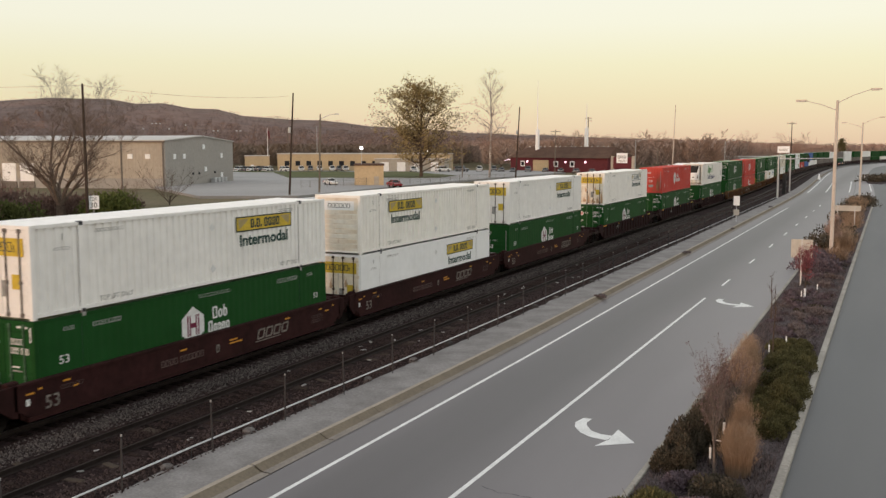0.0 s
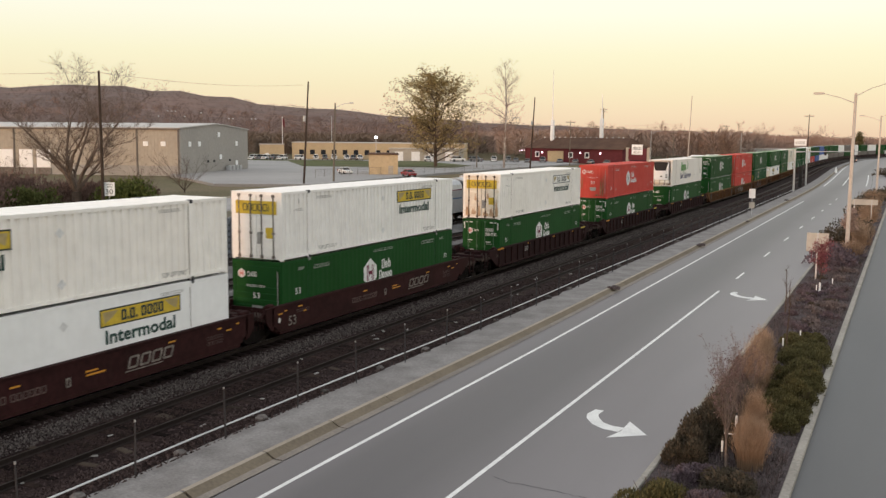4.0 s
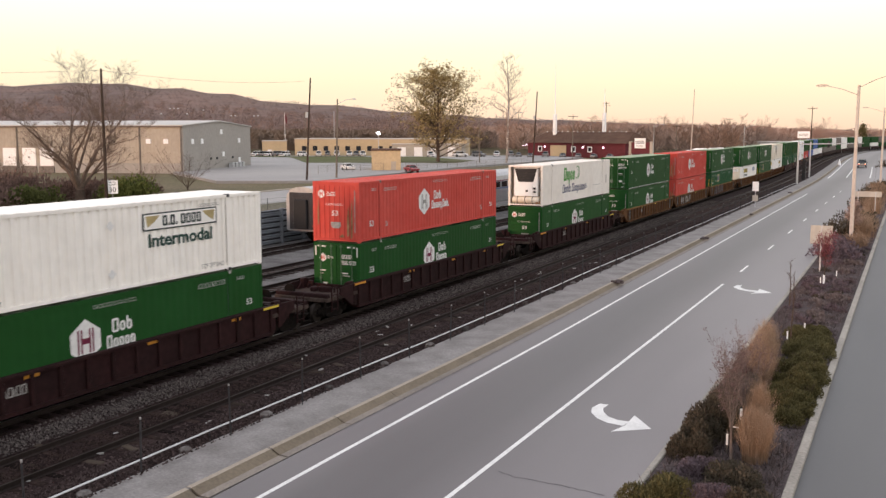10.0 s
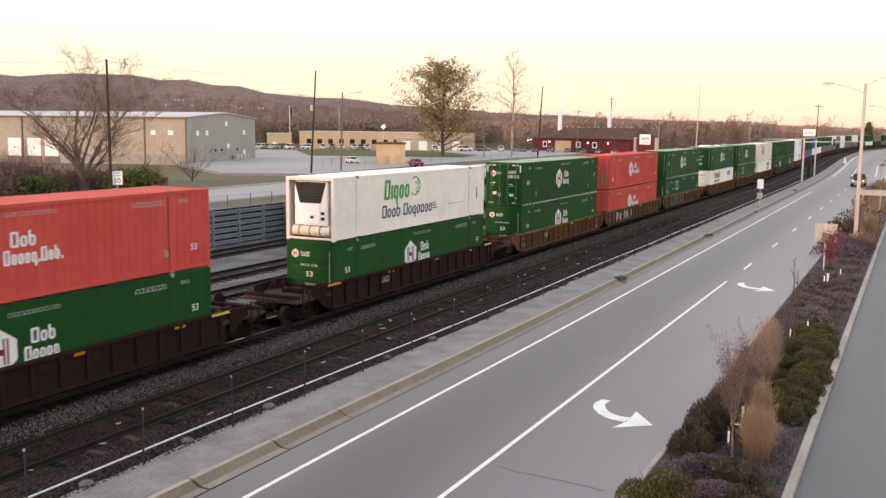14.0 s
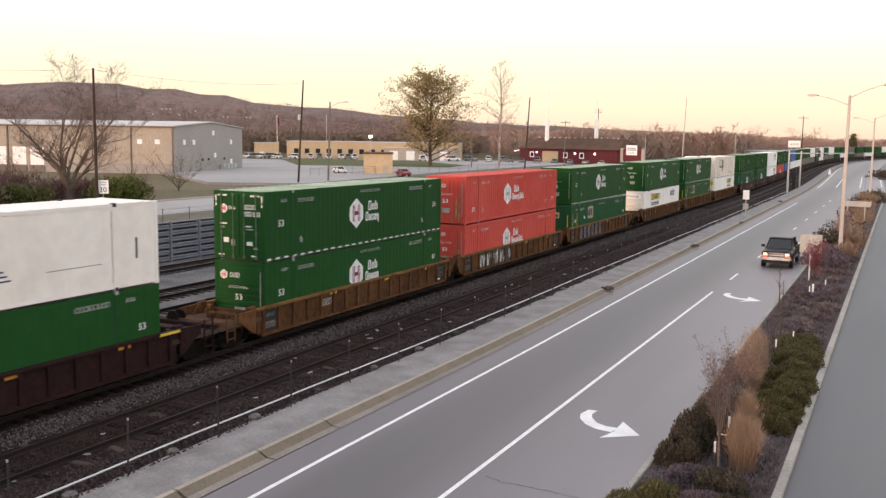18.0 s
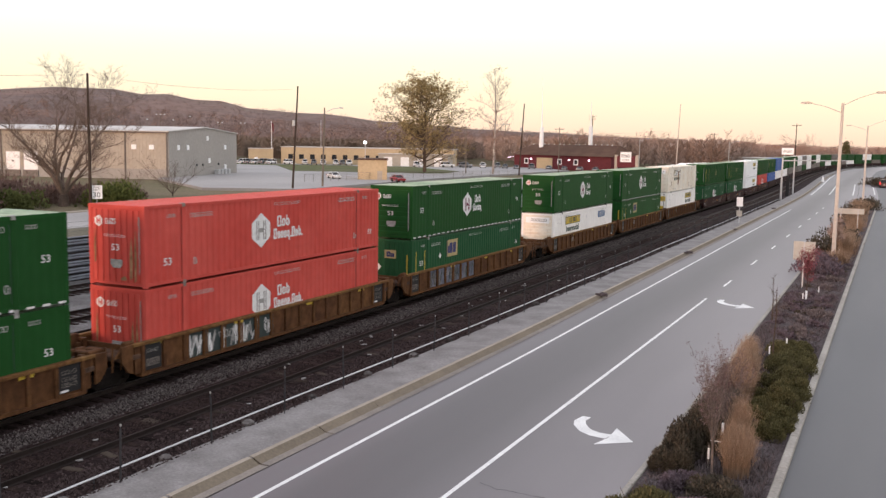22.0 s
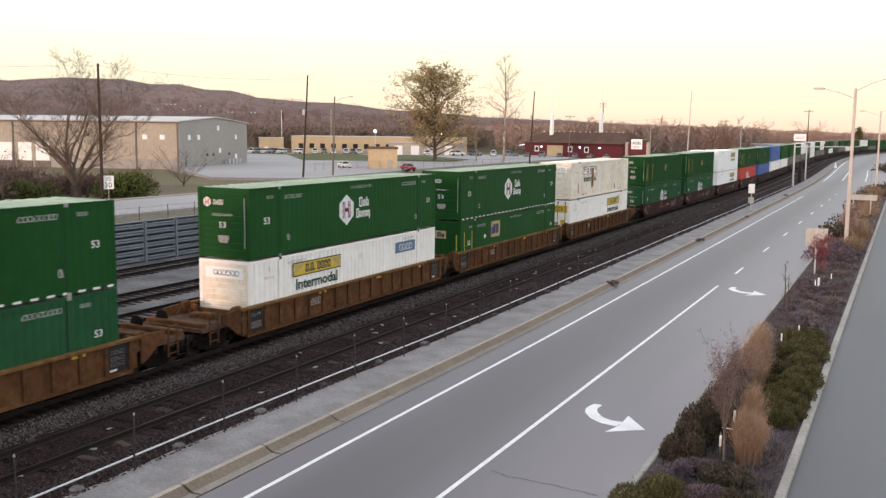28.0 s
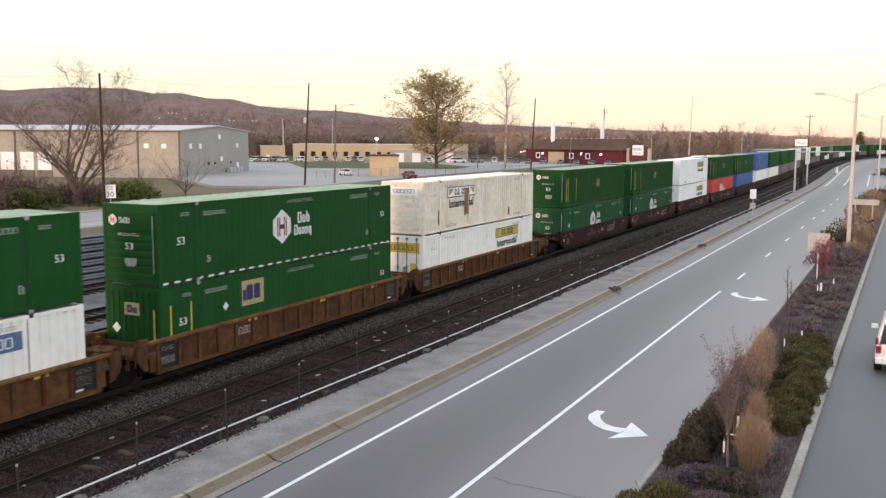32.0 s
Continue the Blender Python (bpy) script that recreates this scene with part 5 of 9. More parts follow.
def well_car(label, mat, style, front="shared", back="shared", turning=True, graffiti=False, group="well cars"):
    """One well unit: two deep side sills, end platforms, bogies. Its origin is the rail level under the middle of the well."""
    c = thing("well_car", label, "freight car", group=group)
    if style == "plain":
        return plain_car(c, mat)
    web = cached(("web", mat, style), lambda: Geo().box(1.36, 1.40, -8.75, 8.75, 0.42, 1.42).mesh("side_sill", M[mat]))
    chord = cached(("chord", mat), lambda: Geo().bevel_box(1.3, 1.5, -8.9, 8.9, 1.4, 1.5, 0.015).mesh("top_chord", M["rust_chord" if mat == "car_rust" else mat]))
    low = cached(("low", mat), lambda: Geo().box(1.15, 1.47, -8.5, 8.5, 0.3, 0.42).mesh("bottom_chord", M[mat]))
    flush = cached(("flush", mat), lambda: Geo().prism([(-9.0, 0.75), (-8.3, 0.36), (8.3, 0.36), (9.0, 0.75), (9.0, 1.45), (-9.0, 1.45)], 1.401, 1.46, "x").mesh("side_plate", M[mat]))
    stake = cached(("stake", mat), lambda: Geo().bevel_box(1.40, 1.485, -0.07, 0.07, 0.4, 1.405, 0.02).mesh("stake", M[mat]))
    turn = Matrix.Rotation(math.pi, 4, "Z")
    for k in (0, 1):
        m = turn if k else Matrix.Identity(4)
        part("side_sill", web, None, c, at=m)
        part("top_chord", chord, None, c, at=m)
        part("bottom_chord", low, None, c, at=m)
        if style == "smooth":
            part("side_plate", flush, None, c, at=m)
        else:
            for j in range(17):
                part("stake", stake, None, c, at=m @ Matrix.Translation((0, -8.4 + 1.05 * j, 0)))
    part("floor", cached(("wfloor", mat), lambda: Geo().box(-1.3, 1.3, -8.3, 8.3, 0.24, 0.34).mesh("floor", M["grime"])), None, c)
    for end, kind in ((-1, front), (1, back)):
        reach = 10.05 if kind == "shared" else 11.35
        y0, y1 = sorted((end * 8.5, end * reach))
        deck = cached(("deck", mat, kind, end), lambda: Geo().bevel_box(-1.42, 1.42, *sorted((end * 8.45, end * (9.35 if kind == "shared" else 11.1))), 0.95, 1.12, 0.03).mesh("end_deck", M["rust_deck" if mat == "car_rust" else "dust"]))
        d = part("end_deck", deck, None, c)
        beam = cached(("beam", mat, kind, end), lambda: Geo().bevel_box(-0.35, 0.35, y0, y1, 0.72, 1.0, 0.03).mesh("end_beam", M[mat]))
        part("end_beam", beam, None, c)
        wall = cached(("bulk", mat, end), lambda: Geo().box(-1.36, 1.36, *sorted((end * 8.42, end * 8.5)), 0.34, 1.3).mesh("bulkhead", M[mat]))
        part("bulkhead", wall, None, c)
        tail = [(10.0, 1.46), (10.0, 1.12), (9.7, 0.98), (9.1, 0.56), (8.9, 0.5)] if kind == "coupled" else [(9.4, 1.47), (9.4, 0.95), (9.1, 0.56), (8.9, 0.5)]
        fr = cached(("brk", mat, end, kind), lambda: Geo().prism([(end * y, z) for y, z in [(8.9, 1.498)] + tail], 1.38, 1.46, "x").mesh("end_bracket", M[mat]))
        part("end_bracket", fr, None, c)
        part("end_bracket", fr, None, c, at=(-2.84, 0, 0))
        # corner guides, steps and handrails
        guide = cached(("guide", mat), lambda: Geo().bevel_box(-0.12, 0.12, -0.1, 0.1, 0, 0.36, 0.02).box(-0.03, 0.03, -0.32, -0.1, 0, 0.22).mesh("container_guide", M[mat]))
        part("container_guide", guide, None, c, at=(1.0, end * 8.75, 1.1))
        part("container_guide", guide, None, c, at=(-1.0, end * 8.75, 1.1))
        rail = cached(("hpost", mat), lambda: Geo().bevel_box(-0.11, 0.11, -0.22, 0.22, 0, 0.5, 0.04).prism([(0.22, 0.0), (0.6, 0.0), (0.22, 0.36)], -0.05, 0.05, "x").mesh("corner_stake", M[mat]))
        side = Matrix.Identity(4) if end == 1 else Matrix.Rotation(math.pi, 4, "Z")
        part("corner_stake", rail, None, c, at=Matrix.Translation((1.27, end * 8.95, 1.1)) @ side)
        part("corner_stake", rail, None, c, at=Matrix.Translation((-1.27, end * 8.95, 1.1)) @ side)
        hand = cached(("hrail2", mat), lambda: Geo().tube((0, 0, 0), (0, 0, 0.85), 0.018, n=5).mesh("handrail", M[mat]))
        for x, y in ((1.36, 9.7), (1.36, 10.1), (-1.36, 9.7)):
            part("handrail", hand, None, c, at=(x, end * y, 0.7))
        stand = cached(("bstand", mat), lambda: Geo().bevel_box(-0.3, 0.3, -0.16, 0.16, 0.17, 0.42, 0.04).tube((0.5, 0, 0.17), (0.5, 0, 0.5), 0.05, n=6).bevel_box(-0.75, -0.45, -0.2, 0.2, 0.17, 0.38, 0.05).mesh("brake_gear", M[mat]))
        part("brake_gear", stand, None, c, at=(0.3, end * 9.5, 0.95))
        if kind == "coupled":
            part("coupler", cached(("coup", end), lambda: Geo().box(-0.12, 0.12, *sorted((end * 11.0, end * 11.75)), 0.75, 0.95).box(-0.22, 0.22, *sorted((end * 11.5, end * 11.8)), 0.7, 1.0).mesh("coupler", M["grime"])), None, c)
            truck(c, end * 10.05, turning)
            part("step", cached(("step",), lambda: Geo().box(-0.05, 0.05, -0.25, 0.25, 0, 0.03).box(-0.05, 0.05, -0.25, 0.25, 0.3, 0.33).box(-0.05, 0.05, -0.27, -0.24, 0, 0.6).box(-0.05, 0.05, 0.24, 0.27, 0, 0.6).mesh("step", M["grime"])), None, c, at=(1.38, end * 10.9, 0.4))
            ladder = cached(("ladder", mat), lambda: Geo().box(-0.025, 0.025, -0.26, -0.21, 0, 1.15).box(-0.025, 0.025, 0.21, 0.26, 0, 1.15).box(-0.02, 0.02, -0.21, 0.21, 0.1, 0.14).box(-0.02, 0.02, -0.21, 0.21, 0.42, 0.46).box(-0.02, 0.02, -0.21, 0.21, 0.74, 0.78).box(-0.02, 0.02, -0.21, 0.21, 1.06, 1.1).mesh("ladder", M[mat]))
            part("ladder", ladder, None, c, "narrow side ladder", at=(1.43, end * 10.45, 0.45))
            part("cross_beam", cached(("xbeam", mat, end), lambda: Geo().bevel_box(-1.4, 1.4, *sorted((end * 10.75, end * 11.05)), 1.0, 1.3, 0.04).mesh("cross_beam", M[mat])), None, c)
            part("brake_wheel", cached("bw", lambda: Geo().tube((0, -0.03, 0), (0, 0.03, 0), 0.28, n=14).tube((0, 0, 0), (0, 0.2, 0), 0.04, n=6).mesh("brake_wheel", M["grime"])), None, c, at=(-0.7, end * 10.9, 1.35))
        elif end == -1:
            truck(c, -9.75, turning)
            part("joint", cached("joint", lambda: Geo().bevel_box(-0.6, 0.6, -10.3, -9.2, 0.68, 0.98, 0.05).mesh("joint", M["grime"])), None, c)
    # markings and fittings along the visible side
    sx = Matrix.Translation((0.2 if style == "smooth" else 0.225, 0, 0))
    lab = lambda lift, y, z: Matrix.Translation((1.4635 + (0.0 if style == "smooth" else 0.025) + lift, y, z)) @ SIDE
    if style == "smooth":
        mark("data_marking", "w1", lambda: word_shape("CCCC", 0, 2.2, 0, 0.42, 0.22, 0.3), "castings", c, lab(0.003, 2.6, 0.7), "worn wordmark bars")
        mark("word_line", "w1b", lambda: rect(-0.05, 1.7, -0.09, -0.05), "castings", c, lab(0.003, 2.6, 0.7))
        mark("data_marking", "w2", lambda: word_shape("CCCC CCCCCC", 0, 2.3, 0, 0.24, 0.2), "mark_faint", c, lab(0.003, -2.9, 0.72))
        mark("data_marking", "w2b", lambda: word_shape("C", 0, 0.22, 0, 0.3, 0.2), "castings", c, lab(0.003, 0.1, 0.68))
        number(c, lab(0.003, -7.9, 0.55), "53", "castings", 0.42, 0.55)
        for y, z, w in ((-1.9, 1.12, 0.36), (4.6, 1.2, 0.36), (0.9, 0.86, 0.8), (0.9, 0.98, 0.5), (-8.6, 1.12, 0.3), (-8.15, 1.2, 0.16), (-7.2, 1.24, 0.3), (-6.8, 1.0, 0.2), (7.2, 1.2, 0.24), (7.7, 1.06, 0.3), (8.3, 1.22, 0.16)):
            mark("reflector", ("w3", w), lambda: rect(0, w, 0, 0.06), "mark_orange", c, lab(0.003, y, z))
        mark("data_marking", "w5", lambda: letter_blocks(6, 0, 0.9, 0, 0.13, 103), "mark_faint", c, lab(0.003, -7.3, 1.02))
        mark("data_marking", "w6", lambda: letter_blocks(6, 0, 0.9, 0, 0.13, 104), "mark_faint", c, lab(0.003, 6.6, 0.9))
        mark("data_marking", "w6", lambda: letter_blocks(6, 0, 0.9, 0, 0.13, 104), "mark_faint", c, lab(0.003, 6.6, 0.7))
        mark("data_marking", "w7", lambda: rect(0, 0.14, 0, 0.2), "mark_white", c, lab(0.003, -8.6, 0.8))
    else:
        for y in (-8.0, -3.4, 1.6, 6.0)[0 if mat == "car_rust" else 1:]:
            mark("reflector", "w8", lambda: rect(0, 0.55, 0, 0.1), "mark_orange" if mat == "car_maroon" else "gold", c, Matrix.Translation((1.404, y, 1.27)) @ SIDE)
        if mat != "car_rust":
            for y in (-8.85, 7.85):
                mark("reflector", "w11", lambda: rect(0, 1.0, 0, 0.1), "mark_orange" if y < 0 else "gold", c, Matrix.Translation((1.503, y, 1.39)) @ SIDE, "long amber reflector")
        if mat == "car_rust":
            part("number_panel", cached("npan2", lambda: Geo().box(1.40, 1.43, -8.33, -7.5, 0.46, 1.36).mesh("number_panel", M["black"])), None, c, "black panel with data bars")
            mark("data_marking", "w12", lambda: letter_blocks(4, 0, 0.55, 0, 0.12, 107), "mark_grey", c, Matrix.Translation((1.434, -8.2, 1.08)) @ SIDE)
            mark("data_marking", "w13", lambda: letter_blocks(5, 0, 0.66, 0, 0.26, 108), "castings", c, Matrix.Translation((1.434, -8.25, 0.6)) @ SIDE)
            mark("reflector", "w14", lambda: rect(0, 0.3, 0, 0.07), "mark_white", c, Matrix.Translation((1.434, 7.5, 0.52)) @ SIDE)
        mark("data_marking", "w9", lambda: letter_blocks(5, 0, 0.75, 0, 0.3, 105), "mark_grey", c, Matrix.Translation((1.404, -4.05, 0.85)) @ SIDE)
        if mat == "car_rust":
            part("number_panel", cached("npan", lambda: Geo().box(1.40, 1.43, 7.45, 8.3, 0.5, 1.36).mesh("number_panel", M["black"])), None, c, "black panel with data bars")
            for z in (1.08, 0.86, 0.68):
                mark("data_marking", "w10", lambda: letter_blocks(5, 0, 0.6, 0, 0.13, 106), "castings", c, Matrix.Translation((1.434, 7.55, z)) @ SIDE)
    if graffiti:
        for k in range(graffiti):
            dark = mat == "car_rust" and graffiti < 6
            mark("sprayed_panel", ("spr", dark), lambda: rect(0, 0.93, 0, 0.9), "mark_dark" if dark else "spray", c, Matrix.Translation((1.402, -6.0 + 1.05 * k, 0.44)) @ SIDE, "dark sprayed panel" if dark else "blue-grey sprayed panel")
            mark("paint_marking", ("gr0", k), lambda: sprayed_strokes(170 + k, 0.9, 0.82, 3, 0.06), "mark_grey" if dark else "mark_dark", c, Matrix.Translation((1.404, -6.0 + 1.05 * k, 0.48)) @ SIDE, "grey sprayed shapes")
            mark("paint_marking", ("gr", k), lambda: sprayed_strokes(120 + k, 0.9, 0.82, 3, 0.032), "mark_white" if dark else "castings", c, Matrix.Translation((1.417, -6.0 + 1.05 * k, 0.48)) @ SIDE, "white angular sprayed strokes")
    return c


# position of the train along its track: seconds, metres since 19 s
RUN = ((0, -127.4), (4, -100.3), (8, -72.9), (12, -46.1), (16, -19.3), (20, 6.5), (24, 32.4), (28, 57.3), (32, 81.9))


def travelled(t):
    """Smooth curve through RUN."""
    ts, ss = [a for a, b in RUN], [b for a, b in RUN]
    i = min(max(int(t // 4), 0), 7)
    slope = lambda k: (ss[min(k + 1, 8)] - ss[max(k - 1, 0)]) / (ts[min(k + 1, 8)] - ts[max(k - 1, 0)])
    u, h = (t - ts[i]) / 4, 4
    return ((2 * u ** 3 - 3 * u ** 2 + 1) * ss[i] + (u ** 3 - 2 * u ** 2 + u) * h * slope(i) + (3 * u ** 2 - 2 * u ** 3) * ss[i + 1] + (u ** 3 - u ** 2) * h * slope(i + 1))


TRACK_X = -24.32
_arc, _ys = [0.0], [-300.0]
while _ys[-1] < 1100:
    y2 = _ys[-1] + 2.0
    _arc.append(_arc[-1] + math.hypot(2.0, bend(y2) - bend(_ys[-1])))
    _ys.append(y2)
_base = 300.0


def rail_pose(a, z):
    """The pose at a metres along the track, counted so that a equals y on the straight."""
    lo, hi = (float(np.interp(a + d + _base, _arc, _ys)) for d in (-7, 7))
    x0, x1 = TRACK_X + bend(lo), TRACK_X + bend(hi)
    y = float(np.interp(a + _base, _arc, _ys))
    return Matrix.Translation(((x0 + x1) / 2 if hi > 140 else TRACK_X, y, z)) @ Matrix.Rotation(-math.atan2(x1 - x0, hi - lo), 4, "Z")


MOVING = []      # thing, metres along the track at 19 s, height


def unit(y_near, car, upper, lower):
    for ob, z in ((car, 0.0), (lower, 0.352), (upper, 3.254)):
        if ob:
            MOVING.append((ob, y_near + LEN / 2, z))


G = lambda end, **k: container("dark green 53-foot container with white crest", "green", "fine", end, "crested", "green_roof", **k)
RED = lambda **k: container("red ribbed 53-foot container with white crest", "red", "mid", "upright", "crested", **k)
WHITE_BOX = lambda end, at, **k: container("white ribbed container with yellow plate, stacked in a well car", "white", "deep", end, "bigplate", at=at, **k)
SQUARE_BOX = lambda **k: container("blue-green container with tan square plate", "green_b", "mid", "upright", "square", "green_roof", **k)
BROWN = lambda **k: well_car("dark brown smooth-sided articulated well car", "car_brown", "smooth", **k)
MAROON = lambda **k: well_car("dark maroon ribbed well car with orange reflectors", "car_maroon", "ribbed", front="coupled", back="coupled", **k)
RUST = lambda **k: well_car("rusty orange-brown ribbed articulated well car", "car_rust", "ribbed", **k)

unit(-107.75, BROWN(front="coupled", turning=False), WHITE_BOX("door", "far"), G("door"))
unit(-88.45, BROWN(), container("cream-white ribbed container with yellow plate and rusty end", "white_warm", "deep", "louver", "bigplate", at="near", end_mat="rusty_white"), container("clean white container with yellow plate, stacked in a well car", "white2", "fine", "door", "bigplate", at="far", end_mat="rusty_white"))
unit(-68.85, BROWN(back="coupled"), WHITE_BOX("door", "far"), G("bars"))
unit(-45.75, MAROON(), container("rust-stained white ribbed container with pale plate", "white_warm", "deep", "door", "bigplate", at="far", plate="white", end_mat="rusty_white"), G("door"))
unit(-22.2, MAROON(), RED(), G("door"))
unit(2.15, MAROON(), container("off-white smooth refrigerated container with green and navy bars", "white_cream", "smooth", "reefer", "bands"), G("bars"))
unit(24.35, RUST(front="coupled"), G("door", tape=True), G("bars"))
unit(43.8, RUST(graffiti=5), RED(), RED())
unit(63.6, RUST(back="coupled", graffiti=6), G("bars", tape=True), SQUARE_BOX())
low_white = WHITE_BOX("louver", "near", end_mat="rusty_white")
mark("blue_plate", "bluep", lambda: rect(0, 2.1, 0, 0.55), "mark_blue", low_white, on_side(0.004, 3.65, 1.9), "blue plate with white bars")
mark("blue_plate_marking", "bluepb", lambda: letter_blocks(5, 0.4, 1.8, 0.1, 0.42, 131), "mark_white", low_white, on_side(0.007, 3.65, 1.9))
unit(86.7, RUST(front="coupled"), G("bars"), low_white)
unit(106.2, RUST(), G("bars", tape=True), container("dark green container with tan square plate", "green", "fine", "upright", "square", "green_roof"))
grimy = container("grimy white container streaked with rust", "rusty_white", "deep", "louver", "bigplate", at="near", plate="white")
for yy, w, z0, z1 in ((-3.0, 0.6, 0.75, 2.4), (-6.4, 0.16, 0.4, 1.3), (3.6, 0.3, 0.3, 0.9)):
    mark("rust_patch", ("rp", yy), lambda: flat([(0, z0), (w * 0.7, z0 + 0.12), (w, z0), (w * 0.95, z1), (w * 0.5, z1 - 0.1), (w * 0.08, z1)]), "rust_mark", grimy, on_side(0.012, yy, 0), "brown rust patch")
unit(125.9, RUST(back="coupled"), grimy, WHITE_BOX("door", "far"))

fc = lambda mat, livery="plain", rib="mid", **k: container({"green": "green container far down the train", "green_b": "blue-green container far down the train", "white2": "clean white container far down the train", "red": "red container far down the train", "blue": "blue container far down the train", "white": "grey-white container far down the train", "mark_orange": "orange container far down the train", "castings": "dull grey-brown container far down the train"}[mat], mat, rib, "upright", livery, roof="green_roof" if mat.startswith("green") else None, **k)
FARCAR = lambda style: well_car("brown smooth-sided well car", "car_brown", style, turning=False)
FAR = [("green", "green_b"), ("green", "green_b"), ("white2", "white2"), ("green", "red"), ("green", "blue"), ("blue", "white"), ("green", "white"), ("green", "castings"), ("green", "castings"),
       ("white", "castings"), ("castings", "green"), ("white", "white"), ("green", "castings"), ("white", "castings"), ("green", "green"), ("green", "white"), ("castings", "green"), ("green", "castings"), ("green", "white"),
       ("green", "green"), ("white", "green"), ("green", "castings"), ("green", "green"), ("green", "white"), ("green", "green"), ("white", "castings"), ("green", "green"), ("green", "green"), ("green", "white")]
for k, (up, lo) in enumerate(FAR):
    y = 148.7 + 19.45 * k + (3.6 * max(0, (k - 2) // 5))
    liv = {"green": "yellowmarks", "white2": "bigplate", "green_b": "crested"}
    far = True if k < 6 else "plain"
    unit(y, FARCAR("smooth" if k < 4 else "plain"), fc(up, liv.get(up, "plain"), far=far), fc(lo, "crested" if lo in ("red", "green_b") else liv.get(lo, "plain"), far=far))


# ---- beyond the railway ----
def yard_wall():
    """Steel barrier of horizontal planks between posts beside the yard."""
    w = thing("barrier_wall", "blue-grey steel barrier wall with horizontal ribs", "wall", at=(-44.1, 0, -0.2))
    post = Geo().bevel_box(-0.12, 0.17, -0.08, 0.08, 0, 2.75, 0.02).mesh("post", M["wall_steel"])
    plank = Geo().prism([(0.02, 0.0), (0.1, 0.04), (0.1, 0.1), (0.03, 0.15), (0.1, 0.2), (0.1, 0.26), (0.02, 0.3), (-0.01, 0.3), (-0.01, 0.0)], 0.1, 2.74, "y").mesh("plank", M["wall_steel"])
    # added dark sheet that stands for the shade in the plank gaps
    back = Geo().box(-0.1, -0.06, 0.1, 2.74, 0.0, 2.6).mesh("back_panel", M["steel_dark"])
    cap = Geo().box(-0.06, 0.1, 0.1, 2.74, 2.62, 2.68).mesh("cap", M["wall_steel"])
    for k in range(22):
        y = 14.0 + 2.86 * k
        part("post", post, None, w, at=(0, y, 0))
        for j in range(6):
            part("plank", plank, None, w, at=(0, y, 0.06 + 0.43 * j))
        part("cap", cap, None, w, at=(0, y, 0))
        part("back_panel", back, None, w, at=(0, y, 0))
    return w


yard_wall()


def coach(y0, label):
    """A fluted stainless passenger coach with a window band and a blue stripe."""
    c = thing("passenger_coach", label, "railway coach", at=(-41.3, y0, 0), group="coaches on the yard track")
    n = 25.9
    prof = [(-1.5, 1.05), (-1.5, 3.3), (-1.42, 3.75), (-1.1, 4.1), (-0.55, 4.28), (0, 4.33), (0.55, 4.28), (1.1, 4.1), (1.42, 3.75), (1.5, 3.3), (1.5, 1.05), (1.3, 0.95), (-1.3, 0.95)]
    body = part("body", Geo().prism(prof, 0, n, "y"), M["silver"], c)
    for k in range(7):
        part("flute", cached("flute", lambda: Geo().box(1.5, 1.53, 0.3, n - 0.3, -0.05, 0.05).mesh("flute", M["silver"])), None, body, at=(0, 0, 1.25 + 0.16 * k))
    part("stripe", Geo().box(1.5, 1.515, 0.2, n - 0.2, 2.38, 2.5), M["mark_blue"], body, "blue stripe")
    part("stripe", Geo().box(1.5, 1.515, 0.2, n - 0.2, 3.22, 3.3), M["mark_maroon"], body, "thin red stripe")
    for k in range(11):
        part("window", cached("cwin", lambda: Geo().bevel_box(1.5, 1.52, 0, 1.5, 2.56, 3.14, 0.008).mesh("window", M["window"])), None, body, at=(0, 2.6 + 1.95 * k, 0))
    part("end_frame", Geo().bevel_box(-1.15, 1.15, -0.14, 0, 1.1, 3.9, 0.05), M["steel_dark"], c, "dark end with gangway")
    part("gangway", Geo().bevel_box(-0.6, 0.6, -0.4, -0.14, 1.15, 3.4, 0.06), M["black"], c)
    part("vestibule_door", Geo().box(1.5, 1.52, 0.6, 1.4, 1.15, 3.2), M["castings"], c)
    part("roof_unit", Geo().bevel_box(-0.7, 0.7, 3, 6.5, 4.28, 4.45, 0.05), M["silver"], c)
    for y in (3.2, n - 3.2):
        truck(c, y, False)
    return c


coach(58.7, "silver fluted passenger coach with blue stripe standing in the yard")
coach(85.4, "silver fluted passenger coach behind the passing train")

# frontage road, verge, kerb and car park
flat_slab = lambda x0, x1, y0, y1, z, t=0.3: Geo().box(x0, x1, y0, y1, z - t, z)
thing("frontage_road", "pale grey asphalt road past the yard", "road", kind="structure", g=flat_slab(-82, -68.5, -60, 420, 0.0, 0.5), mat=M["lot"])
thing("kerb", "tan kerb edge of the frontage road", "kerb", kind="structure", g=flat_slab(-83.2, -82.004, -60, 420, 0.1, 0.5), mat=M["curb"])
thing("verge", "dry grass verge with bare patches", "verge", kind="structure", g=flat_slab(-68.5, -46.5, -60, 420, -0.06, 0.3), mat=M["dirt"])
thing("car_park", "pale worn asphalt car park", "car park", kind="structure", g=Geo().prism([(-93, 136), (-108, 128), (-140, 152), (-190, 226), (-215, 268), (-120, 320), (-98, 300), (-98, 200)], -0.5, 0.02, "z"), mat=M["lot"])
thing("lawn", "green grass island before the office", "lawn", kind="structure", g=Geo().prism([(-150, 215), (-186, 258), (-150, 285), (-116, 252), (-112, 232)], -0.4, 0.08, "z"), mat=M["lawn"])
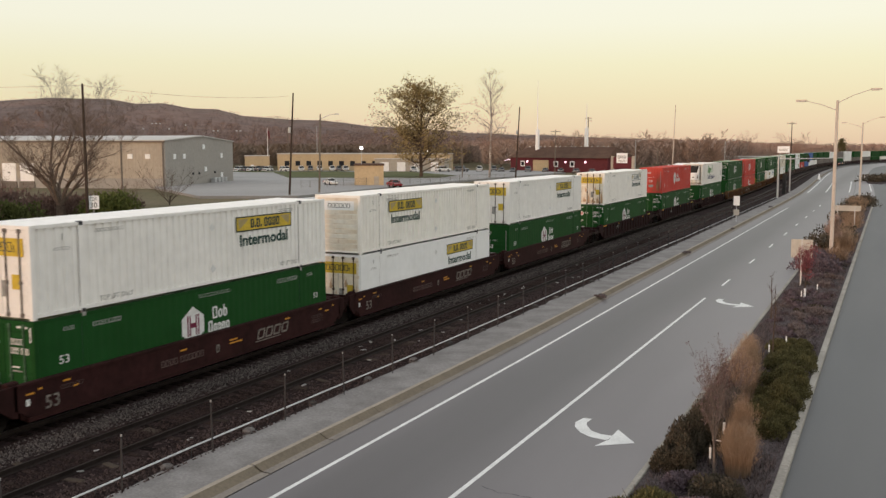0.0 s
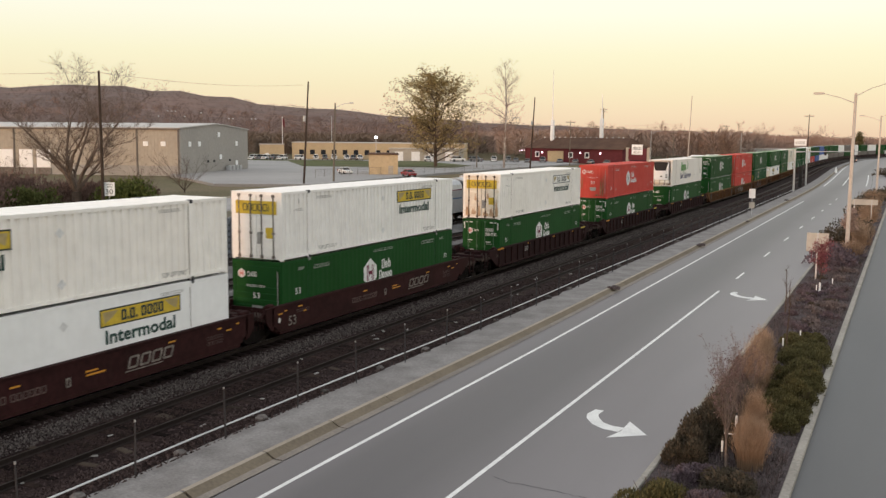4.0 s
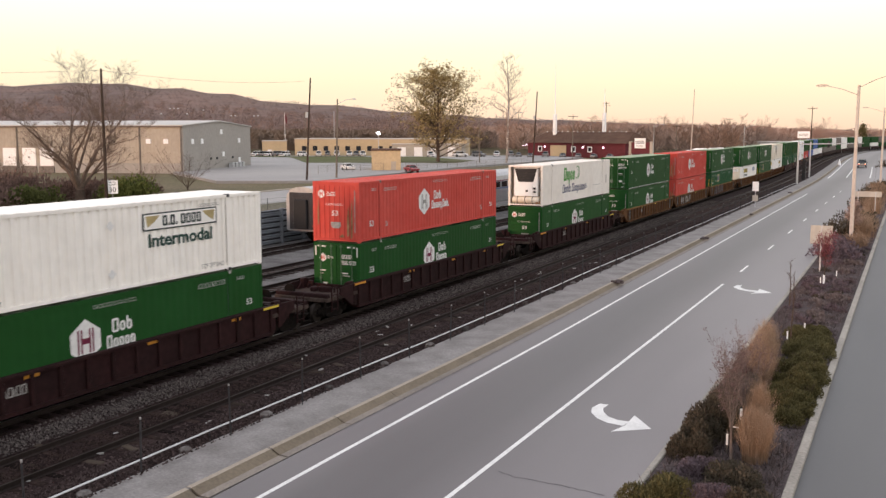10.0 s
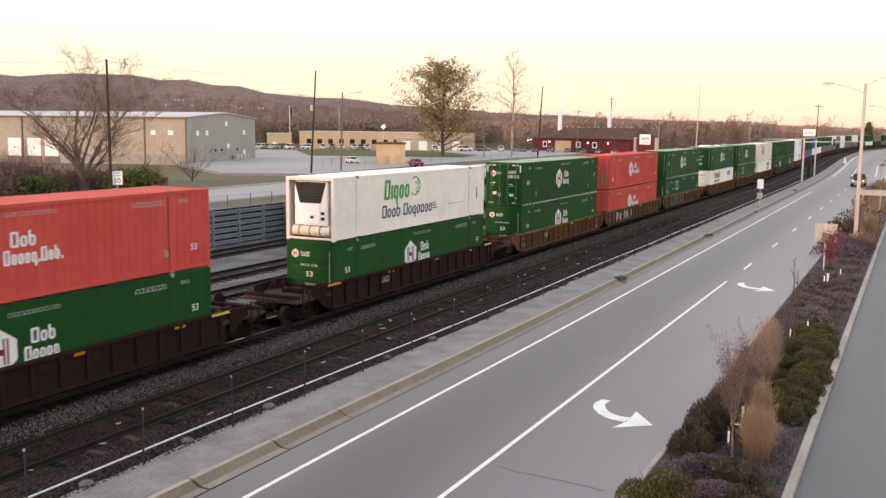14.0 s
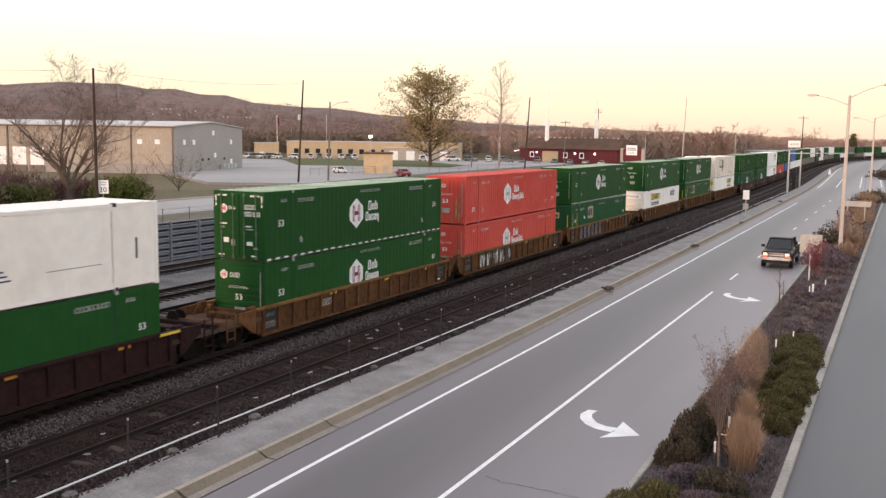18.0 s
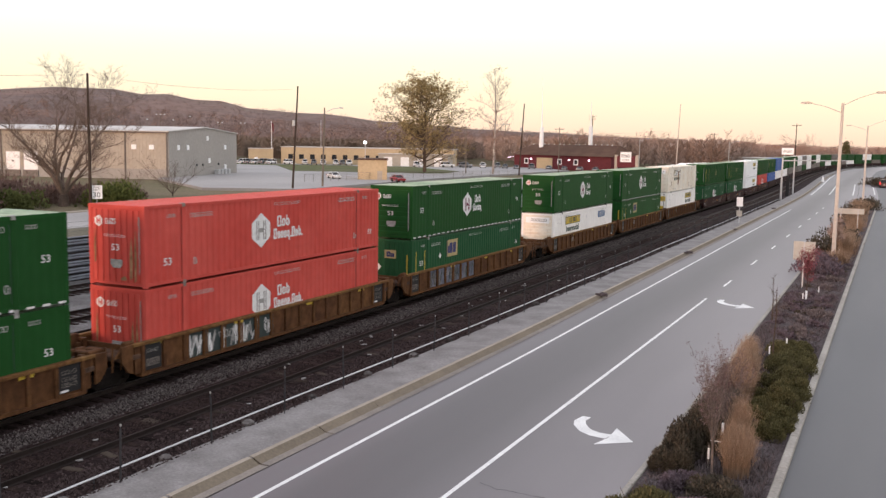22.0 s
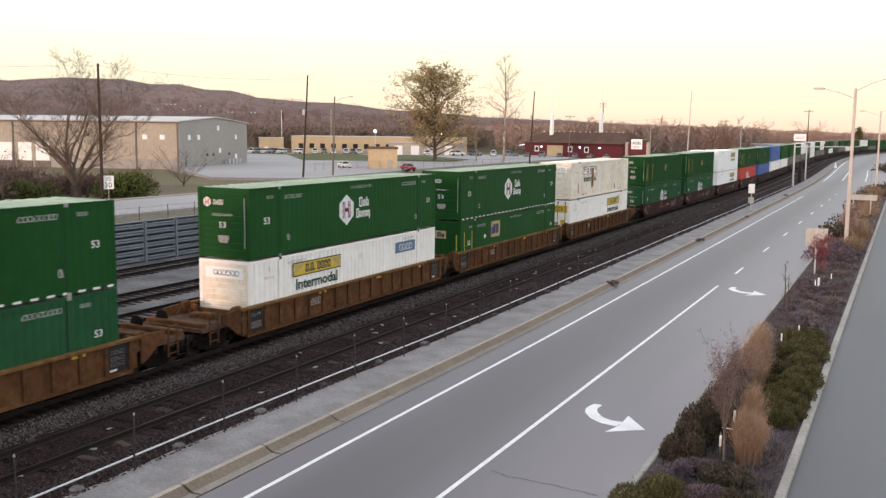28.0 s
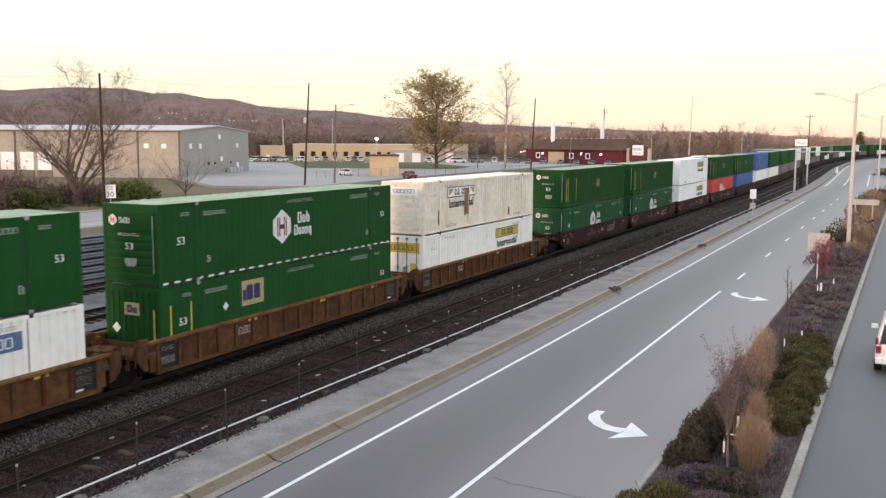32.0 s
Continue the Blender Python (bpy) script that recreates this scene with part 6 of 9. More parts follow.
thing("lawn", "green grass strip beside the parked cars", "lawn", kind="structure", g=Geo().prism([(-212, 262), (-198, 256), (-176, 262), (-160, 270), (-170, 277), (-190, 268)], -0.4, 0.07, "z"), mat=M["lawn"])
fp = thing("wire_fence", "low wire fence on thin posts beside the yard", "fence", at=(-63.6, 0, -0.1))
fpm = Geo().tube((0, 0, 0), (0, 0, 1.3), 0.035, n=5).mesh("post", M["steel_dark"])
for k in range(40):
    part("post", fpm, None, fp, at=(0, 20 + 3.75 * k, 0))
for z in (0.4, 0.8, 1.2):
    part("wire", Geo().tube((0, 20, z), (0, 166, z), 0.008, n=4), M["steel_dark"], fp)


def warehouse():
    """Large metal shed: tan front with loading doors, grey gable end, low gable roof."""
    c = Vector((-140.0, 155.0, -0.45))
    u, v = Vector((-0.955, -0.296, 0)), Vector((-0.296, 0.955, 0))
    m = Matrix(((u.x, v.x, 0, c.x), (u.y, v.y, 0, c.y), (0, 0, 1, c.z), (0, 0, 0, 1)))
    b = thing("warehouse", "large tan and grey metal warehouse with white loading doors", "building", at=m)
    LW, DW, H, R = 96, 39.5, 10.2, 1.1
    part("front_wall", Geo().box(0, LW, 0, 0.3, 0, H), M["tan_wall"], b)
    part("rear_wall", Geo().box(0, LW, DW - 0.3, DW, 0, H), M["grey_wall"], b)
    part("gable_wall", Geo().prism([(0, 0), (DW, 0), (DW, H), (DW / 2, H + R), (0, H)], -0.3, 0, "x"), M["grey_wall"], b, "grey gable end")
    part("gable_wall", Geo().prism([(0, 0), (DW, 0), (DW, H), (DW / 2, H + R), (0, H)], LW, LW + 0.3, "x"), M["grey_wall"], b)
    roof = Geo().prism([(-0.5, H - 0.02), (DW / 2, H + R + 0.05), (DW + 0.5, H - 0.02), (DW + 0.5, H + 0.18), (DW / 2, H + R + 0.28), (-0.5, H + 0.18)], -0.6, LW + 0.6, "x")
    part("roof", roof, M["roof_grey"], b, "pale low-pitched metal roof")
    part("gutter", Geo().box(-0.4, LW, -0.35, -0.05, H - 0.3, H - 0.03), M["castings"], b)
    part("base_band", Geo().box(0, LW, -0.06, 0.0, 0, 2.2), M["grey_wall"], b)
    for x in (0.1, 9.6, 38.5, 48):
        part("downpipe", Geo().box(x - 0.14, x + 0.14, -0.25, -0.02, 0, H - 0.3), M["castings"], b)
    for k in range(60):
        part("cladding_seam", cached("seam", lambda: Geo().box(-0.05, 0.05, -0.045, 0.0, 2.25, H - 0.35).mesh("cladding_seam", M["tan_wall"])), None, b, at=(0.8 + 0.8 * k, 0, 0))
    for x in (30.0, 34.2, 38.9):
        d = part("loading_door", Geo().box(x, x + 3.2, -0.1, 0.0, 1.5, 5.4), M["white2"], b, "white sectional loading door")
        for k in range(4):
            part("door_panel", cached("dpan", lambda: Geo().bevel_box(0.06, 3.14, -0.14, -0.1, 0.04, 0.9, 0.02).mesh("door_panel", M["white2"])), None, d, at=(x, 0, 1.52 + 0.96 * k))
        part("door_light", Geo().box(x + 1.4, x + 1.8, -0.155, -0.141, 3.2, 3.5), M["window"], d)
        part("dock_bumper", Geo().box(x - 0.2, x + 3.4, -0.3, 0, 0, 1.4), M["castings"], b)
    for x in (3.0, 7.0):
        part("vent", Geo().bevel_box(x, x + 1.1, -0.25, 0, 6.4, 7.4, 0.05), M["white2"], b, "pale louvred vent")
    for y, z in ((4, 6.3), (9, 6.3), (20, 8.4), (31, 6.3), (31, 1.6), (21, 3.2)):
        part("vent", Geo().bevel_box(-0.5, -0.3, y, y + 1.2, z, z + 1.1, 0.05), M["white2"], b)
    for y in (14, 17.5, 27):
        part("downlight", Geo().box(-0.55, -0.3, y, y + 0.5, 2.6, 3.1), M["steel_dark"], b)
    for y in (24, 26.2, 28.4, 30.6):
        part("heat_pump", Geo().bevel_box(-1.7, -0.7, y, y + 1.3, 0.3, 1.6, 0.06), M["galv"], b, "grey outdoor unit")
    return b


warehouse()


def low_building(name, label, a, b, depth, h, wall, windows=(), doors=(), roof="roof_grey", trim=0.25):
    """A flat-roofed building whose front runs from a to b."""
    a, b = Vector((*a, -0.45)), Vector((*b, -0.45))
    u = (b - a).normalized()
    v = Vector((-u.y, u.x, 0))
    if v.dot(Vector((0, 1, 0))) < 0:
        v = -v
    m = Matrix(((u.x, v.x, 0, a.x), (u.y, v.y, 0, a.y), (0, 0, 1, a.z), (0, 0, 0, 1)))
    n = (b - a).length
    ob = thing(name, label, "building", at=m)
    part("front_wall", Geo().box(0, n, 0, 0.3, 0, h), M[wall], ob)
    part("rear_wall", Geo().box(0, n, depth - 0.3, depth, 0, h), M[wall], ob)
    part("side_wall", Geo().box(0, 0.3, 0.3, depth - 0.3, 0, h), M[wall], ob)
    part("side_wall", Geo().box(n - 0.3, n, 0.3, depth - 0.3, 0, h), M[wall], ob)
    part("roof", Geo().box(-0.2, n + 0.2, -0.2, depth + 0.2, h, h + trim), M[roof], ob)
    for x, w, z0, z1 in windows:
        win = part("window", Geo().box(x, x + w, -0.03, 0.05, z0, z1), M["window"], ob)
        part("window_frame", Geo().box(x - 0.12, x + w + 0.12, -0.09, -0.031, z0 - 0.14, z0).box(x - 0.12, x + w + 0.12, -0.09, -0.031, z1, z1 + 0.14), M[wall], win)
    for x, w, h1, mat in doors:
        part("door", Geo().bevel_box(x, x + w, -0.1, 0.02, 0.1, h1, 0.03), M[mat], ob)
    return ob


low_building("office_building", "long beige single-storey office with a row of square windows", (-198.7, 278.3), (-141, 301), 18, 6.3, "beige_wall",
             [(2.6 + 3.95 * k, 1.7, 2.2, 3.9) for k in range(12)], [(33, 1.6, 3, "white2"), (48, 1.2, 2.8, "white2")], trim=0.3)
low_building("outbuilding", "small beige flat-roofed building beside the office", (-208.0, 271.6), (-201, 276.7), 8, 5.6, "beige_wall", doors=[(2, 1.2, 2.6, "white2")])
low_building("pump_house", "small beige block building in the car park", (-107.4, 179.3), (-101.8, 182.5), 15, 4.8, "beige_wall", doors=[(4.3, 1.1, 2.4, "tan_wall")], roof="brown_roof")
low_building("garage_building", "white garage with tall doors", (-163, 286), (-139, 292), 12, 4.6, "tan_wall", doors=[(2, 3, 3.6, "white"), (8, 3, 3.6, "white"), (14, 3, 3.6, "white"), (20, 2.6, 3.6, "white")])


def tavern():
    """Maroon building with a brown hipped roof, white-framed windows and a pale middle bay."""
    a, b = Vector((-126, 321.5, -0.45)), Vector((-86, 308.2, -0.45))
    u = (b - a).normalized()
    v = Vector((-u.y, u.x, 0))
    n = (b - a).length
    m = Matrix(((u.x, v.x, 0, a.x), (u.y, v.y, 0, a.y), (0, 0, 1, a.z), (0, 0, 0, 1)))
    t = thing("roadside_tavern", "maroon building with brown roof and white-framed windows", "building", at=m)
    part("front_wall", Geo().box(0, n, 0, 0.3, 0, 5.1), M["red_wall"], t)
    part("side_wall", Geo().box(0, 0.3, 0.3, 16, 0, 5.1), M["red_wall"], t)
    part("side_wall", Geo().box(n - 0.3, n, 0.3, 16, 0, 5.1), M["red_wall"], t)
    part("rear_wall", Geo().box(0, n, 16, 16.3, 0, 5.1), M["red_wall"], t)
    g = Geo().add([(-0.8, -0.8, 5.05), (n + 0.8, -0.8, 5.05), (n + 0.8, 17, 5.05), (-0.8, 17, 5.05), (2, 8, 8.9), (n - 2, 8, 8.9)], [(0, 1, 5, 4), (1, 2, 5), (2, 3, 4, 5), (3, 0, 4), (3, 2, 1, 0)])
    part("roof", g, M["brown_roof"], t, "brown shingled roof")
    for x in (5.0, 20.0, 27.0):
        w = part("window", Geo().box(x, x + 1.3, -0.05, 0.02, 2.2, 3.6), M["window"], t)
        part("window_frame", Geo().box(x - 0.3, x + 1.6, -0.09, -0.051, 3.6, 3.9).box(x - 0.3, x + 1.6, -0.09, -0.051, 1.9, 2.2).box(x - 0.3, x, -0.09, -0.051, 2.2, 3.6).box(x + 1.3, x + 1.6, -0.09, -0.051, 2.2, 3.6), M["white2"], w, "broad white frame")
    part("bay", Geo().box(10.5, 17.5, -0.2, 0, 0, 4.2), M["beige_wall"], t, "pale beige bay")
    for x in (7.6, 24.6, 33.0):
        part("wall_light", Geo().bevel_box(x, x + 0.5, -0.35, -0.02, 3.4, 3.9, 0.06), M["lamp_pink"], t, "lit wall lamp")
    for k in range(4):
        part("wall_light", Geo().bevel_box(-2 + 0.7 * k, -1.8 + 0.7 * k, -1.0, -0.8, 3.9 + 0.1 * k, 4.1 + 0.1 * k, 0.03), M["lamp_pink"], t)
    for k in range(16):
        part("roof_vent", cached("rv", lambda: Geo().tube((0, 0, 0), (0, 0, 0.7), 0.2, n=6).mesh("roof_vent", M["white2"])), None, t, at=(2.5 + 2.3 * k, 8 + (k % 3) * 0.3, 8.5))
    return t


tavern()
sg = thing("roadside_sign", "brick-red sign wall with a white message board", "sign", at=Matrix.Translation((-82, 299, -0.45)) @ Matrix.Rotation(-0.38, 4, "Z"))
part("wall", Geo().box(0, 8.4, 0, 0.5, 2.0, 5.6), M["red_wall"], sg)
part("pier", Geo().box(-0.4, 0.6, -0.05, 0.55, 0, 5.9), M["tan_wall"], sg)
part("pier", Geo().box(7.8, 8.8, -0.05, 0.55, 0, 5.9), M["tan_wall"], sg)
part("board", Geo().bevel_box(2.0, 6.2, -0.25, -0.01, 3.7, 6.9, 0.04), M["white2"], sg, "white message board with dark bars")
tagged(part("board_marking", letter_blocks(6, 2.4, 5.8, 5.2, 6.1, 151), M["mark_dark"], sg, at=Matrix.Translation((0, -0.254, 0)) @ FRONT), kind="stuff")
tagged(part("board_marking", letter_blocks(6, 2.7, 5.5, 4.1, 4.7, 152), M["mark_grey"], sg, at=Matrix.Translation((0, -0.254, 0)) @ FRONT), kind="stuff")
low_building("distant_shed", "long low grey-roofed shed beyond the railway", (-70, 414), (-40, 420), 20, 4.6, "grey_wall", doors=[(4, 4, 4, "white2"), (12, 4, 4, "white2")])
heap = Geo()
r6 = random.Random(31)
for k in range(40):
    heap.bevel_box(-1.2, 1.2, -0.8, 0.8, 0, r6.uniform(0.6, 1.6), 0.3, Matrix.Translation((r6.uniform(-3.2, 3.2), r6.uniform(-8, 8), 3.2 - 0.3 * abs(r6.gauss(0, 1)))) @ Matrix.Rotation(r6.uniform(0, 3), 4, "Z"))
hp = thing("loaded_truck", "truck with a heaped pale load beyond the railway", "truck", at=(-50, 255, -0.45))
part("bed", Geo().bevel_box(-4, 4, -9, 9, 1.0, 4.0, 0.1), M["castings"], hp)
part("load", heap, M["white2"], hp, "white wrapped load")
for y in (-7, -5.5, 5.5, 7):
    part("wheel", cached("twheel", lambda: Geo().tube((-3.9, 0, 0.55), (3.9, 0, 0.55), 0.55, n=14).mesh("wheel", M["tyre"])), None, hp, at=(0, y, 0))


# poles and lamps
def utility_pole(x, y, top, mat="pole_wood", lean=0.0, lamp=False, arms=0, kit=True, r=0.17, label="tall weathered wooden utility pole"):
    p = thing("utility_pole", label, "utility pole", at=Matrix.Translation((x, y, -0.45)) @ Matrix.Rotation(lean, 4, Vector((x, y, 0)).normalized()), group="utility poles")
    h = top + 0.45
    part("shaft", Geo().tube((0, 0, 0), (0, 0, h), r, r * 0.62, n=8), M[mat], p)
    side = Vector((y, -x, 0)).normalized()
    if lamp:
        a, b, c = Vector((0, 0, h - 0.9)), Vector((0, 0, h - 0.1)) + side * 1.6, Vector((0, 0, h + 0.1)) + side * 3.0
        part("arm", Geo().tube(a, b, 0.05, n=6).tube(b, c, 0.05, n=6), M["galv"], p)
        part("lamp_head", Geo().bevel_box(-0.15, 0.15, -0.4, 0.4, -0.1, 0.1, 0.04, Matrix.Translation(c) @ Matrix.Rotation(math.atan2(-side.x, side.y), 4, "Z")), M["galv"], p)
    for k in range(arms):
        z = h - 0.7 - 1.1 * k
        part("crossarm", Geo().box(-1.5, 1.5, -0.06, 0.06, z, z + 0.14, Matrix.Rotation(math.atan2(side.y, side.x), 4, "Z")), M["pole_wood"], p)
        for s in (-1.4, -0.7, 0.7, 1.4):
            part("insulator", cached("insul", lambda: Geo().tube((0, 0, 0), (0, 0, 0.22), 0.06, n=6).mesh("insulator", M["castings"])), None, p, at=(side.x * s, side.y * s, z + 0.14))
    if kit:
        part("transformer", Geo().tube((side.x * -0.4, side.y * -0.4, h * 0.62), (side.x * -0.4, side.y * -0.4, h * 0.62 + 1.0), 0.26, n=10), M["galv"], p, "grey can transformer")
    return p


utility_pole(-85.4, 81.4, 15.8, kit=False, r=0.2)
utility_pole(-96.1, 138.0, 17.9, lean=0.052, kit=True, r=0.2)
utility_pole(-96.0, 147.5, 14.5, "pole_grey", lean=0.025, lamp=True, kit=False, r=0.2, label="grey wooden pole with a street lamp arm")
utility_pole(-108.0, 238.7, 12.8, "pole_grey", kit=False)
utility_pole(-95.4, 247.2, 19.6, lean=0.05, kit=True, r=0.24)
utility_pole(-96.3, 284.1, 13.9, "pole_grey", arms=1, kit=False)
utility_pole(-121.2, 402.1, 21.5, arms=2, kit=False, r=0.26)
utility_pole(-44.1, 210.4, 17.8, "lamp_pole", lean=0.03, kit=False, r=0.13, label="slender pale metal pole beyond the yard")
utility_pole(-50.7, 326.1, 10.5, "galv", lamp=True, kit=False, r=0.13, label="grey street lamp beyond the railway")
utility_pole(-79.6, 320.3, 10.9, "galv", lamp=True, kit=False, r=0.13, label="grey street lamp beyond the railway")
utility_pole(-72.3, 322.0, 10.9, "pole_grey", arms=1, kit=False, r=0.16)
utility_pole(-31.5, 345.0, 17.0, "pole_wood", arms=1, kit=False, r=0.2)
utility_pole(-65, 380.0, 14.0, "pole_grey", arms=1, kit=False, r=0.2)
utility_pole(-150, 330.0, 15.0, "pole_grey", arms=1, kit=False, r=0.2)
utility_pole(-230, 330.0, 17.0, "pole_grey", arms=1, kit=False, r=0.2)
utility_pole(-196, 300.0, 16.0, "galv", kit=False, r=0.12, label="thin pale mast behind the office")
for (x0, y0, z0), (x1, y1, z1) in (((-85.4, 81.4, 15.6), (-150, 60, 17.0)), ((-85.4, 81.4, 15.6), (-96.1, 138, 17.3)), ((-95.4, 247.2, 12.0), (-72.3, 322.0, 13.5))):
    g, pts = Geo(), []
    for k in range(13):
        t = k / 12
        pts.append((x0 + (x1 - x0) * t, y0 + (y1 - y0) * t, z0 + (z1 - z0) * t - 3.0 * t * (1 - t)))
    for p in pts:
        g.v += [(p[0] + 0.03, p[1], p[2]), (p[0], p[1] + 0.02, p[2] + 0.03), (p[0] - 0.03, p[1] - 0.02, p[2])]
    g.f = [(3 * k + i, 3 * k + (i + 1) % 3, 3 * k + 3 + (i + 1) % 3, 3 * k + 3 + i) for k in range(12) for i in range(3)]
    thing("overhead_cable", "thin dark overhead cable between poles", "cable", g=g, mat=M["steel_dark"])
for x, y, z0, z1 in ((-117.0, 325.0, 14.8, 33.0), (-103.4, 341.0, 15.6, 25.0)):
    t = thing("antenna_mast", "tall white monopole mast with a thick lower shroud", "mast", at=(x, y, -0.45), group="antenna masts")
    part("shroud", Geo().tube((0, 0, 0), (0, 0, z0 + 0.4), 0.85, 0.72, n=14), M["white2"], t)
    part("mast", Geo().tube((0, 0, z0 + 0.4), (0, 0, z1), 0.25, 0.08, n=10), M["white2"], t)
fl = thing("floodlight", "lit white floodlight on a thin post", "lamp", at=(-109.5, 186.0, -0.45))
part("post", Geo().tube((0, 0, 0), (0, 0, 8.4), 0.08, n=6), M["galv"], fl)
part("head", Geo().bevel_box(-0.3, 0.3, -0.25, 0.15, 8.4, 8.9, 0.08), M["lamp_white"], fl, "glowing white lamp head")
fl2 = copy_thing(fl, Matrix.Translation((-146.0, 293.5, -1.4)))
flag = thing("flagpole", "white flagpole with a drooping red and white flag", "flagpole", at=(-205.0, 281.2, -0.45))
part("pole", Geo().tube((0, 0, 0), (0, 0, 15.6), 0.12, 0.07, n=6), M["white2"], flag)
g = Geo().ribbon([(0.1 + 0.25 * k, 0.1 * math.sin(k), 15.2 - 0.25 * k) for k in range(5)], [(0.1 + 0.25 * k, 0.1 * math.sin(k), 12.8 - 0.35 * k) for k in range(5)])
part("flag", g, M["red_wall"], flag, "faded red and white flag")


def light_mast(x, y, top, heads):
    """A tall thin mast with a cross bar of lamp heads."""
    p = thing("light_mast", "tall pale light mast with lamp heads on a cross bar", "lamp", at=(x, y, -0.45), group="distant light masts")
    part("mast", Geo().tube((0, 0, 0), (0, 0, top), 0.16, 0.09, n=6), M["pole_grey"], p)
    side = Vector((y, -x, 0)).normalized()
    part("cross_bar", Geo().tube(side * -heads * 0.9 + Vector((0, 0, top)), side * heads * 0.9 + Vector((0, 0, top)), 0.07, n=5), M["pole_grey"], p)
    for k in range(heads):
        o = side * (1.8 * (k + 0.5) - 0.9 * heads)
        part("lamp_head", Geo().bevel_box(o.x - 0.3, o.x + 0.3, o.y - 0.3, o.y + 0.3, top - 0.2, top + 0.22, 0.08), M["galv"], p)


for az, d, top, heads in ((-43.19, 410, 16.4, 1), (-42.45, 470, 20.0, 3), (-41.73, 410, 16.4, 1), (-40.8, 410, 18.0, 1), (-39.09, 440, 16.2, 2), (-37.77, 440, 16.2, 2), (-29.86, 430, 17.2, 1), (-21.99, 410, 17.2, 2)):
    light_mast(d * math.sin(radians(az)), d * math.cos(radians(az)), top, heads)


def speed_sign(x, y):
    s = thing("speed_limit_sign", "white speed limit sign reading 30 on a thin post", "road sign", at=Matrix.Translation((x, y, -0.1)) @ Matrix.Rotation(0.79, 4, "Z"))
    part("post", Geo().box(-0.04, 0.04, 0.02, 0.06, 0, 3.0), M["galv"], s)
    part("plate", Geo().bevel_box(-0.62, 0.62, 0.0, 0.018, 1.25, 2.85, 0.005), M["white2"], s)
    part("lettering", text_mesh("number", "30", M["mark_dark"], 0.62, 0.8), None, s, at=Matrix.Translation((-0.4, -0.004, 1.42)) @ FRONT)
    part("lettering", text_mesh("words", "SPEED", M["mark_dark"], 0.2, 0.8), None, s, at=Matrix.Translation((-0.4, -0.004, 2.5)) @ FRONT)
    part("lettering", text_mesh("words", "LIMIT", M["mark_dark"], 0.2, 0.72), None, s, at=Matrix.Translation((-0.36, -0.004, 2.2)) @ FRONT)


speed_sign(-85.0, 82.0)


# ---- vehicles ----
def wheel_parts(owner, x, y, r=0.36, w=0.22):
    wh = part("wheel", cached(("tyre", r), lambda: Geo().tube((-w / 2, 0, 0), (w / 2, 0, 0), r, n=20).tube((-w / 2 - 0.012, 0, 0), (w / 2 + 0.012, 0, 0), r * 0.88, n=20).mesh("wheel", M["tyre"])), None, owner, at=(x, y, r))
    rim = cached(("rim", r), lambda: Geo().tube((-w / 2 - 0.02, 0, 0), (w / 2 + 0.02, 0, 0), r * 0.6, n=12).tube((-w / 2 - 0.035, 0, 0), (w / 2 + 0.035, 0, 0), r * 0.18, n=8).mesh("rim", M["chrome"]))
    part("rim", rim, None, wh)
    return wh


def loft(sections):
    """Skins a row of closed sections, each a list of points of equal number."""
    g, n = Geo(), len(sections[0])
    g.v = [p for s in sections for p in s]
    for k in range(len(sections) - 1):
        g.f += [(k * n + i, k * n + (i + 1) % n, (k + 1) * n + (i + 1) % n, (k + 1) * n + i) for i in range(n)]
    g.f += [tuple(range(n - 1, -1, -1)), tuple(range((len(sections) - 1) * n, len(sections) * n))]
    return g


def body_section(y, w, z0, z1, r=0.12):
    """Rounded cross-section of a car's lower body."""
    return [(-w + 0.08, y, z0), (w - 0.08, y, z0), (w - 0.02, y, z0 + 0.12), (w, y, (z0 + z1) / 2), (w - 0.04, y, z1 - r), (w - 0.16, y, z1), (-w + 0.16, y, z1), (-w + 0.04, y, z1 - r), (-w, y, (z0 + z1) / 2), (-w + 0.02, y, z0 + 0.12)]


def round_section(y, w, z0, z1, r, n=4):
    """A rounded box section that leans in a little towards its top."""
    pts = []
    for cx, cz, a0 in ((w - r, z0 + 0.06, -90), (w - r, z1 - r, 0), (-w + r, z1 - r, 90), (-w + r, z0 + 0.06, 180)):
        q = 0.06 if cz < z0 + 0.1 else r
        pts += [(cx + r * math.cos(radians(a0 + 90 * k / n)), y, cz + q * math.sin(radians(a0 + 90 * k / n))) for k in range(n + 1)]
    return pts


def cabin_section(y, wb, wt, z0, z1):
    return [(-wb, y, z0), (wb, y, z0), (wt, y, z1 - 0.06), (wt - 0.12, y, z1), (-wt + 0.12, y, z1), (-wt, y, z1 - 0.06)]


